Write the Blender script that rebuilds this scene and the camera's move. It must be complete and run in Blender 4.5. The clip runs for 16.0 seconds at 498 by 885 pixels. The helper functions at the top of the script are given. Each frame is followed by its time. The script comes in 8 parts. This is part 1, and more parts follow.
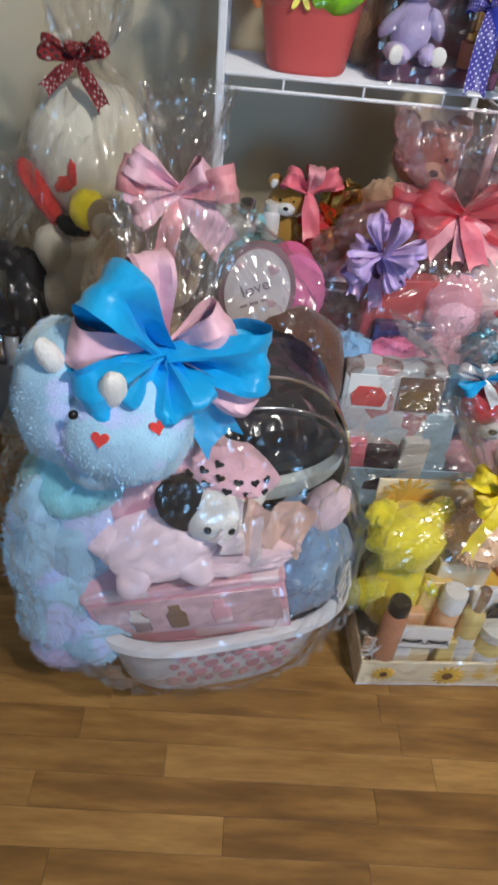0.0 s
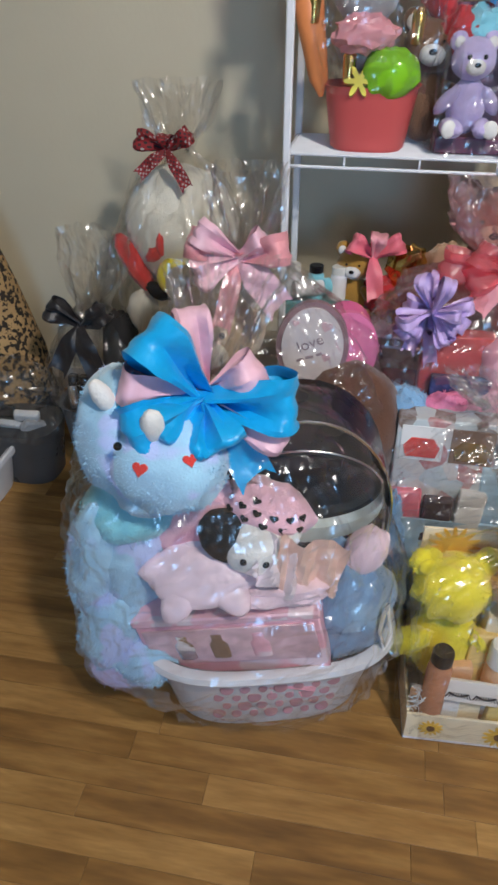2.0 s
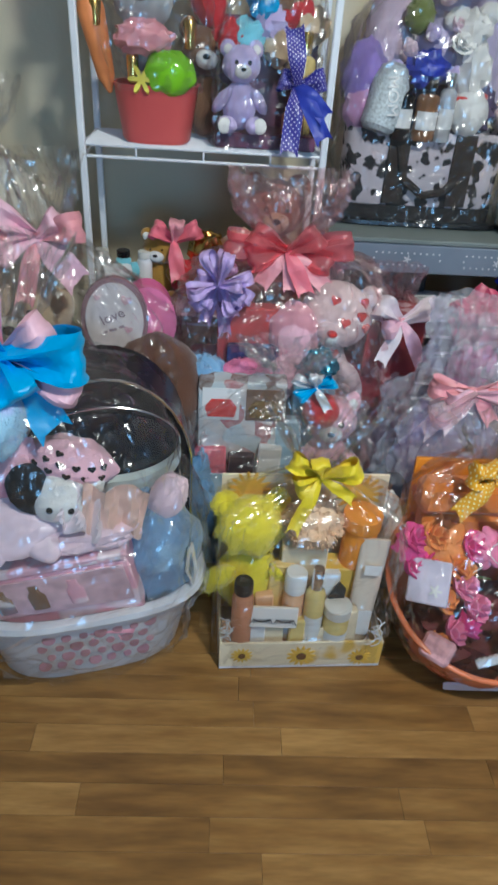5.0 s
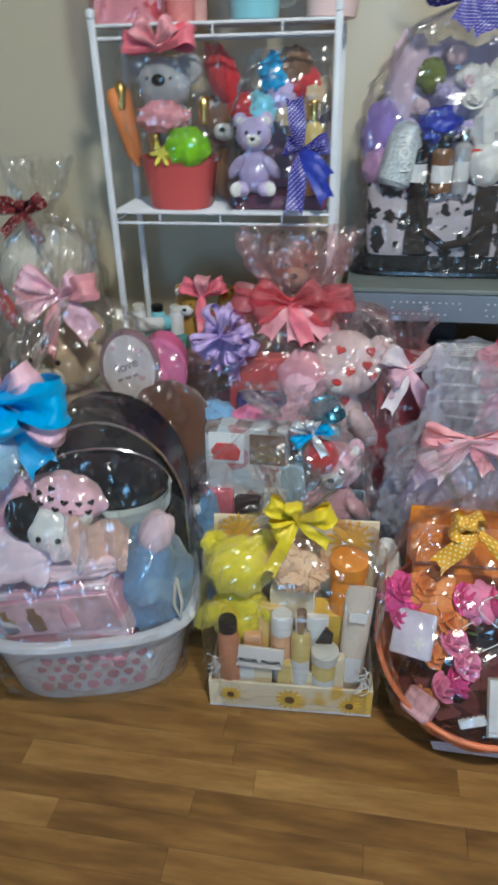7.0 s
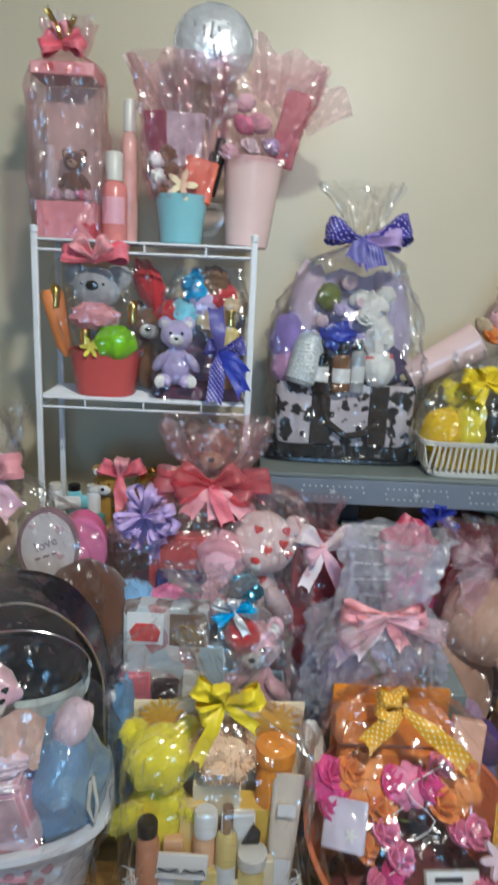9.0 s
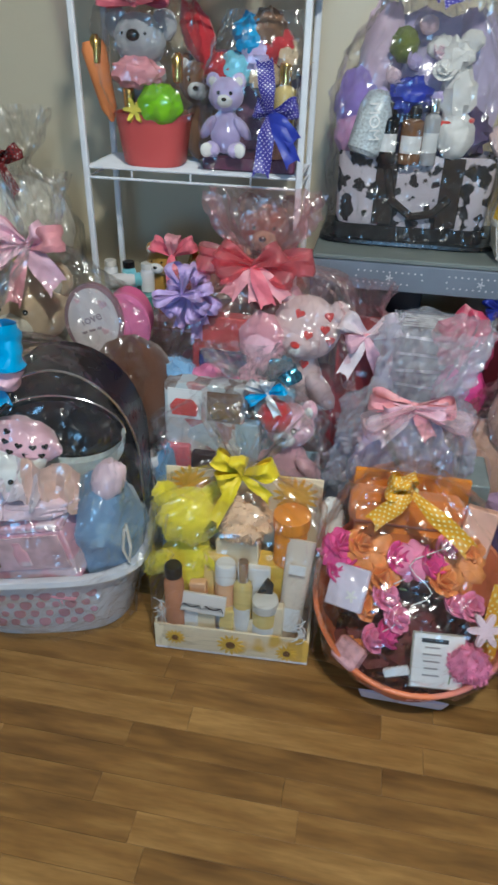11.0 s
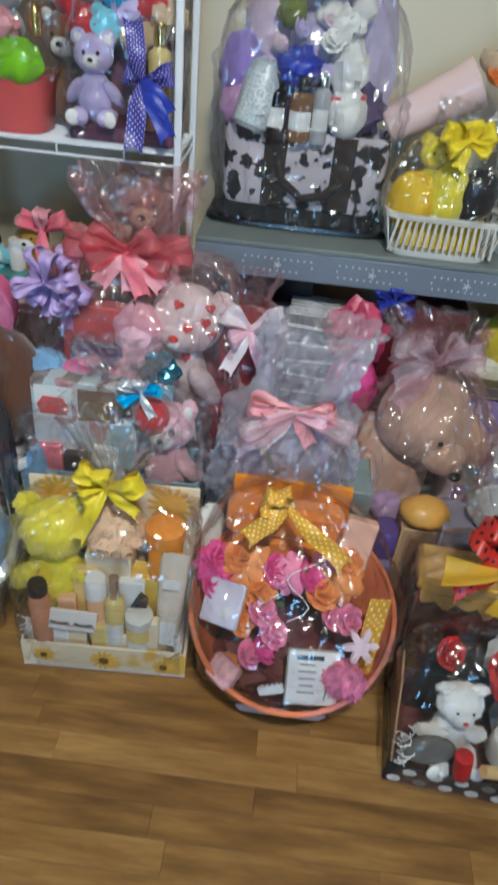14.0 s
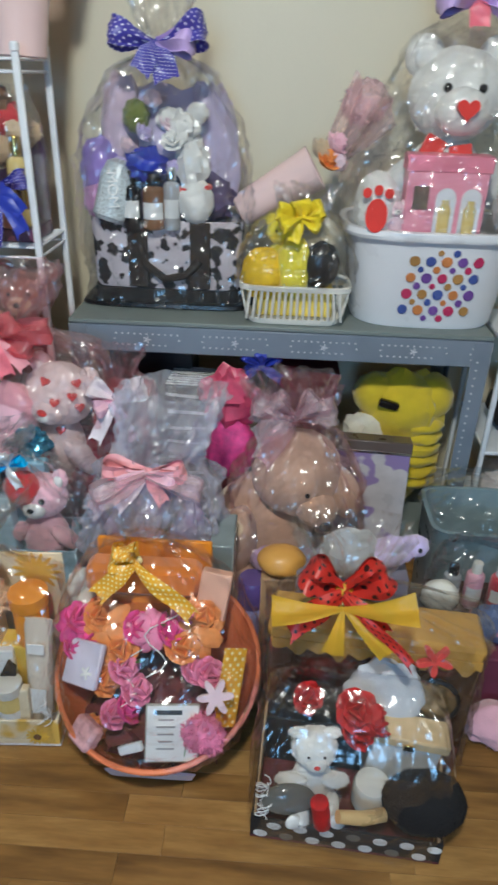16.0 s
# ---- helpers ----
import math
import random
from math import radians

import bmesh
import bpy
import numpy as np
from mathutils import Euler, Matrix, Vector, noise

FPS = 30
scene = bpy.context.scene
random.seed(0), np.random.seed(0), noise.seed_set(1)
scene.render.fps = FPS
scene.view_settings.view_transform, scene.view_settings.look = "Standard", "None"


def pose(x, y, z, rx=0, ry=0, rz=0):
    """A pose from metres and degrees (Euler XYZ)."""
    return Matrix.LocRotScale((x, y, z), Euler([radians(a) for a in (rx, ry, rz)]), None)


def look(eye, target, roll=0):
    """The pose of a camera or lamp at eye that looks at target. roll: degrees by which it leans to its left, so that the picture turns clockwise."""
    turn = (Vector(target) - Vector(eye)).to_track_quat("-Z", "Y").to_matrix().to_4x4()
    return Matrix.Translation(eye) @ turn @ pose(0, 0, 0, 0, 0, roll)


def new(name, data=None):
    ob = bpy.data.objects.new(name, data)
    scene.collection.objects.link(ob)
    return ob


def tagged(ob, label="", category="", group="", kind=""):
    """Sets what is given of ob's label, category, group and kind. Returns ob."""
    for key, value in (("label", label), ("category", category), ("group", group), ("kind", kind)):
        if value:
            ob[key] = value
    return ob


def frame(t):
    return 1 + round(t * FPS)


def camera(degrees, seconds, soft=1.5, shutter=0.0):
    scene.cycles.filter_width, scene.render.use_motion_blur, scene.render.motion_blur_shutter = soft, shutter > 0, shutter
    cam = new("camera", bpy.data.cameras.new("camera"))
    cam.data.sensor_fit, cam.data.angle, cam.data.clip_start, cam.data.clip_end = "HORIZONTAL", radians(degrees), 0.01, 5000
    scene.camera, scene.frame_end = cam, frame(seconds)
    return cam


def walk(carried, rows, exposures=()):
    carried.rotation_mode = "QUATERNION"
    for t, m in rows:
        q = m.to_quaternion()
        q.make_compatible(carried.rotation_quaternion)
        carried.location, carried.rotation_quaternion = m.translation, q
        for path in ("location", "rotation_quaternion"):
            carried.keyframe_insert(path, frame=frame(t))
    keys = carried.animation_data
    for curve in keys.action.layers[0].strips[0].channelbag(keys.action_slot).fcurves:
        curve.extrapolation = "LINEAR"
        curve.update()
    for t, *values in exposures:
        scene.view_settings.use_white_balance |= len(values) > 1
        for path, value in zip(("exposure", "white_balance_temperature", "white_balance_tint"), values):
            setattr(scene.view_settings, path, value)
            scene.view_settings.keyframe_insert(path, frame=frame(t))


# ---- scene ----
S = 1.15  # metres to one unit of the plan; all numbers below are plan units
cam = camera(40.7, 16.0, soft=2.7, shutter=0.6)
PATH = [
    (0, (-0.268, -1.308, 1.125), (-0.194, 0.222, -0.161), 6.0),
    (0.5, (-0.255, -1.318, 1.135), (-0.234, 0.262, -0.092), 2.2),
    (1, (-0.26, -1.361, 1.128), (-0.211, 0.264, -0.037), 2.7),
    (1.5, (-0.216, -1.371, 1.135), (-0.32, 0.249, -0.033), 0.1),
    (2, (-0.144, -1.379, 1.147), (-0.439, 0.234, 0.001), 0.0),
    (2.5, (-0.03, -1.368, 1.133), (-0.423, 0.214, -0.026), -3.6),
    (3, (0.044, -1.36, 1.125), (-0.25, 0.268, 0.002), -3.4),
    (3.5, (0.026, -1.399, 1.127), (-0.056, 0.24, -0.017), 2.4),
    (4, (-0.028, -1.438, 1.136), (-0.055, 0.201, -0.01), 5.5),
    (4.5, (-0.022, -1.477, 1.131), (0.091, 0.096, -0.099), 5.7),
    (4.7, (-0.025, -1.506, 1.132), (0.082, -0.088, 0.131), 4.6),
    (6.8, (0.250, -1.552, 1.162), (-0.06, 0.15, 0.148), 0.3),
    (7, (0.264, -1.554, 1.167), (-0.041, 0.154, 0.174), -1.4),
    (7.5, (0.302, -1.546, 1.249), (-0.036, 0.178, 0.294), -4.6),
    (8, (0.292, -1.58, 1.197), (0.145, 0.325, 0.605), 2.0),
    (8.5, (0.21, -1.604, 1.195), (0.129, 0.363, 0.839), 3.2),
    (9, (0.195, -1.607, 1.18), (0.194, 0.331, 0.686), 2.7),
    (9.5, (0.179, -1.618, 1.157), (0.197, 0.269, 0.494), -0.6),
    (9.7, (0.172, -1.62, 1.152), (0.128, -0.02, 0.373), 1.2),
    (11.8, (0.480, -1.556, 1.215), (0.135, 0.08, 0.125), 0.0),
    (12, (0.488, -1.546, 1.228), (0.192, 0.098, 0.128), 0.1),
    (12.5, (0.526, -1.538, 1.211), (0.171, 0.097, 0.114), -0.3),
    (13, (0.473, -1.491, 1.223), (0.394, 0.137, 0.063), 6.3),
    (13.5, (0.456, -1.441, 1.197), (0.472, 0.112, -0.064), 6.2),
    (14, (0.444, -1.443, 1.215), (0.388, 0.17, 0.034), 6.0),
    (14.5, (0.539, -1.459, 1.219), (0.513, 0.205, 0.11), 5.2),
    (15, (0.624, -1.454, 1.207), (0.583, 0.184, 0.06), 4.6),
    (15.5, (0.683, -1.492, 1.222), (0.579, 0.24, 0.229), 3.2),
    (16, (0.737, -1.505, 1.224), (0.663, 0.243, 0.254), 1.8),
]
walk(cam, [(t, look(Vector(e) * S, Vector(g) * S, r)) for t, e, g, r in PATH], [(0.0, 0.12, 6100, 14), (2.5, 0.10, 5950, 14), (4.5, -0.06, 5550, 5), (7.0, -0.06, 5750, 5), (9.0, -0.03, 5850, 6), (12.5, -0.08, 5650, 4), (16.0, -0.01, 5750, 5)])

# ---- light ----
world = bpy.data.worlds.new("world")
scene.world = world
world.use_nodes = True
sky = world.node_tree.nodes.new("ShaderNodeTexSky")
sky.sky_type, sky.sun_disc, sky.sun_elevation, sky.sun_rotation = "NISHITA", False, radians(35), radians(200)
world.node_tree.links.new(sky.outputs[0], world.node_tree.nodes["Background"].inputs[0])
world.node_tree.nodes["Background"].inputs[1].default_value = 0.12


def lamp(name, at, target, size, watts, colour):
    d = bpy.data.lights.new(name, "AREA")
    d.shape, d.size, d.size_y, d.energy, d.color = "RECTANGLE", size[0] * S, size[1] * S, watts, colour
    ob = new(name, d)
    ob.matrix_world = look(Vector(at) * S, Vector(target) * S)
    return ob


CEILING_LAMP = (0.62, -1.72, 2.33)
lamp("ceiling_lamp_light", (CEILING_LAMP[0], CEILING_LAMP[1], CEILING_LAMP[2] - 0.045), (0.28, -0.35, 0.2), (0.16, 0.16), 60, (1.0, 0.935, 0.80))
lamp("window_light", (0.57, -4.33, 1.38), (0.45, 0.4, 0.8), (0.80, 0.85), 46, (0.30, 0.62, 1.0))

# ---- building kit ----
X, Y, Z = Vector((1, 0, 0)), Vector((0, 1, 0)), Vector((0, 0, 1))


def T(x=0, y=0, z=0, rx=0, ry=0, rz=0):
    return pose(x, y, z, rx, ry, rz)


class Shape:
    """Vertices and faces gathered for one mesh, in plan units."""

    def __init__(self):
        self.v, self.f, self.mi, self.uv = [], [], [], []

    def put(self, verts, faces, mi=0, m=None, uv=None):
        n = len(self.v)
        self.v += [tuple(m @ Vector(p)) for p in verts] if m else [tuple(p) for p in verts]
        self.uv += uv if uv else [(0.0, 0.0)] * len(verts)
        self.f += [tuple(n + i for i in f) for f in faces]
        self.mi += [mi] * len(faces)
        return self

    def box(self, size, m=None, mi=0, bev=0.004):
        h = [s / 2 for s in size]
        b = min(bev, *[0.45 * x for x in h])
        key, verts = {}, []
        for sx in (-1, 1):
            for sy in (-1, 1):
                for sz in (-1, 1):
                    for a in range(3):
                        key[sx, sy, sz, a] = len(verts)
                        verts.append([s * (h[i] - (0 if i == a else b)) for i, s in enumerate((sx, sy, sz))])
        faces = []
        for a in range(3):
            o = [i for i in range(3) if i != a]
            for s in (-1, 1):
                q = []
                for u, w in ((-1, -1), (1, -1), (1, 1), (-1, 1)):
                    k = [0, 0, 0]
                    k[a], k[o[0]], k[o[1]] = s, u, w
                    q.append(key[(*k, a)])
                faces.append(q)
            for u in (-1, 1):
                for w in (-1, 1):
                    q = []
                    for s, ax in ((-1, 0), (-1, 1), (1, 1), (1, 0)):
                        k = [0, 0, 0]
                        k[a], k[o[0]], k[o[1]] = s, u, w
                        q.append(key[(*k, o[ax])])
                    faces.append(q)
        for sx in (-1, 1):
            for sy in (-1, 1):
                for sz in (-1, 1):
                    faces.append([key[sx, sy, sz, a] for a in range(3)])
        out = []
        for f in faces:
            p = [Vector(verts[i]) for i in f]
            n = (p[1] - p[0]).cross(p[2] - p[0])
            out.append(f if n.dot(sum(p, Vector())) > 0 else f[::-1])
        return self.put(verts, out, mi, m)

    def rings(self, rows, mi=0, m=None, cap0=True, cap1=True, closed=True, uv=False):
        """Skin over rows of points, all of one length."""
        n, k = len(rows[0]), len(rows)
        verts = [p for r in rows for p in r]
        faces = []
        for j in range(k - 1):
            for i in range(n if closed else n - 1):
                a, b = j * n + i, j * n + (i + 1) % n
                faces.append((a, b, b + n, a + n))
        if closed and cap0:
            faces.append(tuple(range(n))[::-1])
        if closed and cap1:
            faces.append(tuple((k - 1) * n + i for i in range(n)))
        uvs = [(i / max(1, n - 1), j / max(1, k - 1)) for j in range(k) for i in range(n)] if uv else None
        return self.put(verts, faces, mi, m, uvs)

    def lathe(self, profile, m=None, mi=0, n=28, sx=1.0, sy=1.0, cap0=True, cap1=True):
        rows = [[(r * sx * math.cos(a), r * sy * math.sin(a), z) for a in (2 * math.pi * i / n for i in range(n))] for r, z in profile]
        return self.rings(rows, mi, m, cap0, cap1)

    def tub(self, levels, m=None, mi=0, n=48, p=3.0, cap0=True, cap1=False):
        """levels: (rx, ry, z); rounded-rectangle section of power p."""
        rows = []
        for rx, ry, z in levels:
            row = []
            for i in range(n):
                a = 2 * math.pi * i / n
                c, s = math.cos(a), math.sin(a)
                row.append((rx * math.copysign(abs(c) ** (2 / p), c), ry * math.copysign(abs(s) ** (2 / p), s), z))
            rows.append(row)
        return self.rings(rows, mi, m, cap0, cap1)

    def ball(self, c, r, mi=0, rot=(0, 0, 0), m=None, n=20, lump=0.0, seed=0, fuzz=0, hair=0.006):
        """An ellipsoid, lumpy and hairy where wanted."""
        r = (r, r, r) if isinstance(r, (int, float)) else r
        t = pose(*c, *rot)
        t = m @ t if m else t
        rows, k = [], max(6, n // 2 + 2)
        off = Vector((seed * 3.1, seed * 1.7, c[0] * 9))
        for j in range(k + 1):
            b = math.pi * min(max(j / k, 0.012), 0.988) - math.pi / 2
            row = []
            for i in range(n):
                a = 2 * math.pi * i / n
                d = Vector((math.cos(b) * math.cos(a), math.cos(b) * math.sin(a), math.sin(b)))
                q = 1 + lump * noise.noise(d * 2.3 + off) + 0.5 * lump * noise.noise(d * 6.0 + off)
                row.append((d.x * r[0] * q, d.y * r[1] * q, d.z * r[2] * q))
            rows.append(row)
        self.rings(rows, mi, t)
        rng = random.Random(seed * 77 + int(c[0] * 1000) + int(c[2] * 3000))
        for _ in range(int(1.7 * fuzz)):
            d = Vector((rng.gauss(0, 1), rng.gauss(0, 1), rng.gauss(0, 1))).normalized()
            q = Vector((d.x * r[0], d.y * r[1], d.z * r[2])) * (1 + lump * noise.noise(d * 2.3 + off) - 0.01)
            g = Vector((d.x / r[0], d.y / r[1], d.z / r[2])).normalized()
            tip = q + (g + 0.8 * Vector((rng.gauss(0, 0.5), rng.gauss(0, 0.5), rng.gauss(-0.2, 0.5)))) * 0.62 * hair * rng.uniform(0.5, 1.2)
            side = g.cross(Vector((rng.gauss(0, 1), rng.gauss(0, 1), rng.gauss(0, 1)))).normalized() * hair * 0.13
            self.put([q - side, q + side, tip], [(0, 1, 2)], mi, t)
        return self

    def tube(self, pts, r, mi=0, m=None, n=8, closed=False):
        pts = [Vector(p) for p in pts]
        k, rows = len(pts), []
        up = None
        for i, p in enumerate(pts):
            a, b = (pts[i - 1], pts[(i + 1) % k]) if closed else (pts[max(0, i - 1)], pts[min(k - 1, i + 1)])
            d = (b - a).normalized()
            if up is None:
                up = d.orthogonal().normalized()
            up = (up - d * up.dot(d)).normalized()
            w = d.cross(up)
            rr = r[i] if isinstance(r, (list, tuple)) else r
            rows.append([p + rr * (math.cos(t) * up + math.sin(t) * w) for t in (2 * math.pi * j / n for j in range(n))])
        if closed:
            rows.append(rows[0])
        return self.rings(rows, mi, m, not closed, not closed)

    def prism(self, outline, depth, m=None, mi=0):
        """A flat shape in x and z with thickness along y."""
        n = len(outline)
        verts = [(x, -depth / 2, z) for x, z in outline] + [(x, depth / 2, z) for x, z in outline]
        faces = [tuple(range(n)), tuple(range(2 * n - 1, n - 1, -1))] + [(i, n + i, n + (i + 1) % n, (i + 1) % n) for i in range(n)]
        return self.put(verts, faces, mi, m)


def heart(r, n=24):
    return [(r * 0.0625 * 16 * math.sin(a) ** 3, r * 0.0625 * (13 * math.cos(a) - 5 * math.cos(2 * a) - 2 * math.cos(3 * a) - math.cos(4 * a))) for a in (2 * math.pi * i / n for i in range(n))][::-1]


def petals(r, k, deep=0.35, n=48):
    return [(r * (1 - deep + deep * math.cos(k * a)) * math.cos(a), r * (1 - deep + deep * math.cos(k * a)) * math.sin(a)) for a in (2 * math.pi * i / n for i in range(n))]


def oval(rx, rz, n=28):
    return [(rx * math.cos(2 * math.pi * i / n), rz * math.sin(2 * math.pi * i / n)) for i in range(n)]


def mesh_of(name, shape, mats, smooth=True):
    me = bpy.data.meshes.new(name)
    me.from_pydata([(S * x, S * y, S * z) for x, y, z in shape.v], [], shape.f)
    mats = mats if isinstance(mats, (list, tuple)) else [mats]
    for a in mats:
        me.materials.append(a)
    me.polygons.foreach_set("material_index", [min(i, len(mats) - 1) for i in shape.mi])
    if any(u != (0.0, 0.0) for u in shape.uv):
        layer = me.uv_layers.new(name="UVMap")
        flat = [c for f in shape.f for i in f for c in shape.uv[i]]
        layer.data.foreach_set("uv", flat)
    me.polygons.foreach_set("use_smooth", [smooth] * len(shape.f))
    if smooth:
        me.set_sharp_from_angle(angle=radians(38))
    me.update()
    return me


def part(name, shape, mats, parent, label="", smooth=True):
    ob = new(name, mesh_of(name, shape, mats, smooth))
    ob.parent = parent
    return tagged(ob, label)


PLACE = {}


def farther(eye=None, k=1.0, flat=1.0, depth=1.0):
    """From here on set things k times as far from a point, those on the floor with their height times flat."""
    PLACE.clear()
    if eye:
        PLACE.update(eye=Vector(eye), k=k, flat=flat, depth=depth)


def placed(m):
    m = m.copy()
    if PLACE:
        t, eye, k = m.translation.copy(), PLACE["eye"], PLACE["k"]
        m.translation = (0, 0, 0)
        at = eye + (t - eye) * k
        if t.z < 0.01:
            at.z = t.z
            m = m @ Matrix.Diagonal((k, k * PLACE["depth"], PLACE["flat"], 1))
        else:
            m = m @ Matrix.Scale(k, 4)
        m.translation = at
    return m


def thing(name, m, label, category, group="", kind="", shape=None, mats=None, smooth=True):
    ob = new(name, mesh_of(name, shape, mats, smooth) if shape else None)
    m = placed(m)
    m.translation = m.translation * S
    ob.matrix_world = m
    return tagged(ob, label, category, group, kind)


# ---- materials ----
def nodes_of(name):
    ma = bpy.data.materials.new(name)
    ma.use_nodes = True
    nt = ma.node_tree
    return ma, nt, nt.nodes["Principled BSDF"]


def ramp_mix(nt, fac, a, b):
    mx = nt.nodes.new("ShaderNodeMix")
    mx.data_type = "RGBA"
    for sock, c in ((6, a), (7, b)):
        if isinstance(c, tuple):
            mx.inputs[sock].default_value = (*c[:3], 1)
        else:
            nt.links.new(c, mx.inputs[sock])
    nt.links.new(fac, mx.inputs[0])
    return mx.outputs[2]


def maths(nt, op, a, b=0.0, c=0.0):
    n = nt.nodes.new("ShaderNodeMath")
    n.operation = op
    for i, v in enumerate((a, b, c)):
        if isinstance(v, (int, float)):
            n.inputs[i].default_value = v
        else:
            nt.links.new(v, n.inputs[i])
    return n.outputs[0]


def noise_of(nt, scale, detail=3.0, vec=None, kind="Object", stretch=None):
    co = nt.nodes.new("ShaderNodeTexCoord")
    src = co.outputs[kind] if vec is None else vec
    if stretch:
        mp = nt.nodes.new("ShaderNodeMapping")
        mp.inputs["Scale"].default_value = stretch
        nt.links.new(src, mp.inputs[0])
        src = mp.outputs[0]
    n = nt.nodes.new("ShaderNodeTexNoise")
    n.inputs["Scale"].default_value, n.inputs["Detail"].default_value = scale, detail
    nt.links.new(src, n.inputs["Vector"])
    return n.outputs[0]


def mat(name, col, rough=0.5, metal=0.0, vary=0.12, scale=14.0, bump=0.15, bscale=160.0, sheen=0.0, coat=0.0, trans=0.0, second=None, alpha=1.0, thr=None, emit=0.0, depth=0.002):
    """Colour with two scales of variation and fine relief; second: a blotch colour past a threshold."""
    ma, nt, b = nodes_of(name)
    big, fine = noise_of(nt, scale), noise_of(nt, bscale, 2.0)
    dark, light = tuple(c * (1 - vary) for c in col), tuple(min(1, c * (1 + vary)) for c in col)
    c = ramp_mix(nt, maths(nt, "MULTIPLY_ADD", big, 2.0, -0.5), dark, light)
    if second:
        hard = maths(nt, "SMOOTH_MIN", maths(nt, "MAXIMUM", maths(nt, "MULTIPLY_ADD", noise_of(nt, (thr or (scale, 0.55))[0], 2.0), 24.0, -24.0 * (thr or (scale, 0.55))[1]), 0.0), 1.0, 0.1)
        c = ramp_mix(nt, hard, c, second)
    nt.links.new(c, b.inputs["Base Color"])
    b.inputs["Roughness"].default_value, b.inputs["Metallic"].default_value = rough, metal
    nt.links.new(maths(nt, "MULTIPLY_ADD", big, 0.2, max(0.02, rough - 0.1)), b.inputs["Roughness"])
    b.inputs["Sheen Weight"].default_value, b.inputs["Coat Weight"].default_value = sheen, coat
    b.inputs["Coat Roughness"].default_value = 0.08
    b.inputs["Transmission Weight"].default_value = trans
    b.inputs["Alpha"].default_value = alpha
    if bump:
        bp = nt.nodes.new("ShaderNodeBump")
        bp.inputs["Strength"].default_value, bp.inputs["Distance"].default_value = bump, depth
        nt.links.new(fine, bp.inputs["Height"])
        nt.links.new(bp.outputs[0], b.inputs["Normal"])
    if emit:
        b.inputs["Emission Color"].default_value, b.inputs["Emission Strength"].default_value = (*col, 1), emit
    return ma


def dotted(name, base, dot, scale, radius, rough=0.5, uv=None, rand=0.0, third=None, coat=0.0):
    """Printed dots on a grid; uv: (across, along) repeats on ribbons, else object space."""
    ma, nt, b = nodes_of(name)
    co = nt.nodes.new("ShaderNodeTexCoord")
    mp = nt.nodes.new("ShaderNodeMapping")
    nt.links.new(co.outputs["UV" if uv else "Object"], mp.inputs[0])
    mp.inputs["Scale"].default_value = (uv[0], uv[1], 1) if uv else (scale, scale, scale)
    mp.inputs["Rotation"].default_value = (0, 0, radians(45) if uv else 0)
    vo = nt.nodes.new("ShaderNodeTexVoronoi")
    vo.inputs["Scale"].default_value, vo.inputs["Randomness"].default_value = 1.0, rand
    nt.links.new(mp.outputs[0], vo.inputs["Vector"])
    inside = maths(nt, "LESS_THAN", vo.outputs["Distance"], radius)
    big = noise_of(nt, 25.0)
    c = ramp_mix(nt, maths(nt, "MULTIPLY_ADD", big, 1.6, -0.3), tuple(x * 0.85 for x in base), tuple(min(1, x * 1.12) for x in base))
    d = dot
    if third:
        sep = nt.nodes.new("ShaderNodeSeparateColor")
        nt.links.new(vo.outputs["Color"], sep.inputs[0])
        d = ramp_mix(nt, maths(nt, "GREATER_THAN", sep.outputs[0], 0.55), dot, third)
    c = ramp_mix(nt, inside, c, d)
    nt.links.new(c, b.inputs["Base Color"])
    b.inputs["Roughness"].default_value, b.inputs["Coat Weight"].default_value = rough, coat
    return ma


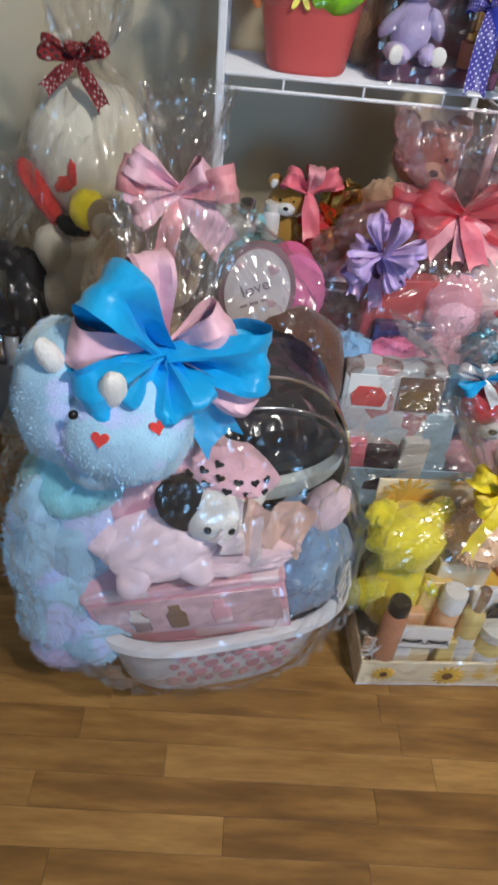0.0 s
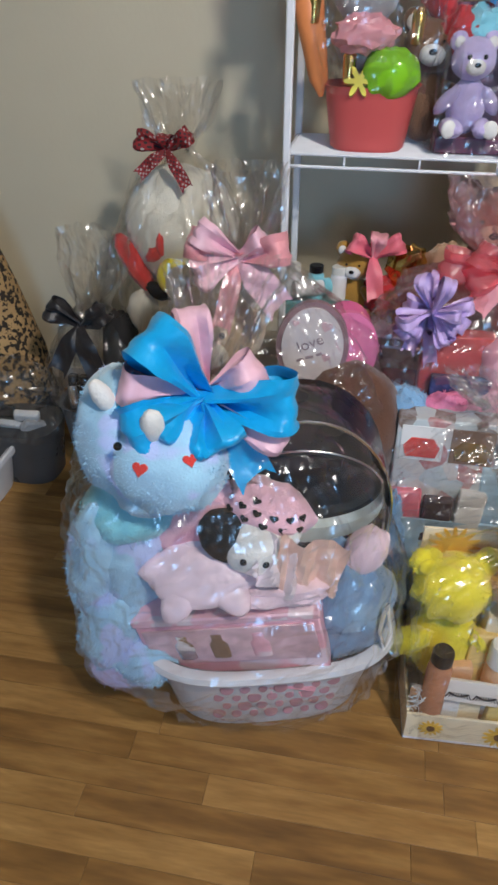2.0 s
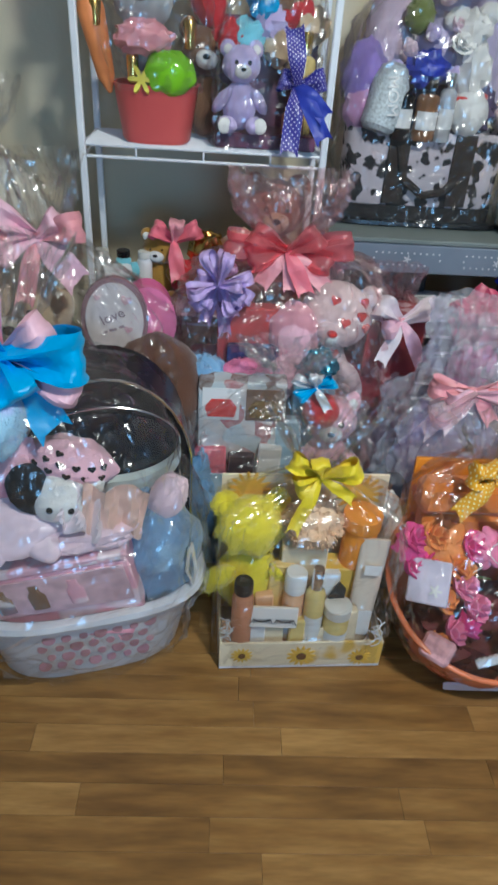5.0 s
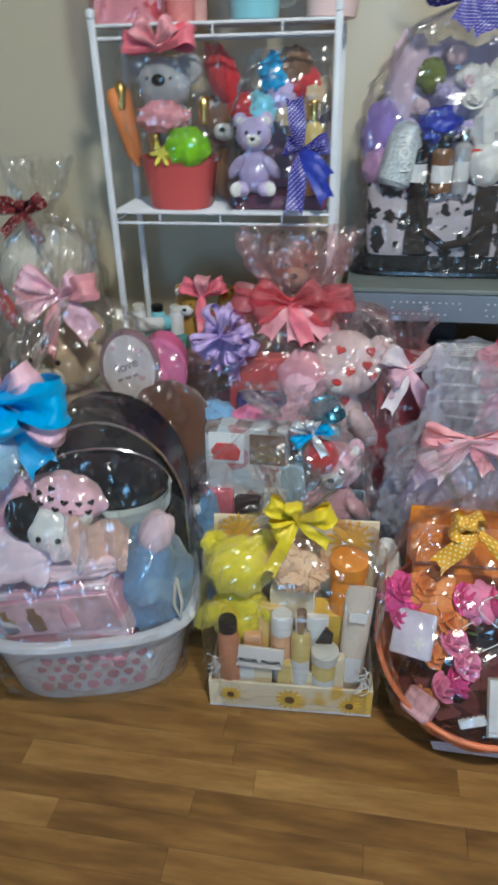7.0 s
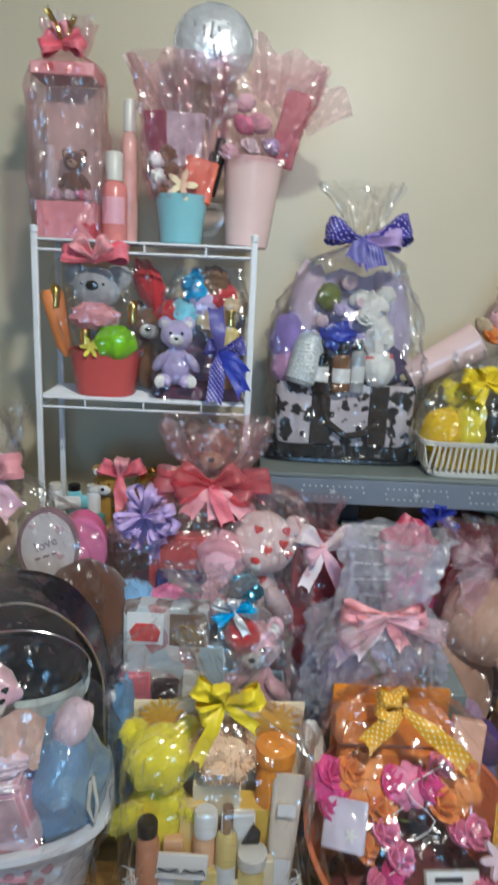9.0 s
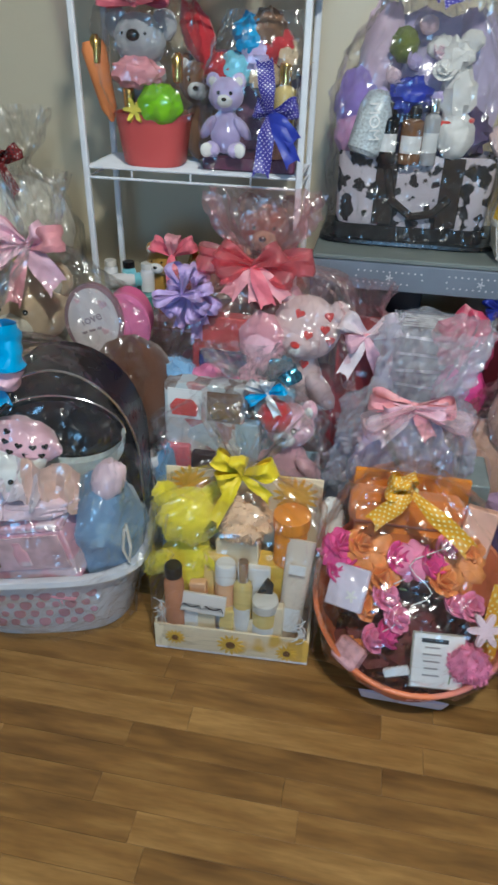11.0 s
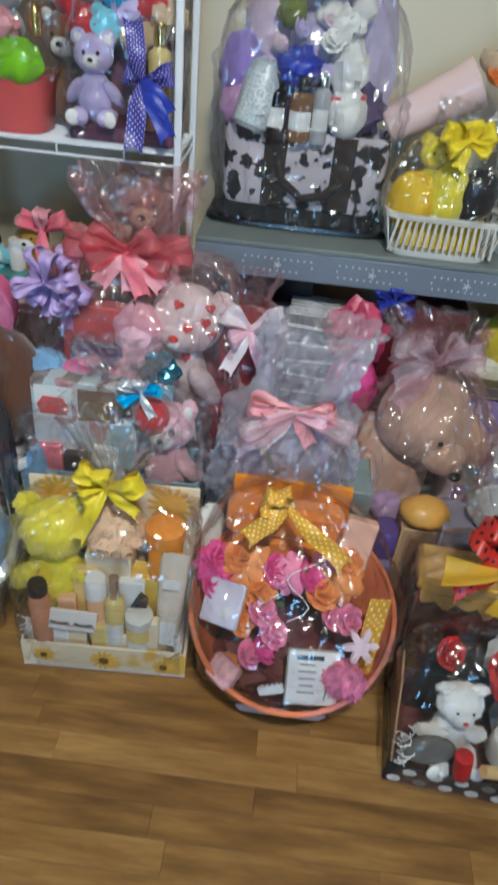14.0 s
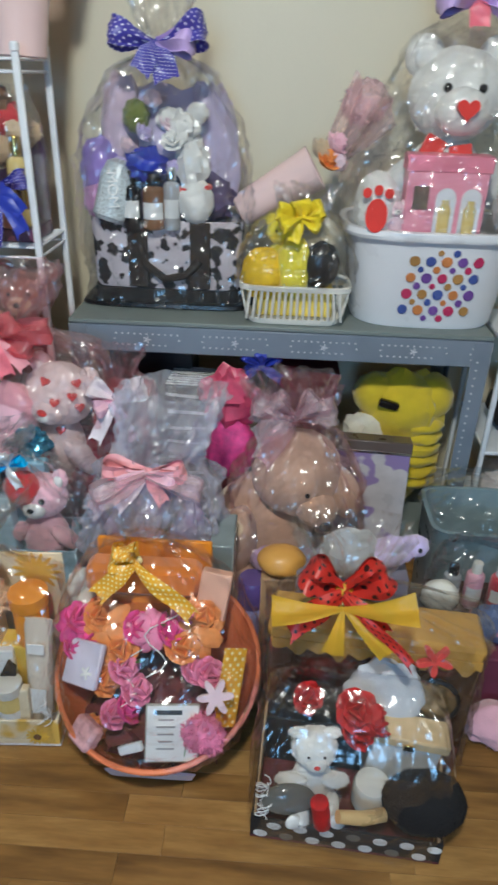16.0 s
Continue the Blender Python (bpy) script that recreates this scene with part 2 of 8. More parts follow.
def cello(name, tint=(1, 1, 1), gloss=1.8, haze=0.012, rough=0.19, crumple=1.0, bscale=26.0):
    """Clear crinkled film: seen through, with a fresnel gloss and a trace of milky haze."""
    ma = bpy.data.materials.new(name)
    ma.use_nodes = True
    nt = ma.node_tree
    nt.nodes.remove(nt.nodes["Principled BSDF"])
    out = nt.nodes["Material Output"]
    n1 = noise_of(nt, bscale, 1.5, stretch=(1.0, 1.0, 0.28))
    n2 = noise_of(nt, bscale * 0.35, 1.0)
    bp = nt.nodes.new("ShaderNodeBump")
    bp.inputs["Strength"].default_value, bp.inputs["Distance"].default_value = crumple, 0.015
    nt.links.new(maths(nt, "ADD", maths(nt, "ABSOLUTE", maths(nt, "SUBTRACT", n1, 0.5)), maths(nt, "ABSOLUTE", maths(nt, "SUBTRACT", n2, 0.5))), bp.inputs["Height"])
    tr = nt.nodes.new("ShaderNodeBsdfTransparent")
    tr.inputs[0].default_value = (*tint, 1)
    gl = nt.nodes.new("ShaderNodeBsdfGlossy")
    gl.inputs["Roughness"].default_value = rough
    df = nt.nodes.new("ShaderNodeBsdfDiffuse")
    df.inputs[0].default_value = (*[0.9 * c for c in tint], 1)
    fr = nt.nodes.new("ShaderNodeFresnel")
    fr.inputs[0].default_value = 1.5
    nt.links.new(bp.outputs[0], gl.inputs["Normal"])
    nt.links.new(bp.outputs[0], fr.inputs["Normal"])
    a = nt.nodes.new("ShaderNodeMixShader")
    a.inputs[0].default_value = haze
    nt.links.new(tr.outputs[0], a.inputs[1])
    nt.links.new(df.outputs[0], a.inputs[2])
    b = nt.nodes.new("ShaderNodeMixShader")
    nt.links.new(maths(nt, "MINIMUM", maths(nt, "MULTIPLY", fr.outputs[0], gloss), 0.34), b.inputs[0])
    nt.links.new(a.outputs[0], b.inputs[1])
    nt.links.new(gl.outputs[0], b.inputs[2])
    nt.links.new(b.outputs[0], out.inputs[0])
    return ma


def plush_mat(name, col, second=None, vary=0.14):
    return mat(name, col, 0.95, vary=vary, scale=16, bump=0.5, bscale=240, sheen=0.5, second=second, thr=(9.0, 0.56), depth=0.004)


def satin(name, col):
    return mat(name, col, 0.42, vary=0.10, scale=30, bump=0.55, bscale=34, sheen=0.1, depth=0.007)


def plastic(name, col, rough=0.3):
    return mat(name, col, rough, vary=0.05, scale=6, bump=0.06, bscale=90)


def printed(name, cols, scale=18.0):
    """Colour-printed card: patches of several inks."""
    ma, nt, b = nodes_of(name)
    co = nt.nodes.new("ShaderNodeTexCoord")
    vo = nt.nodes.new("ShaderNodeTexVoronoi")
    vo.inputs["Scale"].default_value = scale
    nt.links.new(co.outputs["Object"], vo.inputs["Vector"])
    sep = nt.nodes.new("ShaderNodeSeparateColor")
    nt.links.new(vo.outputs["Color"], sep.inputs[0])
    rp = nt.nodes.new("ShaderNodeValToRGB")
    rp.color_ramp.interpolation = "CONSTANT"
    while len(rp.color_ramp.elements) < len(cols):
        rp.color_ramp.elements.new(0.5)
    for i, c in enumerate(cols):
        rp.color_ramp.elements[i].position, rp.color_ramp.elements[i].color = i / len(cols), (*c, 1)
    nt.links.new(sep.outputs[0], rp.inputs[0])
    c = ramp_mix(nt, maths(nt, "MULTIPLY_ADD", noise_of(nt, scale * 2.5), 1.4, -0.4), rp.outputs[0], cols[0])
    nt.links.new(c, b.inputs["Base Color"])
    b.inputs["Roughness"].default_value = 0.35
    return ma


def wood_floor():
    ma, nt, b = nodes_of("floor_wood")
    info = nt.nodes.new("ShaderNodeObjectInfo")
    co = nt.nodes.new("ShaderNodeTexCoord")
    mp = nt.nodes.new("ShaderNodeMapping")
    mp.inputs["Scale"].default_value = (2.4, 15, 10)
    nt.links.new(co.outputs["Object"], mp.inputs[0])
    comb = nt.nodes.new("ShaderNodeCombineXYZ")
    nt.links.new(maths(nt, "MULTIPLY", info.outputs["Random"], 40.0), comb.inputs[0])
    nt.links.new(maths(nt, "MULTIPLY", info.outputs["Random"], 17.0), comb.inputs[1])
    nt.links.new(comb.outputs[0], mp.inputs["Location"])
    grain = noise_of(nt, 2.0, 3.0, vec=mp.outputs[0])
    fine = noise_of(nt, 9.0, 4.0, vec=mp.outputs[0])
    rp = nt.nodes.new("ShaderNodeValToRGB")
    cr = rp.color_ramp
    cr.elements[0].position, cr.elements[0].color = 0.0, (0.095, 0.044, 0.013, 1)
    cr.elements[1].position, cr.elements[1].color = 1.0, (0.50, 0.285, 0.092, 1)
    e = cr.elements.new(0.45)
    e.color = (0.275, 0.140, 0.040, 1)
    tone = maths(nt, "ADD", maths(nt, "MULTIPLY", info.outputs["Random"], 0.42), maths(nt, "MULTIPLY_ADD", grain, 1.2, -0.29))
    nt.links.new(tone, rp.inputs[0])
    c = ramp_mix(nt, maths(nt, "MULTIPLY_ADD", fine, 1.0, -0.38), rp.outputs[0], (0.14, 0.074, 0.026))
    nt.links.new(c, b.inputs["Base Color"])
    nt.links.new(maths(nt, "MULTIPLY_ADD", fine, 0.2, 0.28), b.inputs["Roughness"])
    b.inputs["Specular IOR Level"].default_value = 0.28
    bp = nt.nodes.new("ShaderNodeBump")
    bp.inputs["Strength"].default_value, bp.inputs["Distance"].default_value = 0.12, 0.002
    nt.links.new(fine, bp.inputs["Height"])
    nt.links.new(bp.outputs[0], b.inputs["Normal"])
    return ma


WOOD = wood_floor()
WALL = mat("wall_paint", (0.70, 0.63, 0.47), 0.40, vary=0.05, scale=1.6, bump=0.2, bscale=70, depth=0.003)
CEIL = mat("ceiling_paint", (0.8, 0.79, 0.76), 0.8, vary=0.03, scale=2, bump=0.3, bscale=60)
TRIM = mat("trim_paint", (0.72, 0.68, 0.58), 0.4, vary=0.05, scale=5)
WHITE_WIRE = mat("white_coated_wire", (0.80, 0.82, 0.86), 0.35, vary=0.05, scale=20, bump=0.05)
STEEL = mat("grey_painted_steel", (0.21, 0.245, 0.30), 0.42, vary=0.12, scale=9, bump=0.12, bscale=60)
DECK = mat("grey_deck", (0.20, 0.23, 0.22), 0.5, vary=0.14, scale=7, bump=0.2, bscale=40)
HOLE = mat("punched_hole", (0.62, 0.62, 0.66), 0.35, vary=0.1)
BLACKISH = mat("black_plastic", (0.012, 0.012, 0.014), 0.28, vary=0.3, bump=0.1)
BLACKCLOTH = mat("black_cloth", (0.016, 0.014, 0.014), 0.85, vary=0.3, bump=0.4, bscale=300)
BROWNCLOTH = mat("dark_brown_strap", (0.035, 0.025, 0.02), 0.8, vary=0.2, bump=0.4, bscale=300)
CHROME = mat("chrome", (0.8, 0.8, 0.82), 0.12, 1.0, vary=0.05)
GOLD = mat("gold_foil", (0.75, 0.52, 0.16), 0.18, 1.0, vary=0.15)
CELLO = cello("cellophane")
CELLO_DENSE = cello("crumpled_cellophane", gloss=2.0, haze=0.04, rough=0.24, bscale=34.0)
CELLO_PINK = cello("pink_cellophane", (1.0, 0.88, 0.91), haze=0.035)
ROSE_FILM = cello("rose_cellophane", (1.0, 0.87, 0.88), gloss=2.0, haze=0.06, rough=0.24, bscale=32.0)
CELLO_CLEAR = cello("smooth_clear_film", gloss=1.7, haze=0.010, rough=0.17, crumple=0.9, bscale=21.0)
CELLO_MILK = cello("milky_cellophane", (0.95, 0.94, 1.0), gloss=1.6, haze=0.22, rough=0.24, crumple=1.0, bscale=44.0)
ORGANZA_GOLD = cello("gold_organza", (1.0, 0.60, 0.05), gloss=0.8, haze=0.62, rough=0.35, crumple=0.3, bscale=60)
ORGANZA_CORAL = cello("coral_organza", (1.0, 0.34, 0.38), gloss=0.9, haze=0.30, rough=0.3, crumple=0.4, bscale=50)
TULLE = cello("pink_tulle", (1.0, 0.84, 0.88), gloss=0.8, haze=0.24, rough=0.4, crumple=0.3, bscale=60)
WHITE_PL = plastic("white_plastic", (0.80, 0.80, 0.83))
CREAM_PL = plastic("cream_plastic", (0.74, 0.72, 0.66))
PAPER = mat("white_paper", (0.82, 0.81, 0.79), 0.6, vary=0.05)
INK = mat("black_ink", (0.03, 0.03, 0.035), 0.6)


# ---- kinds of things ----
def lerp_levels(levels, z):
    zs = [l[0] for l in levels]
    out = []
    for k in range(1, len(levels[0])):
        vs = [l[k] for l in levels]
        for i in range(len(zs) - 1):
            if z <= zs[i + 1] or i == len(zs) - 2:
                t = min(1, max(0, (z - zs[i]) / (zs[i + 1] - zs[i])))
                t = t * t * (3 - 2 * t) * 0.6 + t * 0.4
                out.append(vs[i] + (vs[i + 1] - vs[i]) * t)
                break
    return out


def wrap(parent, levels, neck, film, p=2.6, crease=0.010, seed=1, n=96, k=64, pleats=13, label="crinkled clear cellophane wrap", name="cellophane_wrap"):
    """A bag of film over levels (z, cx, cy, rx, ry), gathered at the height neck and fanned out above."""
    z0, z1 = levels[0][0], levels[-1][0]
    rows = []
    for j in range(k + 1):
        z = z0 + (z1 - z0) * j / k
        cx, cy, rx, ry = lerp_levels(levels, z)
        near = math.exp(-abs(z - neck) / (0.055 if z < neck else 0.09)) if neck else 0
        row = []
        for i in range(n):
            a = 2 * math.pi * i / n
            c, s = math.cos(a), math.sin(a)
            e = 2 / (p + (2 - p) * near)
            x, y = math.copysign(abs(c) ** e, c), math.copysign(abs(s) ** e, s)
            g = noise.noise(Vector((c * 4.5, s * 4.5, z * 15 + seed * 9))) + 0.9 * abs(noise.noise(Vector((c * 8, s * 8, z * 30 + seed)))) + 0.5 * abs(noise.noise(Vector((c * 17, s * 17, z * 60 + seed))))
            pl = 0.20 * near * math.sin(pleats * a + 2.5 * noise.noise(Vector((c, s, seed))) + 6 * z)
            q = 1 + pl
            row.append((cx + x * (rx * q + 1.35 * crease * g), cy + y * (ry * q + 1.35 * crease * g), z + (0.035 * near * noise.noise(Vector((c * 3, s * 3, seed))) if j == k else 0)))
        rows.append(row)
    return part(name, Shape().rings(rows, 0, None, False, False), film, parent, label, smooth=False)


def ribbon_loop(d, nrm, length, width, lift, m=None, n=22, seed=0.0):
    """A loop of ribbon that leaves the knot along d and comes back, puffed and creased."""
    d = Vector(d).normalized()
    w = d.cross(Vector(nrm)).normalized()
    nrm = w.cross(d).normalized()
    rows = []
    for i in range(n + 1):
        u = i / n
        s = math.sin(math.pi * u)
        c = d * length * s ** 0.62 + nrm * lift * (math.sin(2 * math.pi * u) * 1.0 + 0.35 * s)
        half = 0.5 * width * (0.30 + 0.70 * min(1, s * 1.7) ** 0.8)
        row = []
        for k in range(9):
            t = k / 4 - 1
            crease = noise.noise(Vector((t * 1.9 + seed, u * 3.2, seed))) * 0.20 + math.sin(4.2 * t + 5 * u + seed) * (0.16 * (1.15 - s) + 0.04)
            row.append(c + w * half * t * (1 - 0.10 * noise.noise(Vector((u * 4, seed, t)))) + nrm * width * crease + d * width * 0.10 * noise.noise(Vector((t * 2, seed, u * 2))))
        rows.append(row)
    return Shape().rings(rows, 0, m, closed=False, uv=True)


def ribbon_tail(d, nrm, length, width, sag=0.25, m=None, n=14, notch=True):
    d, nrm = Vector(d).normalized(), Vector(nrm).normalized()
    w = d.cross(nrm).normalized()
    rows = []
    for i in range(n + 1):
        u = i / n
        row = []
        for t in (-1, -0.6, -0.2, 0.2, 0.6, 1):
            v = u * (1 - (0.16 * (1 - abs(t)) if notch and i == n else 0))
            c = d * length * v + nrm * length * (0.10 * math.sin(5.5 * v) + 0.12 * v) - Z * sag * length * v * v
            half = 0.5 * width * (0.4 + 0.6 * min(1, 2.6 * u))
            row.append(c + w * half * t + nrm * 0.08 * width * math.sin(3 * t + 6 * v))
        rows.append(row)
    return Shape().rings(rows, 0, m, closed=False, uv=True)


def ribbon_wing(d, nrm, length, width, m=None, n=14):
    """A flat ribbon end that spreads from the knot to a straight cut."""
    d, nrm = Vector(d).normalized(), Vector(nrm).normalized()
    w = d.cross(nrm).normalized()
    rows = []
    for i in range(n + 1):
        u = i / n
        half = 0.5 * width * (0.14 + 0.86 * u)
        rows.append([d * length * u + w * half * t + nrm * (0.10 * length * math.sin(2.6 * u) + 0.07 * width * math.sin(4 * t + 2 * u) * u) for t in (-1, -0.6, -0.2, 0.2, 0.6, 1)])
    return Shape().rings(rows, 0, m, closed=False, uv=True)


def bow(parent, at, size, loops, tails, knot, facing=(0, -1, 0.25), label=""):
    """loops and tails: (angle in degrees from +x towards +z, length, width, material), all times size."""
    f = Vector(facing).normalized()
    r = Vector((1, 0, 0))
    u = f.cross(r).normalized() * -1
    if u.z < 0:
        u = -u
    m = Matrix.Translation(at)
    k = Shape()
    k.ball((0, 0, 0), (0.13 * size, 0.10 * size, 0.12 * size), lump=0.25, n=14, m=m @ Matrix.Translation(f * 0.05 * size))
    bw = part("bow", k, knot, parent, label)
    rg = random.Random(int(1000 * size) + len(loops) * 7 + int(500 * abs(at[0])))
    for i, (ang, ln, wd, ma) in enumerate(loops):
        d = r * math.cos(radians(ang)) + u * math.sin(radians(ang)) + f * (0.12 + 0.10 * (i % 3))
        g = (f + r * rg.uniform(-0.35, 0.35) + u * rg.uniform(-0.35, 0.35)).normalized()
        part("loop", ribbon_loop(d, g, ln * size * rg.uniform(0.88, 1.05), wd * size, rg.uniform(0.20, 0.28) * size, m @ Matrix.Translation(f * 0.006 * i), seed=rg.random() * 20), ma, bw)
    for i, (ang, ln, wd, ma) in enumerate(tails):
        d = r * math.cos(radians(ang)) + u * math.sin(radians(ang)) + f * 0.25
        part("tail", ribbon_tail(d, f, ln * size, wd * size, 0.15, m @ Matrix.Translation(f * 0.006 * (i + 2))), ma, bw)
    return bw


def bear_shape(h, lump=0.05, fuzz=1.0, hair=0.006, seed=1, ears=(0.095, 0.06, 0.10), arms=35, legs=True, eye=0.016, muzzle=True, tilt=0.0):
    """A seated soft toy of height h facing -y: slots 0 fur, 1 muzzle and pads, 2 eyes, 3 nose."""
    s = Shape()
    N = lambda k: int(k * fuzz)
    s.ball((0, 0, 0.30 * h), (0.22 * h, 0.19 * h, 0.29 * h), 0, lump=lump, seed=seed, fuzz=N(900), hair=hair)
    hd = pose(0, -0.02 * h, 0.55 * h, 0, tilt, 0)
    s.ball((0, 0, 0.21 * h), (0.235 * h, 0.205 * h, 0.215 * h), 0, m=hd, lump=lump, seed=seed + 1, fuzz=N(1000), hair=hair, n=26)
    for sx in (-1, 1):
        s.ball((0.175 * h * sx, 0.03 * h, 0.375 * h), (ears[0] * h, ears[1] * h, ears[2] * h), 0, m=hd, seed=seed + 2 + sx, fuzz=N(220), hair=hair, lump=lump)
        s.ball((0.175 * h * sx, -0.02 * h, 0.37 * h), (ears[0] * 0.6 * h, 0.025 * h, ears[2] * 0.6 * h), 1, m=hd)
        s.ball((0.235 * h * sx, -0.08 * h, 0.36 * h), (0.075 * h, 0.085 * h, 0.20 * h), 0, rot=(28, -sx * arms, 0), seed=seed + 5 + sx, fuzz=N(350), hair=hair, lump=lump)
        s.ball((0.082 * h * sx, -0.185 * h, 0.245 * h), eye * h, 2, m=hd, n=12)
        if legs:
            s.ball((0.17 * h * sx, -0.20 * h, 0.10 * h), (0.10 * h, 0.22 * h, 0.10 * h), 0, rot=(0, 0, -sx * 16), seed=seed + 9 + sx, fuzz=N(420), hair=hair, lump=lump)
            s.ball((0.225 * h * sx, -0.385 * h, 0.115 * h), (0.085 * h, 0.035 * h, 0.095 * h), 1, rot=(0, 0, -sx * 16))
    if muzzle:
        s.ball((0, -0.175 * h, 0.15 * h), (0.105 * h, 0.085 * h, 0.085 * h), 1, m=hd, lump=lump, seed=seed + 20, fuzz=N(160), hair=hair * 0.7)
        s.ball((0, -0.255 * h, 0.175 * h), (0.034 * h, 0.02 * h, 0.024 * h), 3, m=hd, n=12)
    return s


EYE = plastic("toy_eye", (0.012, 0.01, 0.01), 0.12)


def soft_toy(name, m, h, fur, pad, nose, label, group="", **kw):
    return thing(name, m, label, "soft toy", group, shape=bear_shape(h, **kw), mats=[fur, pad, EYE, nose])


def bottle(m, r, h, body, cap, label, neck=0.45, cap_h=0.22, paper=None, flat=1.0, name="bottle"):
    ob = thing(name, m, label, "bottle")
    b = Shape().lathe([(r * 0.92, 0), (r, 0.02 * h), (r, h * (0.92 - cap_h)), (r * 0.9, h * (0.96 - cap_h)), (r * neck, h * (1 - cap_h)), (r * neck, h * (1.01 - cap_h))], sy=flat)
    part("body", b, body, ob)
    part("cap", Shape().lathe([(r * neck * 1.25, h * (1 - cap_h) + 0.001), (r * neck * 1.25, h * 0.98), (r * neck * 1.1, h)], sy=flat), cap, ob)
    if paper:
        rows = [[(r * 1.03 * math.cos(a), r * flat * 1.03 * math.sin(a), z) for a in (math.radians(-150 + 120 * i / 10) for i in range(11))] for z in (h * 0.2, h * 0.5)]
        part("paper_label", Shape().rings(rows, 0, closed=False), paper, ob)
    return ob


def carton(name, m, size, ma, label, category="box", lid=None):
    ob = thing(name, m, label, category)
    part("body", Shape().box(size, T(0, 0, size[2] / 2), bev=0.003), ma, ob)
    if lid:
        part("lid", Shape().box((size[0] * 1.02, size[1] * 1.02, size[2] * 0.16), T(0, 0, size[2] * 0.93), bev=0.003), lid, ob)
    return ob


def tray(ob, w, d, h, outer, inner, back=0.0, t=0.006, back_mat=None):
    """An open box with a floor and four walls; back: how high the back board rises."""
    part("bottom", Shape().box((w, d, t), T(0, 0, t / 2), bev=0.001), inner, ob)
    part("front_panel", Shape().box((w, t, h), T(0, -d / 2 + t / 2, h / 2 + t), bev=0.0015), outer, ob)
    part("back_panel", Shape().box((w, t, max(h, back)), T(0, d / 2 - t / 2, max(h, back) / 2 + t), bev=0.0015), back_mat or outer, ob)
    for s in (-1, 1):
        part("side_panel", Shape().box((t, d - 2 * t - 0.002, h), T(s * (w / 2 - t / 2), 0, h / 2 + t), bev=0.0015), outer, ob)


def basket_shell(rx, ry, h, flare=0.82, t=0.006, p=3.2, rim=0.016, low=0.0):
    s = Shape()
    s.tub([(rx * flare * 0.97, ry * flare * 0.97, 0), (rx * flare, ry * flare, 0.01), (rx * 0.97, ry * 0.97, h * 0.93), (rx * 0.985, ry * 0.985, h)], p=p)
    s.tub([(rx - t - 0.004, ry - t - 0.004, h), (rx * 0.955 - t, ry * 0.955 - t, h * 0.92), (rx * flare - t, ry * flare - t, 0.016)][::-1], p=p)
    rows = []
    for a, b in ((0.985, -rim), (1.05, -rim), (1.065, -rim * 0.5), (1.05, 0.003), (1.0, 0.005), (0.965, 0.001)):
        rows.append((rx * a, ry * (1 + (a - 1) * rx / ry), h + b))
    s.tub(rows, p=p, cap0=False)
    return s


def plane_text(body, size, m, ma, parent, name="lettering", depth=0.0006):
    cu = bpy.data.curves.new(name, "FONT")
    cu.body, cu.size, cu.extrude, cu.align_x, cu.align_y = body, size * S, depth * S, "CENTER", "CENTER"
    ob = new(name, cu)
    cu.materials.append(ma)
    ob.parent = parent
    m = m.copy()
    m.translation = m.translation * S
    ob.matrix_local = m
    return ob


# ---- the room ----
# West, east and south walls are unseen, set far out to weaken bounced light.
WALL_Y, X0, X1, YB, TOP = 0.45, -2.9, 3.9, -4.4, 2.40


def slab(name, lo, hi, ma, label, category):
    c, z = [(a + b) / 2 for a, b in zip(lo, hi)], [b - a for a, b in zip(lo, hi)]
    return thing(name, T(*c), label, category, kind="structure", shape=Shape().box(z, bev=0.002), mats=ma)


slab("wall_north", (X0 - 0.1, WALL_Y, 0), (X1 + 0.1, WALL_Y + 0.1, TOP), WALL, "plain cream painted wall with a soft sheen", "wall")
slab("wall_west", (X0 - 0.1, YB, 0), (X0, WALL_Y, TOP), WALL, "plain cream painted side wall", "wall")
slab("wall_east", (X1, YB, 0), (X1 + 0.1, WALL_Y, TOP), WALL, "plain cream painted side wall", "wall")
WX0, WX1, WZ0, WZ1 = 0.12, 1.02, 0.90, 1.85
wall_s = thing("wall_south", T(), "plain cream painted wall with a window opening", "wall", kind="structure")
for i, (a, b) in enumerate((((X0, 0), (X1, WZ0)), ((X0, WZ1), (X1, TOP)), ((X0, WZ0), (WX0, WZ1)), ((WX1, WZ0), (X1, WZ1)))):
    part("wall_piece", Shape().box((b[0] - a[0], 0.1, b[1] - a[1]), T((a[0] + b[0]) / 2, YB - 0.05, (a[1] + b[1]) / 2), bev=0.001), WALL, wall_s)
win = thing("window_1", T((WX0 + WX1) / 2, YB - 0.05, (WZ0 + WZ1) / 2), "white framed window letting in daylight", "window", kind="structure")
ww, wh = WX1 - WX0, WZ1 - WZ0
for s in (-1, 0, 1):
    part("window_frame", Shape().box((0.035, 0.05, wh - 0.002), T(s * (ww / 2 - 0.0185), 0, 0)), TRIM, win)
for s in (-1, 1):
    part("window_rail", Shape().box((ww - 0.08, 0.045, 0.035), T(0, 0, s * (wh / 2 - 0.0185))), TRIM, win)
slab("ceiling", (X0, YB, TOP), (X1, WALL_Y, TOP + 0.08), CEIL, "plain white painted ceiling", "ceiling")
slab("baseboard", (X0, WALL_Y - 0.014, 0.002), (X1, WALL_Y - 0.001, 0.085), TRIM, "cream painted baseboard along the wall", "baseboard")
lampthing = thing("ceiling_lamp", T(*CEILING_LAMP), "round flush ceiling lamp with a frosted diffuser", "lamp")
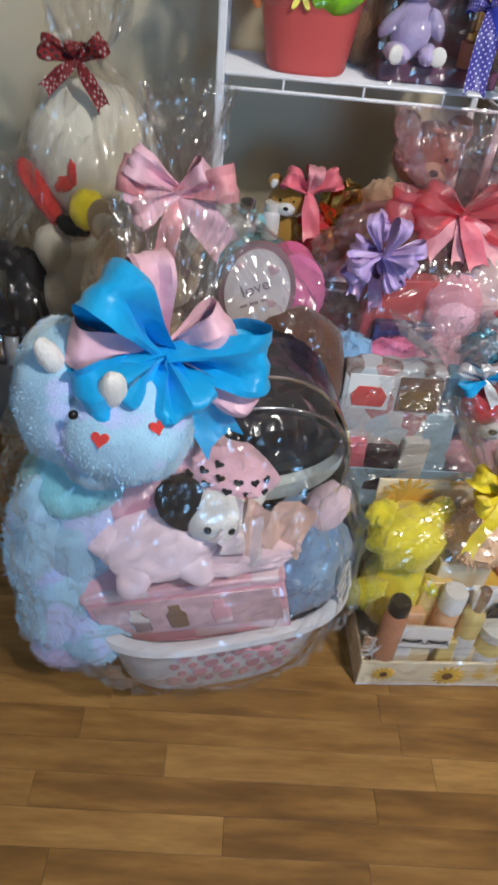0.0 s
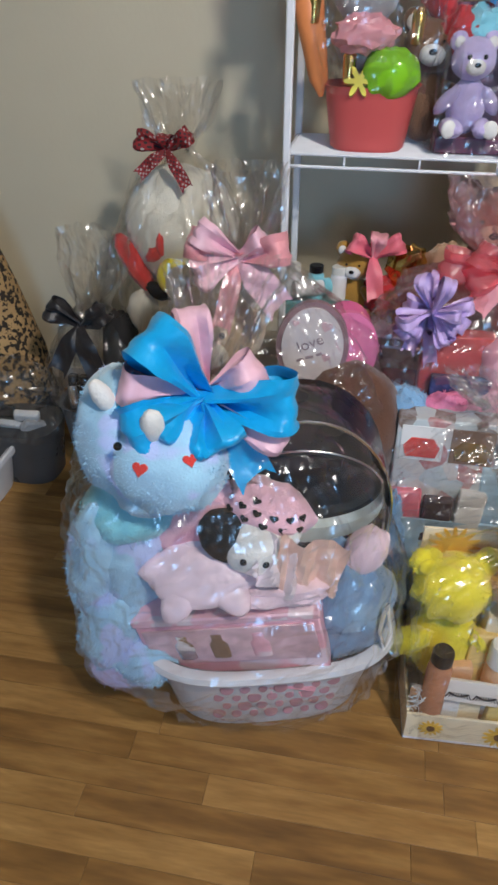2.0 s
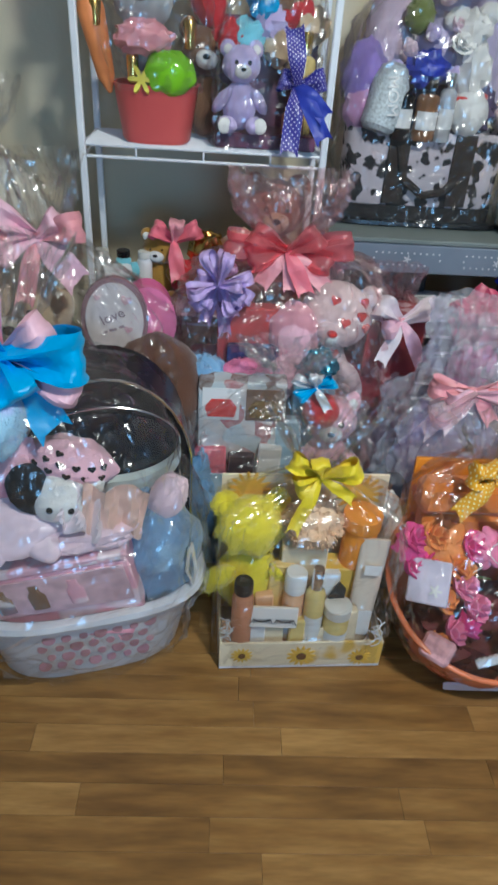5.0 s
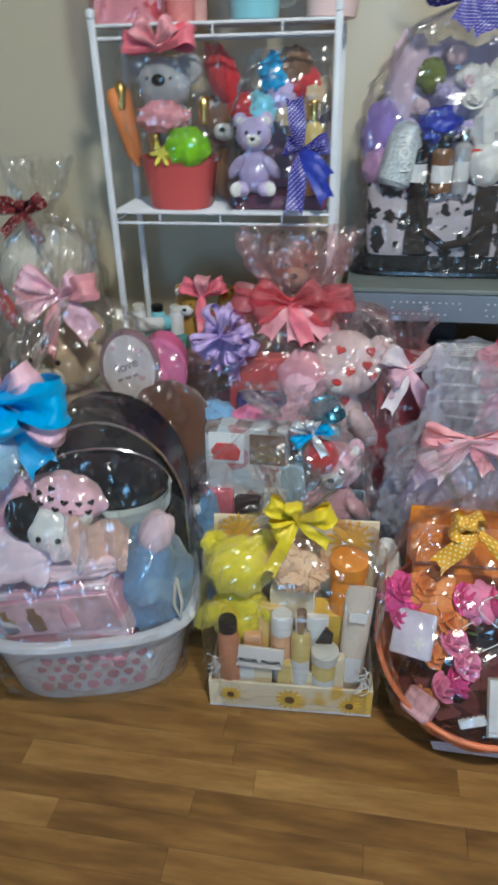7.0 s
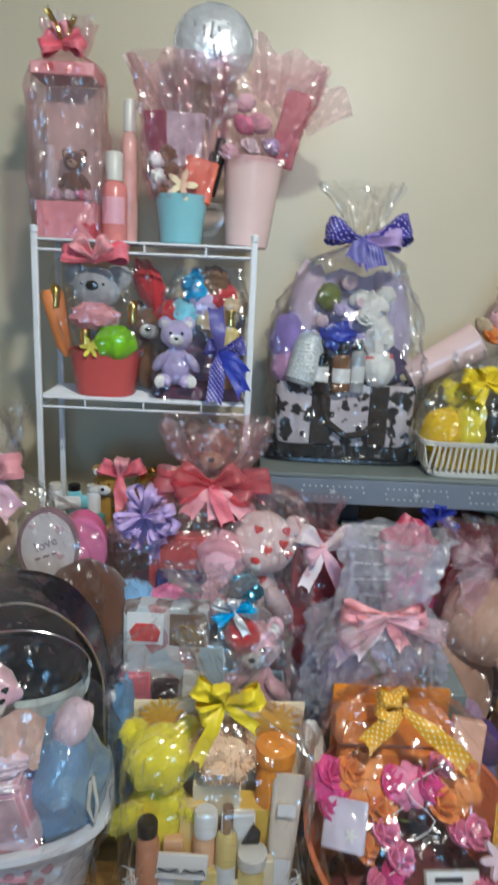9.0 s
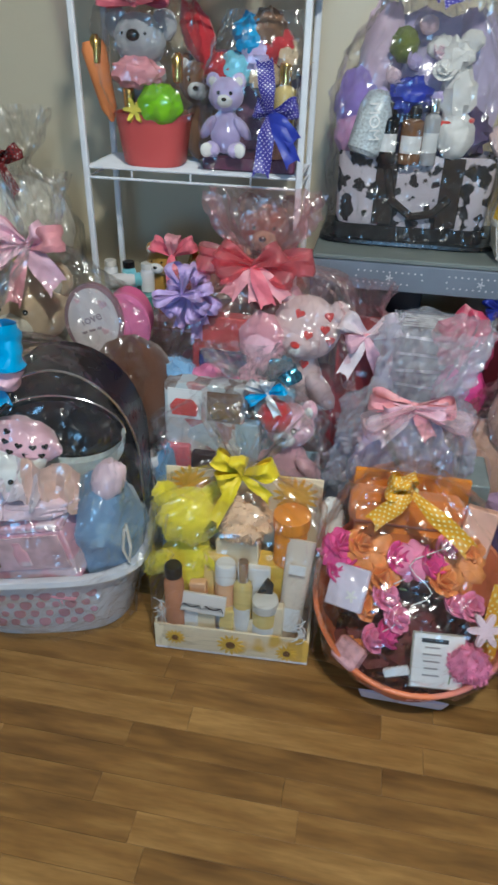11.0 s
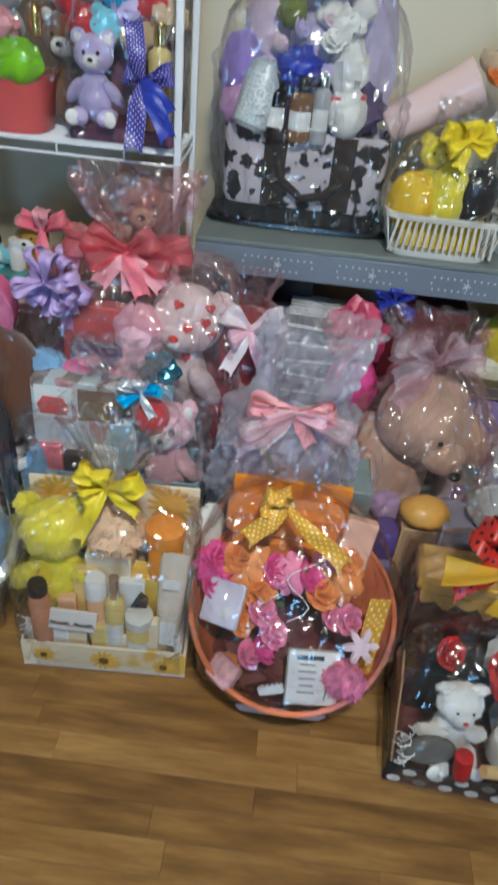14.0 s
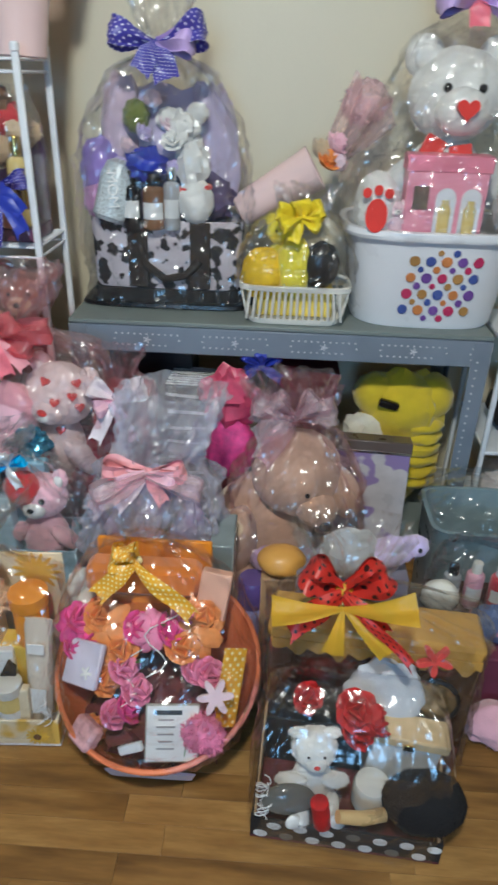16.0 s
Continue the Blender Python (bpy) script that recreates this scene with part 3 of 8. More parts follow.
part("rim", Shape().lathe([(0.17, 0.066), (0.175, 0.02), (0.16, 0.0), (0.15, 0.0), (0.15, 0.05)], cap0=False, cap1=False), CHROME, lampthing)
part("diffuser", Shape().lathe([(0.148, 0.03), (0.148, 0.012), (0.10, -0.012), (0.04, -0.024), (0.001, -0.026)]), mat("lamp_glow", (1.0, 0.88, 0.7), 0.5, emit=6.0), lampthing)

# ---- white wire rack ----
RX0, RX1, RY0, RY1 = -0.322, 0.186, 0.0, 0.19
SHELF_Z = (0.115, 0.49, 0.862, 1.232)
rack = thing("wire_rack", T(0, 0, 0), "white coated wire storage rack with four shelves", "shelf rack")
for x in (RX0, RX1):
    for y in (RY0, RY1):
        p = part("post", Shape().box((0.015, 0.013, 1.245), T(x, y, 0.6225), bev=0.004), WHITE_WIRE, rack)
        part("cap", Shape().lathe([(0.0095, 0), (0.0095, 0.012), (0.006, 0.016)], T(x, y, 1.2455), n=12), WHITE_WIRE, p)
for z in SHELF_Z:
    s = Shape()
    for zz in (z - 0.001, z - 0.024):
        s.tube([(RX0 + 0.008, RY0, zz), (RX1 - 0.008, RY0, zz)], 0.0033)
        s.tube([(RX0 + 0.008, RY1, zz), (RX1 - 0.008, RY1, zz)], 0.0033)
        for x in (RX0, RX1):
            s.tube([(x, RY0 + 0.007, zz), (x, RY1 - 0.007, zz)], 0.0033)
    for i in range(3):
        x = RX0 + (RX1 - RX0) * (0.22 + 0.28 * i)
        s.box((0.004, 0.004, 0.024), T(x, RY0, z - 0.0125), bev=0.001)
    part("shelf_frame", s, WHITE_WIRE, rack)
    for i in range(1, 20):
        y = RY0 + (RY1 - RY0) * i / 20
        part("shelf_wire", Shape().tube([(RX0 + 0.004, y, z), (RX1 - 0.004, y, z)], 0.0025, n=6), WHITE_WIRE, rack)

# ---- grey steel shelving unit ----
DX0, DX1, DY0, DY1, DZ = 0.225, 1.245, 0.03, 0.42, 0.690
unit = thing("steel_shelving_unit", T(), "grey painted steel shelving unit with punched front rail", "shelving unit")
part("deck", Shape().box((DX1 - DX0, DY1 - DY0, 0.012), T((DX0 + DX1) / 2, (DY0 + DY1) / 2, DZ - 0.006), bev=0.004), DECK, unit)
part("front_rail", Shape().box((DX1 - DX0 - 0.004, 0.012, 0.068), T((DX0 + DX1) / 2, DY0 + 0.008, DZ - 0.047), bev=0.003), STEEL, unit)
for sx, x in ((1, DX0), (-1, DX1)):
    for sy, y in ((1, DY0), (-1, DY1)):
        s = Shape()
        s.box((0.045, 0.004, DZ - 0.014), T(x + sx * 0.0225, y + sy * 0.0005, (DZ - 0.014) / 2), bev=0.001)
        s.box((0.004, 0.040, DZ - 0.014), T(x + sx * 0.002, y + sy * 0.0225, (DZ - 0.014) / 2), bev=0.001)
        p = part("angle_post", s, STEEL, unit)
        if sy == 1:
            h = Shape()
            for i in range(30):
                h.lathe([(0.0028, 0), (0.0022, 0.0012)], T(x + sx * 0.03, y - 0.0018, 0.03 + i * 0.0205, 90, 0, 0), n=8)
            part("punched_hole_row", h, HOLE, p)
for k in range(5):
    s = Shape()
    cx = DX0 + 0.19 + k * 0.215
    for row in (-0.014, 0.014):
        for i in range(9 if row < 0 else 11):
            s.lathe([(0.0026, 0), (0.002, 0.0012)], T(cx - 0.075 + i * 0.015, DY0 + 0.0015, DZ - 0.047 + row, 90, 0, 0), n=8)
    for i in (-1, 1):
        s.lathe([(0.0026, 0), (0.002, 0.0012)], T(cx + i * 0.079, DY0 + 0.0015, DZ - 0.047, 90, 0, 0), n=8)
    s.prism(petals(0.010, 5, 0.4, 30), 0.0014, T(cx, DY0 + 0.0012, DZ - 0.047))
    part("punched_pattern", s, HOLE, unit)
part("back_rail", Shape().box((DX1 - DX0 - 0.004, 0.012, 0.06), T((DX0 + DX1) / 2, DY1 - 0.008, DZ - 0.045), bev=0.003), STEEL, unit)
part("lower_deck", Shape().box((DX1 - DX0 - 0.02, DY1 - DY0 - 0.02, 0.012), T((DX0 + DX1) / 2, (DY0 + DY1) / 2, 0.08), bev=0.003), DECK, unit)
# ---- colours of the gifts ----
FUR_BLUE = plush_mat("fur_light_blue", (0.40, 0.66, 0.92), second=(0.52, 0.62, 0.93), vary=0.22)
FUR_TEAL = plush_mat("fur_teal", (0.25, 0.66, 0.78))
FUR_LILAC = plush_mat("fur_lilac", (0.60, 0.50, 0.78))
FUR_WHITE = plush_mat("fur_white", (0.84, 0.82, 0.78))
FUR_CREAM = plush_mat("fur_cream", (0.80, 0.75, 0.62))
FUR_TAN = plush_mat("fur_tan", (0.62, 0.47, 0.30))
FUR_BROWN = plush_mat("fur_brown", (0.20, 0.10, 0.05))
FUR_YELLOW = plush_mat("fur_yellow", (0.86, 0.72, 0.03))
FUR_PINK = plush_mat("fur_pink", (0.86, 0.50, 0.58))
FUR_PALE = plush_mat("fur_pale_pink", (0.88, 0.66, 0.72))
FUR_GREY = plush_mat("fur_grey", (0.42, 0.43, 0.45))
FUR_BLACK = mat("fur_black", (0.012, 0.011, 0.012), 0.95, vary=0.3, bump=0.5, bscale=240, depth=0.004)
FELT_RED = plush_mat("felt_red", (0.72, 0.05, 0.04))
FUR_RED = plush_mat("fur_red", (0.55, 0.03, 0.04))
RED_PETAL = mat("deep_red_petals", (0.50, 0.012, 0.012), 0.7, vary=0.3, scale=40, bump=0.4)
SATIN_BLUE = satin("satin_blue", (0.01, 0.40, 0.80))
SATIN_PINK = satin("satin_pale_pink", (0.86, 0.52, 0.62))
SATIN_ROSE = satin("satin_rose", (0.85, 0.36, 0.40))
SATIN_CORAL = satin("satin_coral", (0.88, 0.20, 0.26))
SATIN_YELLOW = satin("satin_yellow", (0.85, 0.66, 0.02))
SATIN_GOLD = satin("organza_gold", (0.74, 0.37, 0.010))
SATIN_BLACK = satin("satin_black", (0.018, 0.016, 0.018))
SATIN_LILAC = satin("satin_lilac", (0.58, 0.42, 0.76))
SATIN_WHITE = satin("satin_white_pink", (0.86, 0.74, 0.77))
SATIN_NAVY = satin("satin_royal_blue", (0.03, 0.05, 0.42))
RED_DOT = dotted("red_dotted_ribbon", (0.55, 0.03, 0.02), (0.05, 0.01, 0.01), 1, 0.22, 0.4, uv=(3.2, 9))
GOLD_DOT = dotted("gold_dotted_ribbon", (0.84, 0.42, 0.02), (0.92, 0.80, 0.42), 1, 0.24, 0.35, uv=(4, 12))
NAVY_DOT = dotted("navy_dotted_ribbon", (0.06, 0.05, 0.34), (0.72, 0.70, 0.86), 1, 0.20, 0.4, uv=(5, 17))
PLAID = dotted("red_black_plaid_ribbon", (0.26, 0.015, 0.018), (0.03, 0.02, 0.02), 1, 0.30, 0.7, uv=(4, 12), third=(0.42, 0.38, 0.36))
PINK_BOX = mat("pink_card", (0.86, 0.45, 0.53), 0.4, vary=0.08, second=(0.88, 0.68, 0.72), thr=(9, 0.58))
ROSE_DARK = mat("dusty_rose_window", (0.72, 0.48, 0.52), 0.15, vary=0.25, scale=30)
CLEAR_PL = cello("clear_plastic", gloss=1.6, haze=0.06, rough=0.06, crumple=0.08, bscale=6)
CORAL_PL = mat("coral_plastic", (0.86, 0.24, 0.10), 0.25, vary=0.1, bump=0.05, second=(0.86, 0.30, 0.24), thr=(4, 0.55))
MAROON = mat("maroon_shred", (0.14, 0.03, 0.035), 0.7, vary=0.4, scale=60, bump=0.6, bscale=120)
SHRED = mat("white_tissue", (0.82, 0.76, 0.78), 0.8, vary=0.15, scale=40, bump=0.7, bscale=60, depth=0.006)
SHRED_PINK = mat("pink_tissue", (0.82, 0.36, 0.46), 0.7, vary=0.25, scale=40, bump=0.7, bscale=60, depth=0.006)
SUNFLOWER = mat("sunflower_card", (0.85, 0.72, 0.50), 0.4, vary=0.1, second=(0.80, 0.50, 0.10), thr=(8, 0.60))
ORANGE_CARD = mat("orange_card", (0.86, 0.30, 0.02), 0.45, vary=0.12)
PEACH = mat("peach_lotion", (0.86, 0.50, 0.28), 0.3, vary=0.06)
AMBER = mat("amber_liquid", (0.62, 0.27, 0.15), 0.12, vary=0.15)
HONEY = mat("honey_yellow_liquid", (0.78, 0.60, 0.22), 0.1, vary=0.1)
MAGENTA = mat("magenta_petals", (0.82, 0.08, 0.32), 0.6, vary=0.25, scale=50, bump=0.4)
HOTPINK = mat("pink_petals", (0.86, 0.25, 0.42), 0.6, vary=0.25, scale=50, bump=0.4)
ORANGE_FL = mat("orange_petals", (0.88, 0.30, 0.08), 0.6, vary=0.25, scale=50, bump=0.4)
TOWEL = mat("orange_towel", (0.84, 0.24, 0.02), 0.95, vary=0.12, bump=0.8, bscale=300, sheen=0.4, depth=0.004)
WOODBOX = mat("pale_wood", (0.68, 0.50, 0.28), 0.5, vary=0.2, scale=20)
GREEN_LEAF = mat("green_leaf", (0.10, 0.26, 0.05), 0.5, vary=0.3)


def filler(parent, c, r, ma, seed=1, name="shredded_filler"):
    return part(name, Shape().ball(c, r, lump=0.35, seed=seed, n=30, fuzz=260, hair=0.02), ma, parent)


def rose(m, r, ma, label, name="soap_rose"):
    """A bloom of overlapping curled petals."""
    ob = thing(name, m, label, "flower")
    s = Shape()
    rg = random.Random(int(r * 9999) + int(m.translation.x * 777))
    for ring, (k, rad, tilt) in enumerate(((3, 0.22, 80), (5, 0.5, 60), (7, 0.8, 38))):
        for i in range(k):
            a = 360 * i / k + 25 * ring + rg.uniform(-10, 10)
            p = pose(0, 0, 0, 0, 0, a) @ pose(rad * r * 0.6, 0, r * (0.55 - 0.2 * ring), 0, 90 - tilt, 0)
            s.ball((0, 0, 0), (0.10 * r, 0.48 * r, 0.5 * r), m=p, n=10, lump=0.2, seed=i)
    part("petals", s, ma, ob)
    return ob


# ---- white laundry gift basket with the blue soft toy ----
A = thing("gift_basket", T(-0.272, -0.525, 0.001, 0, 0, 15.5), "white plastic laundry basket wrapped in cellophane with a blue bow", "gift basket")
part("basket", basket_shell(0.222, 0.168, 0.19), WHITE_PL, A, "white plastic basket with round holes")
dot_pink = mat("hole_with_pink_behind", (0.52, 0.27, 0.32), 0.5, vary=0.25)
for j in range(4):
    for i in range(7):
        r = (0.0125, 0.0095, 0.008)[(i + 2 * j) % 3]
        z, x = 0.05 + 0.029 * j, -0.094 + 0.031 * i + 0.014 * (j % 2)
        fy = -0.168 * (0.82 + 0.15 * z / 0.177) * (1 - (abs(x) / 0.2) ** 3.2 * 0.36) - 0.0006
        part("hole", Shape().lathe([(r, 0), (r * 0.9, 0.0012)], T(x, fy, z, 90 - 8, 0, 0), n=14), dot_pink, A)
filler(A, (0, 0, 0.13), (0.185, 0.135, 0.055), SHRED_PINK)


def local(ob_m, p):
    return ob_m.inverted() @ Vector(p)


AM = T(-0.272, -0.525, 0.001, 0, 0, 15.5)


def levels_in(ob_m, rows):
    out = []
    for z, x, y, rx, ry in rows:
        q = local(ob_m, (x, y, z))
        out.append((q.z, q.x, q.y, rx, ry))
    return out


wrap(A, levels_in(AM, [(0.004, -0.275, -0.53, 0.195, 0.145), (0.10, -0.28, -0.535, 0.22, 0.175), (0.20, -0.31, -0.55, 0.282, 0.205), (0.34, -0.315, -0.55, 0.272, 0.19), (0.48, -0.335, -0.55, 0.245, 0.17), (0.585, -0.345, -0.54, 0.19, 0.14), (0.64, -0.355, -0.535, 0.06, 0.05), (0.662, -0.356, -0.53, 0.026, 0.024), (0.72, -0.345, -0.51, 0.05, 0.035), (0.81, -0.335, -0.48, 0.085, 0.04)]), 0.66, CELLO, crease=0.013, seed=3)
bow(A, local(AM, (-0.356, -0.575, 0.655)), 0.128, [(98, 1.0, 0.36, SATIN_PINK), (163, 1.0, 0.40, SATIN_PINK), (32, 0.85, 0.40, SATIN_PINK), (-28, 1.0, 0.36, SATIN_PINK), (128, 1.05, 0.56, SATIN_BLUE), (198, 0.95, 0.62, SATIN_BLUE), (2, 1.0, 0.66, SATIN_BLUE), (235, 0.62, 0.5, SATIN_BLUE), (-65, 0.55, 0.5, SATIN_BLUE)],
    [(-56, 1.05, 0.46, SATIN_BLUE), (-108, 0.8, 0.30, SATIN_PINK)], SATIN_PINK, label="blue and pale pink satin bow")

# blue toy, one mesh
s = Shape()
s.ball((-0.485, -0.595, 0.36), (0.075, 0.085, 0.15), 0, lump=0.1, seed=3, fuzz=2500, hair=0.007, n=26)
s.ball((-0.47, -0.595, 0.585), (0.078, 0.088, 0.105), 0, lump=0.08, seed=4, fuzz=2500, hair=0.006, n=28)
s.ball((-0.395, -0.645, 0.578), (0.088, 0.072, 0.078), 0, lump=0.08, seed=5, fuzz=2200, hair=0.006, n=28)
s.ball((-0.535, -0.645, 0.36), (0.045, 0.05, 0.13), 0, (0, 10, 0), lump=0.12, seed=17, fuzz=1200, hair=0.008, n=22)
s.ball((-0.475, -0.60, 0.455), (0.078, 0.082, 0.05), 1, lump=0.12, seed=6, fuzz=900, hair=0.006)
s.ball((-0.515, -0.65, 0.215), (0.062, 0.062, 0.105), 0, (0, 8, 0), lump=0.12, seed=7, fuzz=2000, hair=0.009, n=24)
s.ball((-0.455, -0.672, 0.165), (0.062, 0.05, 0.048), 0, lump=0.12, seed=8, fuzz=1200, hair=0.009)
s.ball((-0.50, -0.675, 0.135), (0.06, 0.045, 0.025), 2, lump=0.1, seed=9, fuzz=500, hair=0.006)
s.ball((-0.43, -0.645, 0.525), (0.05, 0.05, 0.04), 0, lump=0.1, seed=10, fuzz=400, hair=0.005)
s.ball((-0.478, -0.650, 0.680), (0.015, 0.014, 0.028), 3, (12, -18, 0), lump=0.08, seed=11)
s.ball((-0.400, -0.682, 0.662), (0.017, 0.015, 0.030), 3, (18, 8, 0), lump=0.08, seed=12)
s.prism(heart(0.011), 0.004, T(-0.412, -0.712, 0.612, -30, 0, -10), 4)
s.prism(heart(0.010), 0.004, T(-0.348, -0.694, 0.622, -30, 0, 35), 4)
s.ball((-0.442, -0.705, 0.640), 0.006, 5, n=10)
thing("soft_toy", T(), "large fluffy light blue soft toy with white horns and heart eyes", "soft toy", shape=s, mats=[FUR_BLUE, FUR_TEAL, FUR_LILAC, FUR_WHITE, FELT_RED, EYE])

gb = thing("gift_box", T(-0.292, -0.606, 0.162, 3, -12, 4), "pink patterned gift box with a clear front window", "box")
part("body", Shape().box((0.31, 0.125, 0.13), T(0, 0, 0.065), bev=0.003), PINK_BOX, gb)
part("lid", Shape().box((0.316, 0.131, 0.016), T(0, 0, 0.139), bev=0.003), mat("pink_check_card", (0.88, 0.52, 0.60), 0.4, vary=0.08, second=(0.90, 0.74, 0.78), thr=(22, 0.52)), gb, "pale pink checked lid")
part("window", Shape().box((0.29, 0.004, 0.088), T(0.0, -0.0645, 0.078), bev=0.001), ROSE_DARK, gb, "clear window with dusty rose lining")
for k, x in enumerate((-0.08, -0.02, 0.05)):
    part("content", Shape().lathe([(0.016, 0), (0.017, 0.035), (0.01, 0.045), (0.01, 0.06)], T(x, -0.0655, 0.048), n=14, sy=0.25), (CHROME, FUR_BROWN, PINK_BOX)[k], gb)
s2 = Shape().ball((0, 0, 0), (0.082, 0.030, 0.052), lump=0.08, seed=4, n=36)
for i in range(5):
    a = 2 * math.pi * i / 5 + 0.35
    s2.ball((0.060 * math.cos(a), 0, 0.038 * math.sin(a)), (0.044, 0.020, 0.026), 0, (0, -math.degrees(a), 0), lump=0.05, seed=i, n=20)
thing("star_cushion", T(-0.352, -0.655, 0.372, -50, -8, 10) @ Matrix.Diagonal((1.05, 0.7, 1.05, 1)), "pale pink padded star cushion", "cushion", shape=s2, mats=satin("satin_shell_pink", (0.88, 0.68, 0.75)))
s = Shape().ball((0, 0, 0), (0.052, 0.045, 0.046), 0, lump=0.05, seed=2, fuzz=600, hair=0.003, n=24)
s.ball((-0.05, 0.006, 0.010), (0.038, 0.034, 0.050), 1, (0, -30, 0), lump=0.06, fuzz=300, hair=0.004)
s.ball((0.046, 0.012, 0.02), (0.022, 0.024, 0.03), 0, (0, 30, 0), lump=0.06, fuzz=150, hair=0.003)
s.ball((0.016, -0.041, 0.004), 0.0058, 2, n=10)
s.ball((-0.018, -0.041, 0.004), 0.0058, 2, n=10)
thing("soft_toy", T(-0.272, -0.628, 0.418, 0, 8, 10), "white soft toy with one floppy black ear", "soft toy", shape=s, mats=[FUR_WHITE, FUR_BLACK, EYE])
s = Shape().ball((0, 0, 0), (0.072, 0.055, 0.05), 0, lump=0.14, seed=8, n=28, fuzz=500, hair=0.004)
for i in range(16):
    a, b = -2.6 + 0.42 * (i % 5) + 0.2 * (i // 5), -0.15 + 0.36 * (i // 5)
    d = Vector((math.cos(b) * math.cos(a), math.cos(b) * math.sin(a), math.sin(b)))
    s.prism(heart(0.0072, 14), 0.0025, Matrix.Translation((d.x * 0.073, d.y * 0.056, d.z * 0.052)) @ T(0, 0, 0, -math.degrees(b) * 0.8, 0, math.degrees(a) + 90), 1)
thing("knitted_hat", T(-0.262, -0.580, 0.458, 0, 14, 0) @ Matrix.Diagonal((1.05, 1, 0.8, 1)), "pink knitted hat with black hearts", "hat", shape=s, mats=[FUR_PINK, FUR_BLACK])
s = Shape().ball((0, 0, 0), (0.075, 0.03, 0.10), 0, (0, 34, 0), lump=0.22, seed=5, n=24, fuzz=600, hair=0.004)
thing("fleece_sleeve", T(-0.375, -0.60, 0.42, 0, 0, 8), "folded pink speckled fleece", "fleece", shape=s, mats=plush_mat("fleece_pink_speckle", (0.84, 0.48, 0.56), second=(0.72, 0.32, 0.42)))
s = Shape().ball((0, 0, 0), (0.085, 0.085, 0.115), 0, lump=0.2, seed=6, n=30, fuzz=1800, hair=0.006)
thing("fleece_blanket", T(-0.125, -0.545, 0.245), "rolled slate blue fleece blanket", "blanket", shape=s, mats=plush_mat("fleece_slate", (0.20, 0.33, 0.50), second=(0.30, 0.45, 0.60)))
s = Shape()
rows = [[(0.055 * u, 0.010 * math.sin(9 * u + 2 * v) - 0.012 * v, 0.045 * v + 0.008 * math.sin(5 * u)) for u in [i / 6 - 1 for i in range(13)]] for v in [j / 5 - 1 for j in range(11)]]
s.rings(rows, closed=False)
ob = thing("satin_cloth", T(-0.185, -0.640, 0.400, -24, 10, 16), "crumpled peach and white satin cloth", "cloth", shape=s, mats=satin("satin_peach", (0.82, 0.56, 0.46)))
rows = [[(0.040 * u, 0.014 * math.sin(7 * u + 3 * v), 0.035 * v + 0.010 * math.sin(6 * u)) for u in [i / 6 - 1 for i in range(13)]] for v in [j / 5 - 1 for j in range(11)]]
thing("satin_cloth", T(-0.232, -0.655, 0.408, -30, 30, 8), "crumpled white satin cloth", "cloth", shape=Shape().rings(rows, closed=False), mats=SATIN_WHITE)
s = Shape().ball((0, 0, 0), (0.095, 0.045, 0.024), lump=0.2, seed=14, n=40, fuzz=600, hair=0.004)
thing("fleece_throw", T(-0.235, -0.635, 0.345, -6, -8, 8), "soft pale pink fleece draped over the gift box", "fleece", shape=s, mats=FUR_PALE)
s = Shape().ball((0, 0, 0), (0.034, 0.03, 0.05), lump=0.15, seed=15, n=22, fuzz=500, hair=0.005)
thing("soft_toy", T(-0.10, -0.56, 0.375, 0, 20), "small pale pink plush ear beside the blanket", "soft toy", shape=s, mats=FUR_PALE)
s = Shape().tube([(-0.055, -0.6, 0.30), (-0.045, -0.61, 0.25), (-0.05, -0.612, 0.21), (-0.062, -0.61, 0.24), (-0.058, -0.605, 0.29)], 0.0035, closed=True)
thing("rope_tie", T(), "loop of pale rope at the basket edge", "rope", shape=s, mats=CREAM_PL)
# black bag with an oval pale band
bag = thing("black_bag", T(-0.228, -0.425, 0.19, 6, 0, 10) @ Matrix.Diagonal((0.95, 1, 0.98, 1)), "shiny black bag with a pale oval hoop and silver piping", "bag")
arch = [(-0.165, 0.0)] + [(0.165 * math.cos(math.pi - math.pi * i / 18) , 0.20 + 0.215 * math.sin(math.pi * i / 18)) for i in range(19)] + [(0.165, 0.0)]
part("body", Shape().prism(arch[::-1], 0.11), BLACKISH, bag)
part("piping", Shape().tube([(x * 0.985, -0.058, z) for x, z in arch], 0.003), CHROME, bag, "silver piping")
ring = [(0.135 * math.cos(2 * math.pi * i / 40), 0.082 * math.sin(2 * math.pi * i / 40)) for i in range(40)]
pearl = mat("pearly_band", (0.70, 0.80, 0.80), 0.25, vary=0.15, scale=30, coat=0.5)
band = []
for i in range(33):
    a = radians(168 + 200 * i / 32)
    x, z, w = 0.138 * math.cos(a), 0.27 + 0.088 * math.sin(a), 0.004 + 0.015 * math.sin(math.pi * i / 32) ** 0.6
    band.append([(x, -0.064, z - w), (x, -0.084, z - w), (x * 0.985, -0.086, z + w), (x * 0.985, -0.066, z + w)])
part("hoop", Shape().rings(band), pearl, bag, "pale pearly band")
part("seam", Shape().tube([(0.139 * math.cos(radians(6 * k)), -0.0635, 0.27 + 0.09 * math.sin(radians(6 * k))) for k in range(31)], 0.0022, n=6), CHROME, bag, "silver piping")
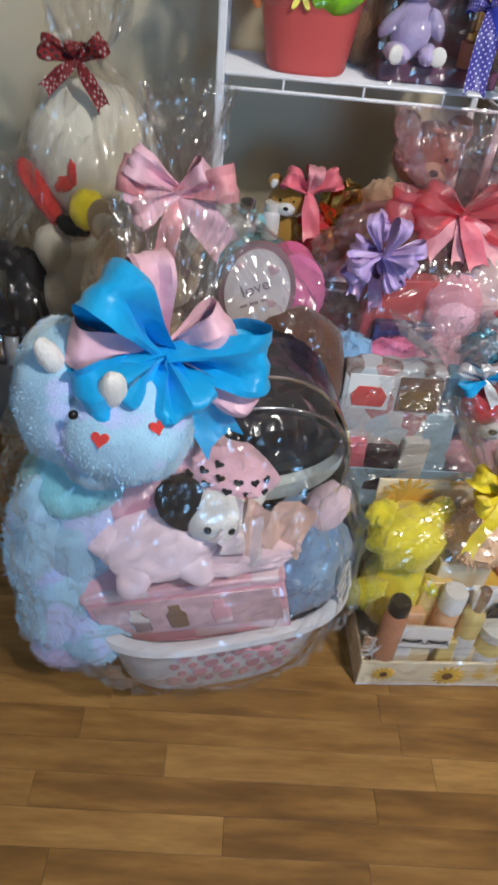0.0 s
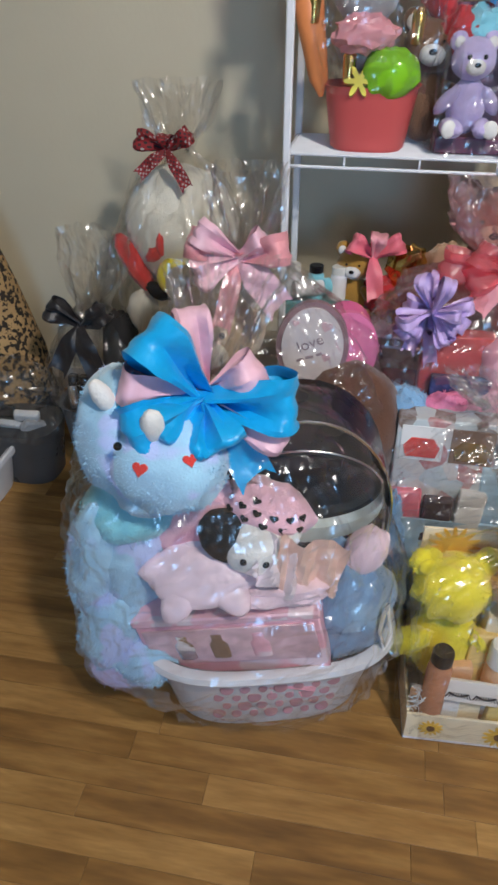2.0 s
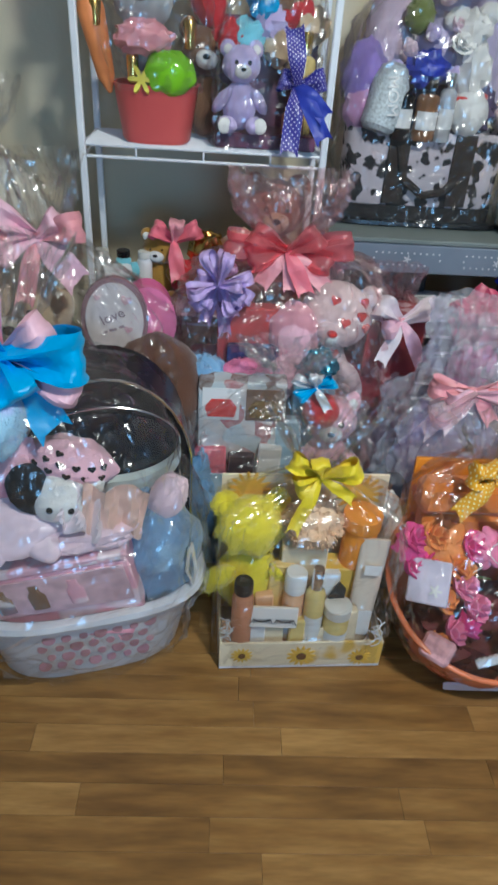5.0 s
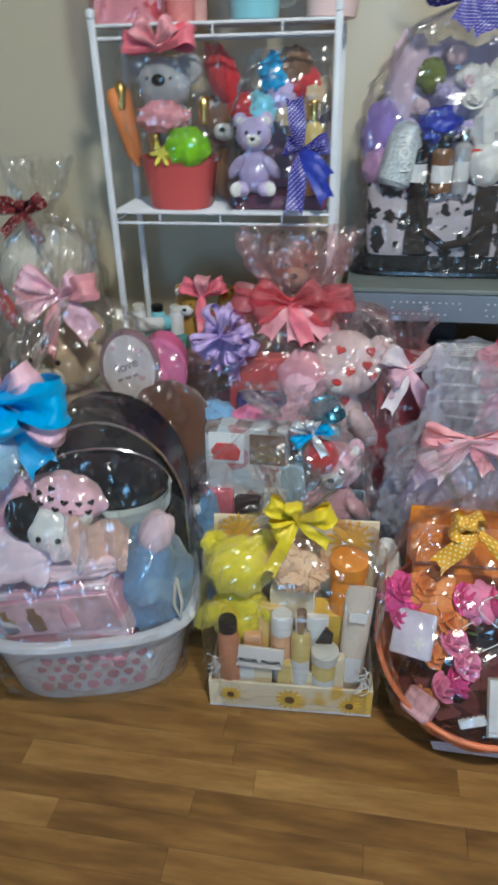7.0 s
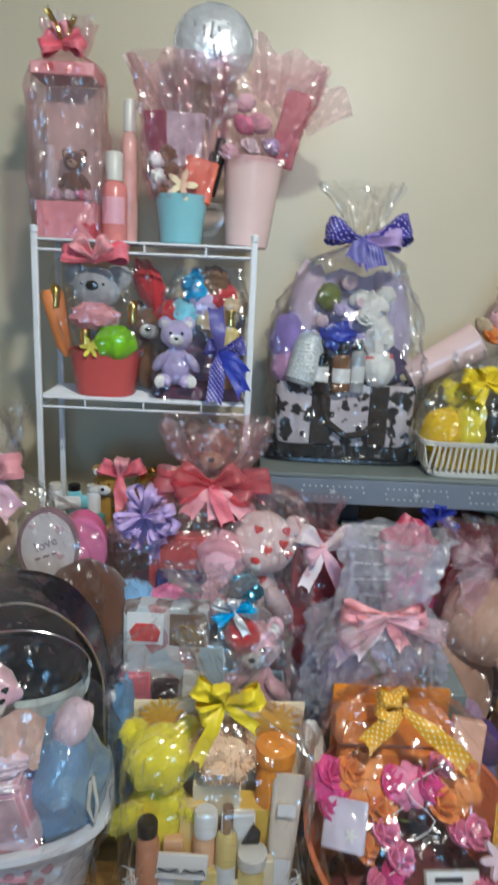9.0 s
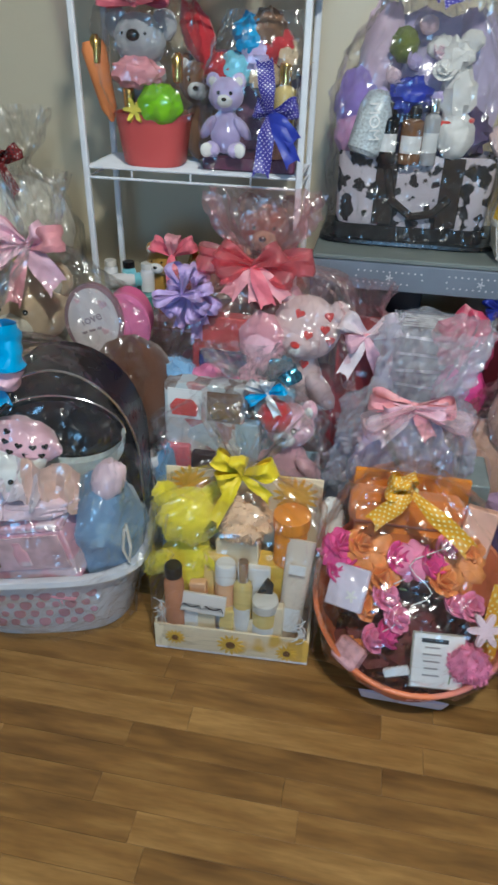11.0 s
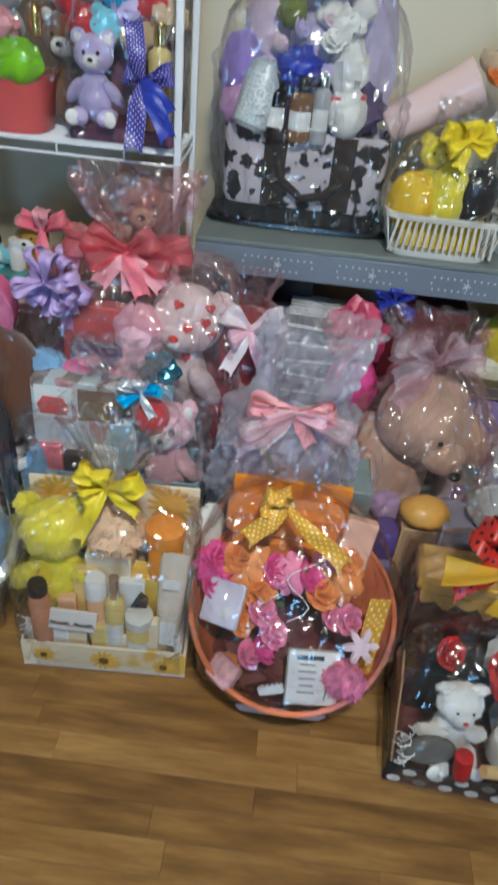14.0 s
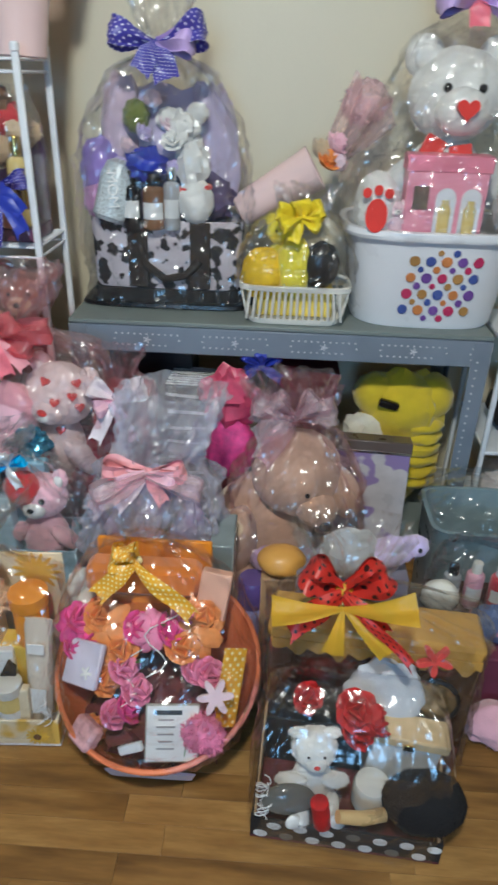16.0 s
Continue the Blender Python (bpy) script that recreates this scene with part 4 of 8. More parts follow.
part("pocket", Shape().prism([(x * 0.93, z * 0.92) for x, z in ring], 0.006, T(0, -0.059, 0.27)), mat("dark_glass_panel", (0.01, 0.013, 0.02), 0.1, vary=0.3, bump=0.4, bscale=9, depth=0.02), bag)

# ---- yellow sunflower tray ----
BM = T(0.166, -0.552, 0.002, 0, 0, 3)
Bt = thing("gift_tray", BM, "sunflower print gift tray in clear film with a yellow bow", "gift basket")
tray(Bt, 0.33, 0.165, 0.068, SUNFLOWER, SHRED, back=0.365)
for x, z, r in ((0.0, 0.036, 0.030), (-0.12, 0.04, 0.022), (0.12, 0.030, 0.024)):
    f = part("printed_sunflower", Shape().prism(petals(r, 13, 0.22, 78), 0.0016, T(x, -0.0835, z)), mat("sunflower_petal", (0.82, 0.50, 0.06), 0.5, vary=0.2), Bt)
    part("flower_centre", Shape().prism(oval(r * 0.33, r * 0.33), 0.0016, T(x, -0.0848, z)), mat("sunflower_seed", (0.16, 0.07, 0.02), 0.7), f)
for x, z, r in ((-0.13, 0.345, 0.045), (0.13, 0.335, 0.05)):
    part("printed_sunflower", Shape().prism(petals(r, 15, 0.25, 90), 0.0016, T(x * 0.85, 0.0755, z - 0.01)), mat("sunflower_petal", (0.84, 0.46, 0.05), 0.5, vary=0.25), Bt)
wrap(Bt, levels_in(BM, [(0.003, 0.166, -0.552, 0.172, 0.09), (0.10, 0.166, -0.552, 0.173, 0.095), (0.27, 0.166, -0.552, 0.172, 0.09), (0.36, 0.166, -0.545, 0.165, 0.075), (0.395, 0.168, -0.53, 0.085, 0.045), (0.425, 0.172, -0.515, 0.024, 0.02), (0.47, 0.175, -0.50, 0.06, 0.03), (0.535, 0.18, -0.485, 0.105, 0.035)]), 0.425, CELLO_CLEAR, p=5.0, crease=0.007, seed=8)
bow(Bt, local(BM, (0.172, -0.545, 0.425)), 0.070, [(150, 0.9, 0.5, SATIN_YELLOW), (200, 0.8, 0.55, SATIN_YELLOW), (25, 1.05, 0.5, SATIN_YELLOW), (100, 0.6, 0.45, SATIN_YELLOW), (60, 0.6, 0.4, CELLO)], [(240, 1.5, 0.36, SATIN_YELLOW), (-25, 1.0, 0.30, SATIN_YELLOW)], SATIN_YELLOW, label="yellow satin bow")
soft_toy("soft_toy", T(0.058, -0.535, 0.068, -4, 0, 8), 0.285, FUR_YELLOW, FUR_YELLOW, EYE, "bright yellow plush soft toy", legs=False, fuzz=1.2, lump=0.16, hair=0.007, muzzle=False, eye=0.001)
bottle(T(0.046, -0.618, 0.012), 0.021, 0.215, AMBER, BLACKISH, "amber bottle with a round black cap", neck=0.7, cap_h=0.13)
bottle(T(0.188, -0.600, 0.012), 0.020, 0.235, HONEY, CHROME, "clear spray bottle of pale yellow oil", paper=PAPER)
bottle(T(0.236, -0.602, 0.030), 0.026, 0.125, HONEY, CREAM_PL, "squat glass jar of cream", neck=0.85, cap_h=0.2, paper=PAPER)
bottle(T(0.148, -0.585, 0.012), 0.022, 0.21, PEACH, PAPER, "peach bottle with a white label", paper=PAPER, neck=0.8)
s = Shape()
s.rings([[(a * math.cos(t), b * math.sin(t), z) for t in (2 * math.pi * i / 20 for i in range(20))] for a, b, z in ((0.019, 0.019, 0.0), (0.020, 0.020, 0.03), (0.024, 0.021, 0.034), (0.027, 0.014, 0.16), (0.029, 0.003, 0.275))])
tu = thing("lotion_tube", T(0.284, -0.585, 0.012, -6, 3, 0), "pale cream lotion tube with a white cap", "tube", shape=s, mats=mat("cream_lotion", (0.86, 0.74, 0.60), 0.25, vary=0.06))
part("paper_label", Shape().box((0.034, 0.002, 0.022), T(0, -0.0205, 0.215, -6), bev=0.0005), PAPER, tu)
part("paper_label", Shape().box((0.036, 0.002, 0.06), T(0, -0.0215, 0.085, -3), bev=0.0005), PAPER, tu)
lb = thing("lash_box", T(0.105, -0.633, 0.085, -14, 4, 3), "small clear-fronted box of false eyelashes", "box")
part("card", Shape().box((0.096, 0.008, 0.046), T(0, 0, 0.05), bev=0.002), mat("pale_beige_card", (0.84, 0.78, 0.72), 0.3, vary=0.06), lb)
for sx in (-1, 1):
    e = Shape()
    for k in range(9):
        x = -0.016 + 0.004 * k
        e.tube([(x, -0.006, 0.044), (x * 1.35, -0.0062, 0.037 - 0.003 * abs(k - 4) * 0.3)], 0.0009, n=5)
    e.tube([(-0.017 + 0.0034 * k, -0.0062, 0.0435 - 0.006 * math.sin(math.pi * k / 10)) for k in range(11)], 0.0014, n=6)
    part("lashes", e, INK, lb).location = Vector((sx * 0.023, 0, 0.004)) * S
for x, z, w, ma in ((0.045, 0.0, 0.05, PAPER), (0.012, 0.01, 0.03, PEACH), (0.10, 0.0, 0.04, SUNFLOWER), (0.185, 0.0, 0.05, SUNFLOWER)):
    carton("gift_card", T(x + 0.012, -0.620 + 0.002 * z, 0.020, -8, 0, 4), (w, 0.006, 0.075 + z), ma, "small printed card standing in the tray", "card")
thing("black_card", T(0.222, -0.590, 0.120, -6, 14, 4), "small pointed black card among the bottles", "card", shape=Shape().prism([(-0.022, 0.0), (0.022, 0.0), (0.014, 0.062), (-0.004, 0.075)], 0.006), mats=BLACKISH)
s = Shape().ball((0, 0, 0), (0.06, 0.045, 0.05), lump=0.3, seed=3, n=30, fuzz=900, hair=0.012)
thing("bath_puff", T(0.175, -0.535, 0.305), "peach net bath puff", "bath puff", shape=s, mats=mat("peach_net", (0.84, 0.56, 0.34), 0.6, vary=0.2, bump=0.8))
bottle(T(0.272, -0.525, 0.20), 0.034, 0.125, ORANGE_CARD, ORANGE_CARD, "orange tub of bath salts", neck=0.9, cap_h=0.25)
carton("gift_box", T(0.255, -0.53, 0.012), (0.10, 0.05, 0.19), mat("yellow_card", (0.85, 0.55, 0.08), 0.5), "tall orange-yellow carton in the tray")
carton("gift_box", T(0.165, -0.53, 0.012), (0.09, 0.05, 0.24), SUNFLOWER, "cream carton standing in the tray")

for i in range(12):
    side = 0 if i < 7 else 1
    thing("paper_curl", T((0.012 if side == 0 else 0.305) + 0.006 * (i % 3), -0.628 - 0.002 * (i % 2), 0.055 + 0.013 * (i % 4)), "loose curl of white shredded paper", "paper shred", "paper curls in the sunflower tray", shape=Shape().tube([(0.009 * math.cos(t * 0.9 + i), 0.006 * math.sin(t * 0.9 + i), 0.006 * t) for t in range(9)], 0.0011, n=5), mats=PAPER)

for i, (x, y, w, h, ma) in enumerate(((0.095, -0.598, 0.036, 0.15, PEACH), (0.215, -0.575, 0.05, 0.19, PAPER), (0.118, -0.575, 0.05, 0.205, mat("honey_card", (0.86, 0.62, 0.22), 0.4, vary=0.15)), (0.075, -0.615, 0.045, 0.098, PAPER), (0.262, -0.612, 0.03, 0.13, SUNFLOWER), (0.155, -0.616, 0.03, 0.105, HONEY))):
    carton("bath_carton", T(x, y, 0.012, -5, 2 * (i % 3 - 1), 4), (w, 0.022, h), ma, ("slim peach carton in the tray", "white lotion carton in the tray", "honey yellow carton in the tray", "small white soap carton", "cream printed carton in the tray", "amber soap carton in the tray")[i])

# ---- coral tub of soap flowers ----
CM = T(0.532, -0.565, 0.001)
C = thing("gift_basket", CM, "round coral plastic tub of soap flowers with a gold ribbon", "gift basket")


def tub_rim(a):
    return 0.195 - 0.085 * (-math.sin(a)) * (1 if math.sin(a) < 0 else 0.9)


s = Shape()
N = 56
for shell, order in ((0.0, 1), (0.006, -1)):
    rows = []
    for k in range(9):
        u = k / 8
        row = []
        for i in range(N):
            a = 2 * math.pi * i / N
            rad = (0.115 + 0.078 * u ** 0.8) - shell
            row.append((rad * 1.02 * math.cos(a), rad * 0.93 * math.sin(a), max(0.004 if shell else 0.0, tub_rim(a) * u + (0.008 if shell else 0) * (1 - u))))
        rows.append(row)
    s.rings(rows[::order] if order < 0 else rows, cap0=order > 0, cap1=order < 0)
part("tub", s, CORAL_PL, C, "translucent coral plastic tub")
part("rim", Shape().tube([(0.194 * 1.02 * math.cos(a), 0.194 * 0.93 * math.sin(a), tub_rim(a)) for a in (2 * math.pi * i / N for i in range(N))], 0.0055, closed=True), CORAL_PL, C, "rolled coral rim")
filler(C, (0, 0.0, 0.075), (0.145, 0.13, 0.05), MAROON, 4)
wrap(C, levels_in(CM, [(0.003, 0.532, -0.565, 0.125, 0.11), (0.12, 0.532, -0.57, 0.185, 0.17), (0.24, 0.532, -0.555, 0.205, 0.17), (0.33, 0.52, -0.52, 0.17, 0.13), (0.40, 0.50, -0.49, 0.11, 0.06), (0.44, 0.50, -0.48, 0.035, 0.03), (0.50, 0.50, -0.46, 0.07, 0.04)]), 0.44, CELLO_CLEAR, crease=0.008, seed=5, p=2.3)
bow(C, local(CM, (0.495, -0.535, 0.425)), 0.080, [(168, 0.62, 0.6, GOLD_DOT), (125, 0.5, 0.55, GOLD_DOT)], [(216, 1.15, 0.46, GOLD_DOT), (-30, 1.75, 0.42, GOLD_DOT)], GOLD_DOT, label="gold dotted ribbon bow")
# Pale lilac panel that paints in the reflection on the tub's front base.
part("base_reflection", Shape().tub([(0.080, 0.003, 0.0), (0.088, 0.003, 0.03)], T(0, -0.121, 0.012, 18), p=4, cap1=True), mat("lilac_white_reflection", (0.74, 0.66, 0.72), 0.4, vary=0.12), C)
for k, (x, z, w) in enumerate(((0.475, 0.165, 0.20), (0.505, 0.235, 0.215), (0.495, 0.305, 0.225))):
    thing("folded_towel", T(x, -0.478, z + 0.035, -6, 3 * (k - 1), 2 * k), "folded bright orange bath towel", "towel", "orange towels in the tub", shape=Shape().box((w, 0.06, 0.07), bev=0.024), mats=TOWEL)
carton("orange_board", T(0.505, -0.44, 0.15, -6, 0), (0.235, 0.012, 0.235), ORANGE_CARD, "flat orange backing card in the tub", "card")
rg = random.Random(3)
for i, (x, y, z, r, ma) in enumerate(((0.45, -0.53, 0.29, 0.034, HOTPINK), (0.40, -0.56, 0.255, 0.034, MAGENTA), (0.46, -0.57, 0.25, 0.036, ORANGE_FL), (0.52, -0.58, 0.25, 0.036, HOTPINK), (0.575, -0.57, 0.26, 0.036, ORANGE_FL), (0.55, -0.61, 0.205, 0.034, HOTPINK), (0.49, -0.62, 0.19, 0.034, HOTPINK),
                                    (0.43, -0.61, 0.205, 0.032, ORANGE_FL), (0.60, -0.60, 0.225, 0.03, HOTPINK), (0.63, -0.56, 0.27, 0.03, ORANGE_FL), (0.45, -0.65, 0.155, 0.03, HOTPINK), (0.37, -0.545, 0.29, 0.032, MAGENTA), (0.575, -0.53, 0.305, 0.032, HOTPINK), (0.515, -0.525, 0.30, 0.03, ORANGE_FL), (0.42, -0.67, 0.14, 0.026, ORANGE_FL),
                                    (0.435, -0.575, 0.275, 0.036, ORANGE_FL), (0.485, -0.545, 0.285, 0.034, MAGENTA), (0.545, -0.555, 0.285, 0.036, MAGENTA), (0.60, -0.555, 0.275, 0.036, HOTPINK), (0.62, -0.525, 0.31, 0.032, ORANGE_FL), (0.50, -0.595, 0.225, 0.034, ORANGE_FL), (0.465, -0.60, 0.225, 0.034, HOTPINK), (0.57, -0.61, 0.215, 0.034, ORANGE_FL), (0.63, -0.60, 0.235, 0.03, HOTPINK), (0.40, -0.585, 0.245, 0.034, HOTPINK), (0.41, -0.54, 0.30, 0.032, ORANGE_FL), (0.365, -0.575, 0.25, 0.03, MAGENTA), (0.52, -0.64, 0.175, 0.03, ORANGE_FL), (0.475, -0.645, 0.165, 0.032, MAGENTA))):
    if i in (0, 3, 5, 9, 13, 15, 18, 20, 22, 24, 27):
        continue
    rose(T(x, y, z - 0.02, 44 + rg.uniform(-15, 15), rg.uniform(-20, 20), rg.uniform(0, 90)), r * 1.14, ma, "%s soap rose in the tub" % {"magenta_petals": "deep magenta", "pink_petals": "bright pink", "orange_petals": "orange"}[ma.name.split(".")[0]])
for i, (x, y, z) in enumerate(((0.505, -0.60, 0.235), (0.53, -0.55, 0.28), (0.39, -0.60, 0.2))):
    thing("leaf_sprig", T(x, y, z, 50, 20 * i, 30 * i), "small dark green artificial leaf sprig", "leaf", shape=Shape().ball((0, 0, 0), (0.008, 0.002, 0.035), lump=0.1, n=12), mats=GREEN_LEAF)
for x, y, z, r, ma, lab in ((0.432, -0.555, 0.270, 0.056, ORANGE_FL, "large loose orange fabric flower"), (0.602, -0.550, 0.275, 0.058, ORANGE_FL, "large loose orange fabric flower"), (0.378, -0.555, 0.272, 0.044, MAGENTA, "round magenta fabric flower"), (0.520, -0.560, 0.275, 0.040, HOTPINK, "loose pink fabric flower")):
    b = Shape()
    for q in range(9):
        a = 2 * math.pi * q / 9 + r * 40
        b.ball((0.55 * r * math.cos(a), 0.55 * r * math.sin(a), 0.12 * r * (q % 2)), (0.50 * r, 0.34 * r, 0.10 * r), 0, (0, 14, math.degrees(a)), lump=0.35, seed=q, n=14)
    b.ball((0, 0, 0.1 * r), (0.3 * r, 0.3 * r, 0.18 * r), 0, lump=0.4, seed=3, n=14)
    thing("fabric_flower", T(x, y, z, 50, 0, 6), lab, "flower", shape=b, mats=ma)
for x, z, dx in ((0.520, 0.225, 0.030), (0.470, 0.165, 0.024)):
    thing("string", T(x, -0.655 + 0.4 * (z - 0.165), z), "loose curl of white string among the flowers", "string", shape=Shape().tube([(dx * math.sin(0.9 * q) + 0.004 * q, 0.010 * q, 0.011 * q) for q in range(9)], 0.0013, n=5), mats=PAPER)
carton("soap_carton", T(0.628, -0.520, 0.270, -20, 6, -6), (0.060, 0.03, 0.105), mat("peach_print", (0.86, 0.50, 0.36), 0.35, vary=0.12), "pale peach soap carton beside the towels")
cd = thing("message_card", T(0.580, -0.722, 0.115, -32, 2, 6), "white printed message card with a flower drawing", "card")
part("card", Shape().box((0.094, 0.003, 0.100), T(0, 0, 0.05), bev=0.001), PAPER, cd)
part("border", Shape().box((0.100, 0.002, 0.106), T(0, 0.003, 0.05), bev=0.001), mat("taupe_border", (0.34, 0.30, 0.24), 0.5), cd)
for k in range(6):
    part("print_bar", Shape().box(((0.05, 0.028, 0.034, 0.03, 0.026, 0.032)[k], 0.001, 0.008 if k == 0 else 0.003), T(-0.012 if k else -0.008, -0.0022, 0.088 - 0.013 * k), bev=0.0002), INK if k == 0 else mat("grey_ink", (0.35, 0.33, 0.33), 0.6), cd)
part("printed_flower", Shape().prism(petals(0.011, 5, 0.4, 40), 0.001, T(0.024, -0.0022, 0.062)), HOTPINK, cd)
part("printed_stem", Shape().box((0.002, 0.001, 0.04), T(0.026, -0.0022, 0.03, 0, 8), bev=0.0002), GREEN_LEAF, cd)
pk = thing("soap_packet", T(0.392, -0.638, 0.195, -40, -8, -22), "pale lilac soap packet with a white flower", "packet")
part("body", Shape().box((0.078, 0.014, 0.085), T(0, 0, 0.045), bev=0.005), mat("pale_lilac_film", (0.74, 0.68, 0.80), 0.15, vary=0.12), pk)
part("flower", Shape().prism(petals(0.013, 5, 0.35, 40), 0.002, T(0.014, -0.008, 0.03)), PAPER, pk)
thing("soap_bar", T(0.505, -0.715, 0.135, -30, -25, 0), "small wrapped soap bar with a black and white band", "soap", shape=Shape().box((0.048, 0.012, 0.018), bev=0.004), mats=dotted("zebra_band", (0.85, 0.85, 0.85), (0.05, 0.05, 0.05), 90, 0.3))
thing("soap_packet", T(0.415, -0.69, 0.135, -45, 0, -40), "clear packet of pink soap pieces", "packet", shape=Shape().box((0.06, 0.03, 0.05), bev=0.012), mats=mat("pink_soap_film", (0.82, 0.42, 0.44), 0.12, vary=0.35, scale=60))
thing("fabric_flower", T(0.655, -0.665, 0.225, -35, 0, 12), "pale pink felt flower", "flower", shape=Shape().prism(petals(0.034, 6, 0.30, 60), 0.010), mats=FUR_PALE)
thing("bath_puff", T(0.635, -0.69, 0.155), "bright pink net bath puff", "bath puff", shape=Shape().ball((0, 0, 0), (0.038, 0.03, 0.04), lump=0.35, seed=7, fuzz=700, hair=0.010), mats=HOTPINK)
rows = [[(0.022 * u, 0.004 * math.sin(6 * u), 0.075 * v + 0.004 * math.sin(8 * v)) for u in (-1, -0.5, 0, 0.5, 1)] for v in [j / 8 - 1 for j in range(17)]]
thing("ribbon_strip", T(0.678, -0.625, 0.205, -20, 14, 18), "strip of gold dotted ribbon", "ribbon", shape=Shape().rings(rows, closed=False, uv=True), mats=GOLD_DOT)

# ---- polka dot tray ----
DM = T(0.905, -0.712, 0.002, 0, 0, -4.6)
D = thing("gift_tray", DM, "black polka dot gift tray wrapped in clear film", "gift basket")
tray(D, 0.338, 0.165, 0.05, BLACKCLOTH, MAROON, back=0.12)
dark_dot, white_dot = mat("grey_dot", (0.16, 0.15, 0.13), 0.5), PAPER
for j in range(2):
    for i in range(7):
        part("dot", Shape().prism(oval(0.0125, 0.0092, 20), 0.0012, T(-0.150 + 0.047 * i + 0.0235 * j, -0.0829, 0.015 + 0.026 * j)), white_dot if (i + 2 * j) % 4 != 1 else dark_dot, D)
for sx in (-1, 1):
    part("side_flap", Shape().prism([(-0.08, 0), (0.08, 0), (0.08, 0.12), (0.03, 0.10)][::-1], 0.004, T(sx * 0.162, 0, 0.05, 0, 0, 90)), mat("kraft_card", (0.42, 0.26, 0.13), 0.6), D)
wrap(D, levels_in(DM, [(0.003, 0.905, -0.712, 0.176, 0.09), (0.06, 0.905, -0.712, 0.177, 0.092), (0.20, 0.905, -0.70, 0.172, 0.085), (0.27, 0.905, -0.685, 0.15, 0.06), (0.30, 0.905, -0.675, 0.12, 0.02)]), None, CELLO_CLEAR, p=5.0, crease=0.006, seed=11, n=64, k=26)
s = bear_shape(0.168, lump=0.10, fuzz=1.1, hair=0.005, seed=4, ears=(0.11, 0.05, 0.055), arms=60)
thing("soft_toy", T(0.838, -0.735, 0.055, -8, 0, 4), "white curly lamb soft toy with red pads", "soft toy", shape=s, mats=[FUR_WHITE, FUR_WHITE, EYE, FELT_RED])
for i, (x, y, z) in enumerate(((0.905, -0.69, 0.245), (0.90, -0.70, 0.205), (0.925, -0.70, 0.215))):
    rose(T(x, y, z, 40, 10 * i, 50 * i), 0.044, RED_PETAL, "large red plush rose", "fabric_rose")
hb = thing("hair_brush", T(1.01, -0.765, 0.085, 0, 4, 0), "round brush with black bristles and a gold handle", "brush")
part("head", Shape().ball((0.02, 0, 0.03), (0.074, 0.050, 0.060), lump=0.06, seed=3, n=30, fuzz=2500, hair=0.005), FUR_BLACK, hb, "dense black bristles")
part("handle", Shape().tube([(-0.05, -0.02, 0.012), (-0.09, -0.035, 0.018), (-0.135, -0.045, 0.030)], [0.012, 0.0125, 0.011], n=14), mat("gold_lacquer", (0.72, 0.50, 0.24), 0.3, 0.25, vary=0.15), hb, "gold handle")
thing("hand_mirror", T(0.795, -0.772, 0.105, -15, 0, 6), "dark oval hair brush lying on its side", "brush", shape=Shape().ball((0, 0, 0), (0.048, 0.018, 0.030), n=26), mats=mat("smoky_plastic", (0.14, 0.14, 0.13), 0.15, vary=0.2))
thing("red_clip", T(0.852, -0.790, 0.100, 0, -9, 0), "red and white striped cuff", "cuff", shape=Shape().lathe([(0.014, -0.032), (0.016, -0.030), (0.016, 0.030), (0.014, 0.032)], n=18), mats=RED_PETAL)
wb = carton("wooden_box", T(0.995, -0.675, 0.055, 0, 6, -4), (0.125, 0.05, 0.115), mat("white_wash_wood", (0.72, 0.72, 0.72), 0.5), "white box with a pale wooden lid")
part("wooden_lid", Shape().box((0.145, 0.06, 0.022), T(0, 0, 0.127), bev=0.003), WOODBOX, wb, "pale wooden lid")
part("clasp", Shape().box((0.02, 0.004, 0.014), T(0.0, -0.032, 0.122), bev=0.002), GOLD, wb)
thing("soap_jar", T(0.945, -0.735, 0.055), "white cream jar with a gold seal", "jar", shape=Shape().lathe([(0.03, 0), (0.034, 0.01), (0.034, 0.05), (0.03, 0.06), (0.012, 0.066)], n=26), mats=CREAM_PL)
for i in range(10):
    thing("paper_curl", T(0.748 + 0.004 * (i % 3), -0.785 + 0.012 * (i // 3), 0.062 + 0.016 * (i % 4)), "loose curl of white shredded paper", "paper shred", "paper curls in the dotted tray", shape=Shape().tube([(0.011 * math.cos(t * 0.9 + i), 0.007 * math.sin(t * 0.9 + i), 0.004 * t) for t in range(9)], 0.0012, n=5), mats=PAPER)

# ---- honey box behind it ----
EM = T(0.945, -0.545, 0.002, 0, 0, -5)
Eb = thing("gift_box", EM, "dark gift box with a dripping gold lid and gold bow", "gift basket")
part("body", Shape().box((0.385, 0.095, 0.30), T(0, -0.012, 0.15), bev=0.004), mat("dark_brown_card", (0.06, 0.028, 0.016), 0.25, vary=0.4, scale=8, second=(0.20, 0.06, 0.05), thr=(7, 0.56)), Eb)
GOLDCARD = mat("caramel_gold_card", (0.56, 0.31, 0.07), 0.22, vary=0.15, coat=0.4)
part("lid", Shape().box((0.393, 0.103, 0.036), T(0, -0.012, 0.319), bev=0.012), GOLDCARD, Eb, "caramel gold lid")
drip = [(-0.19, 0.03)]
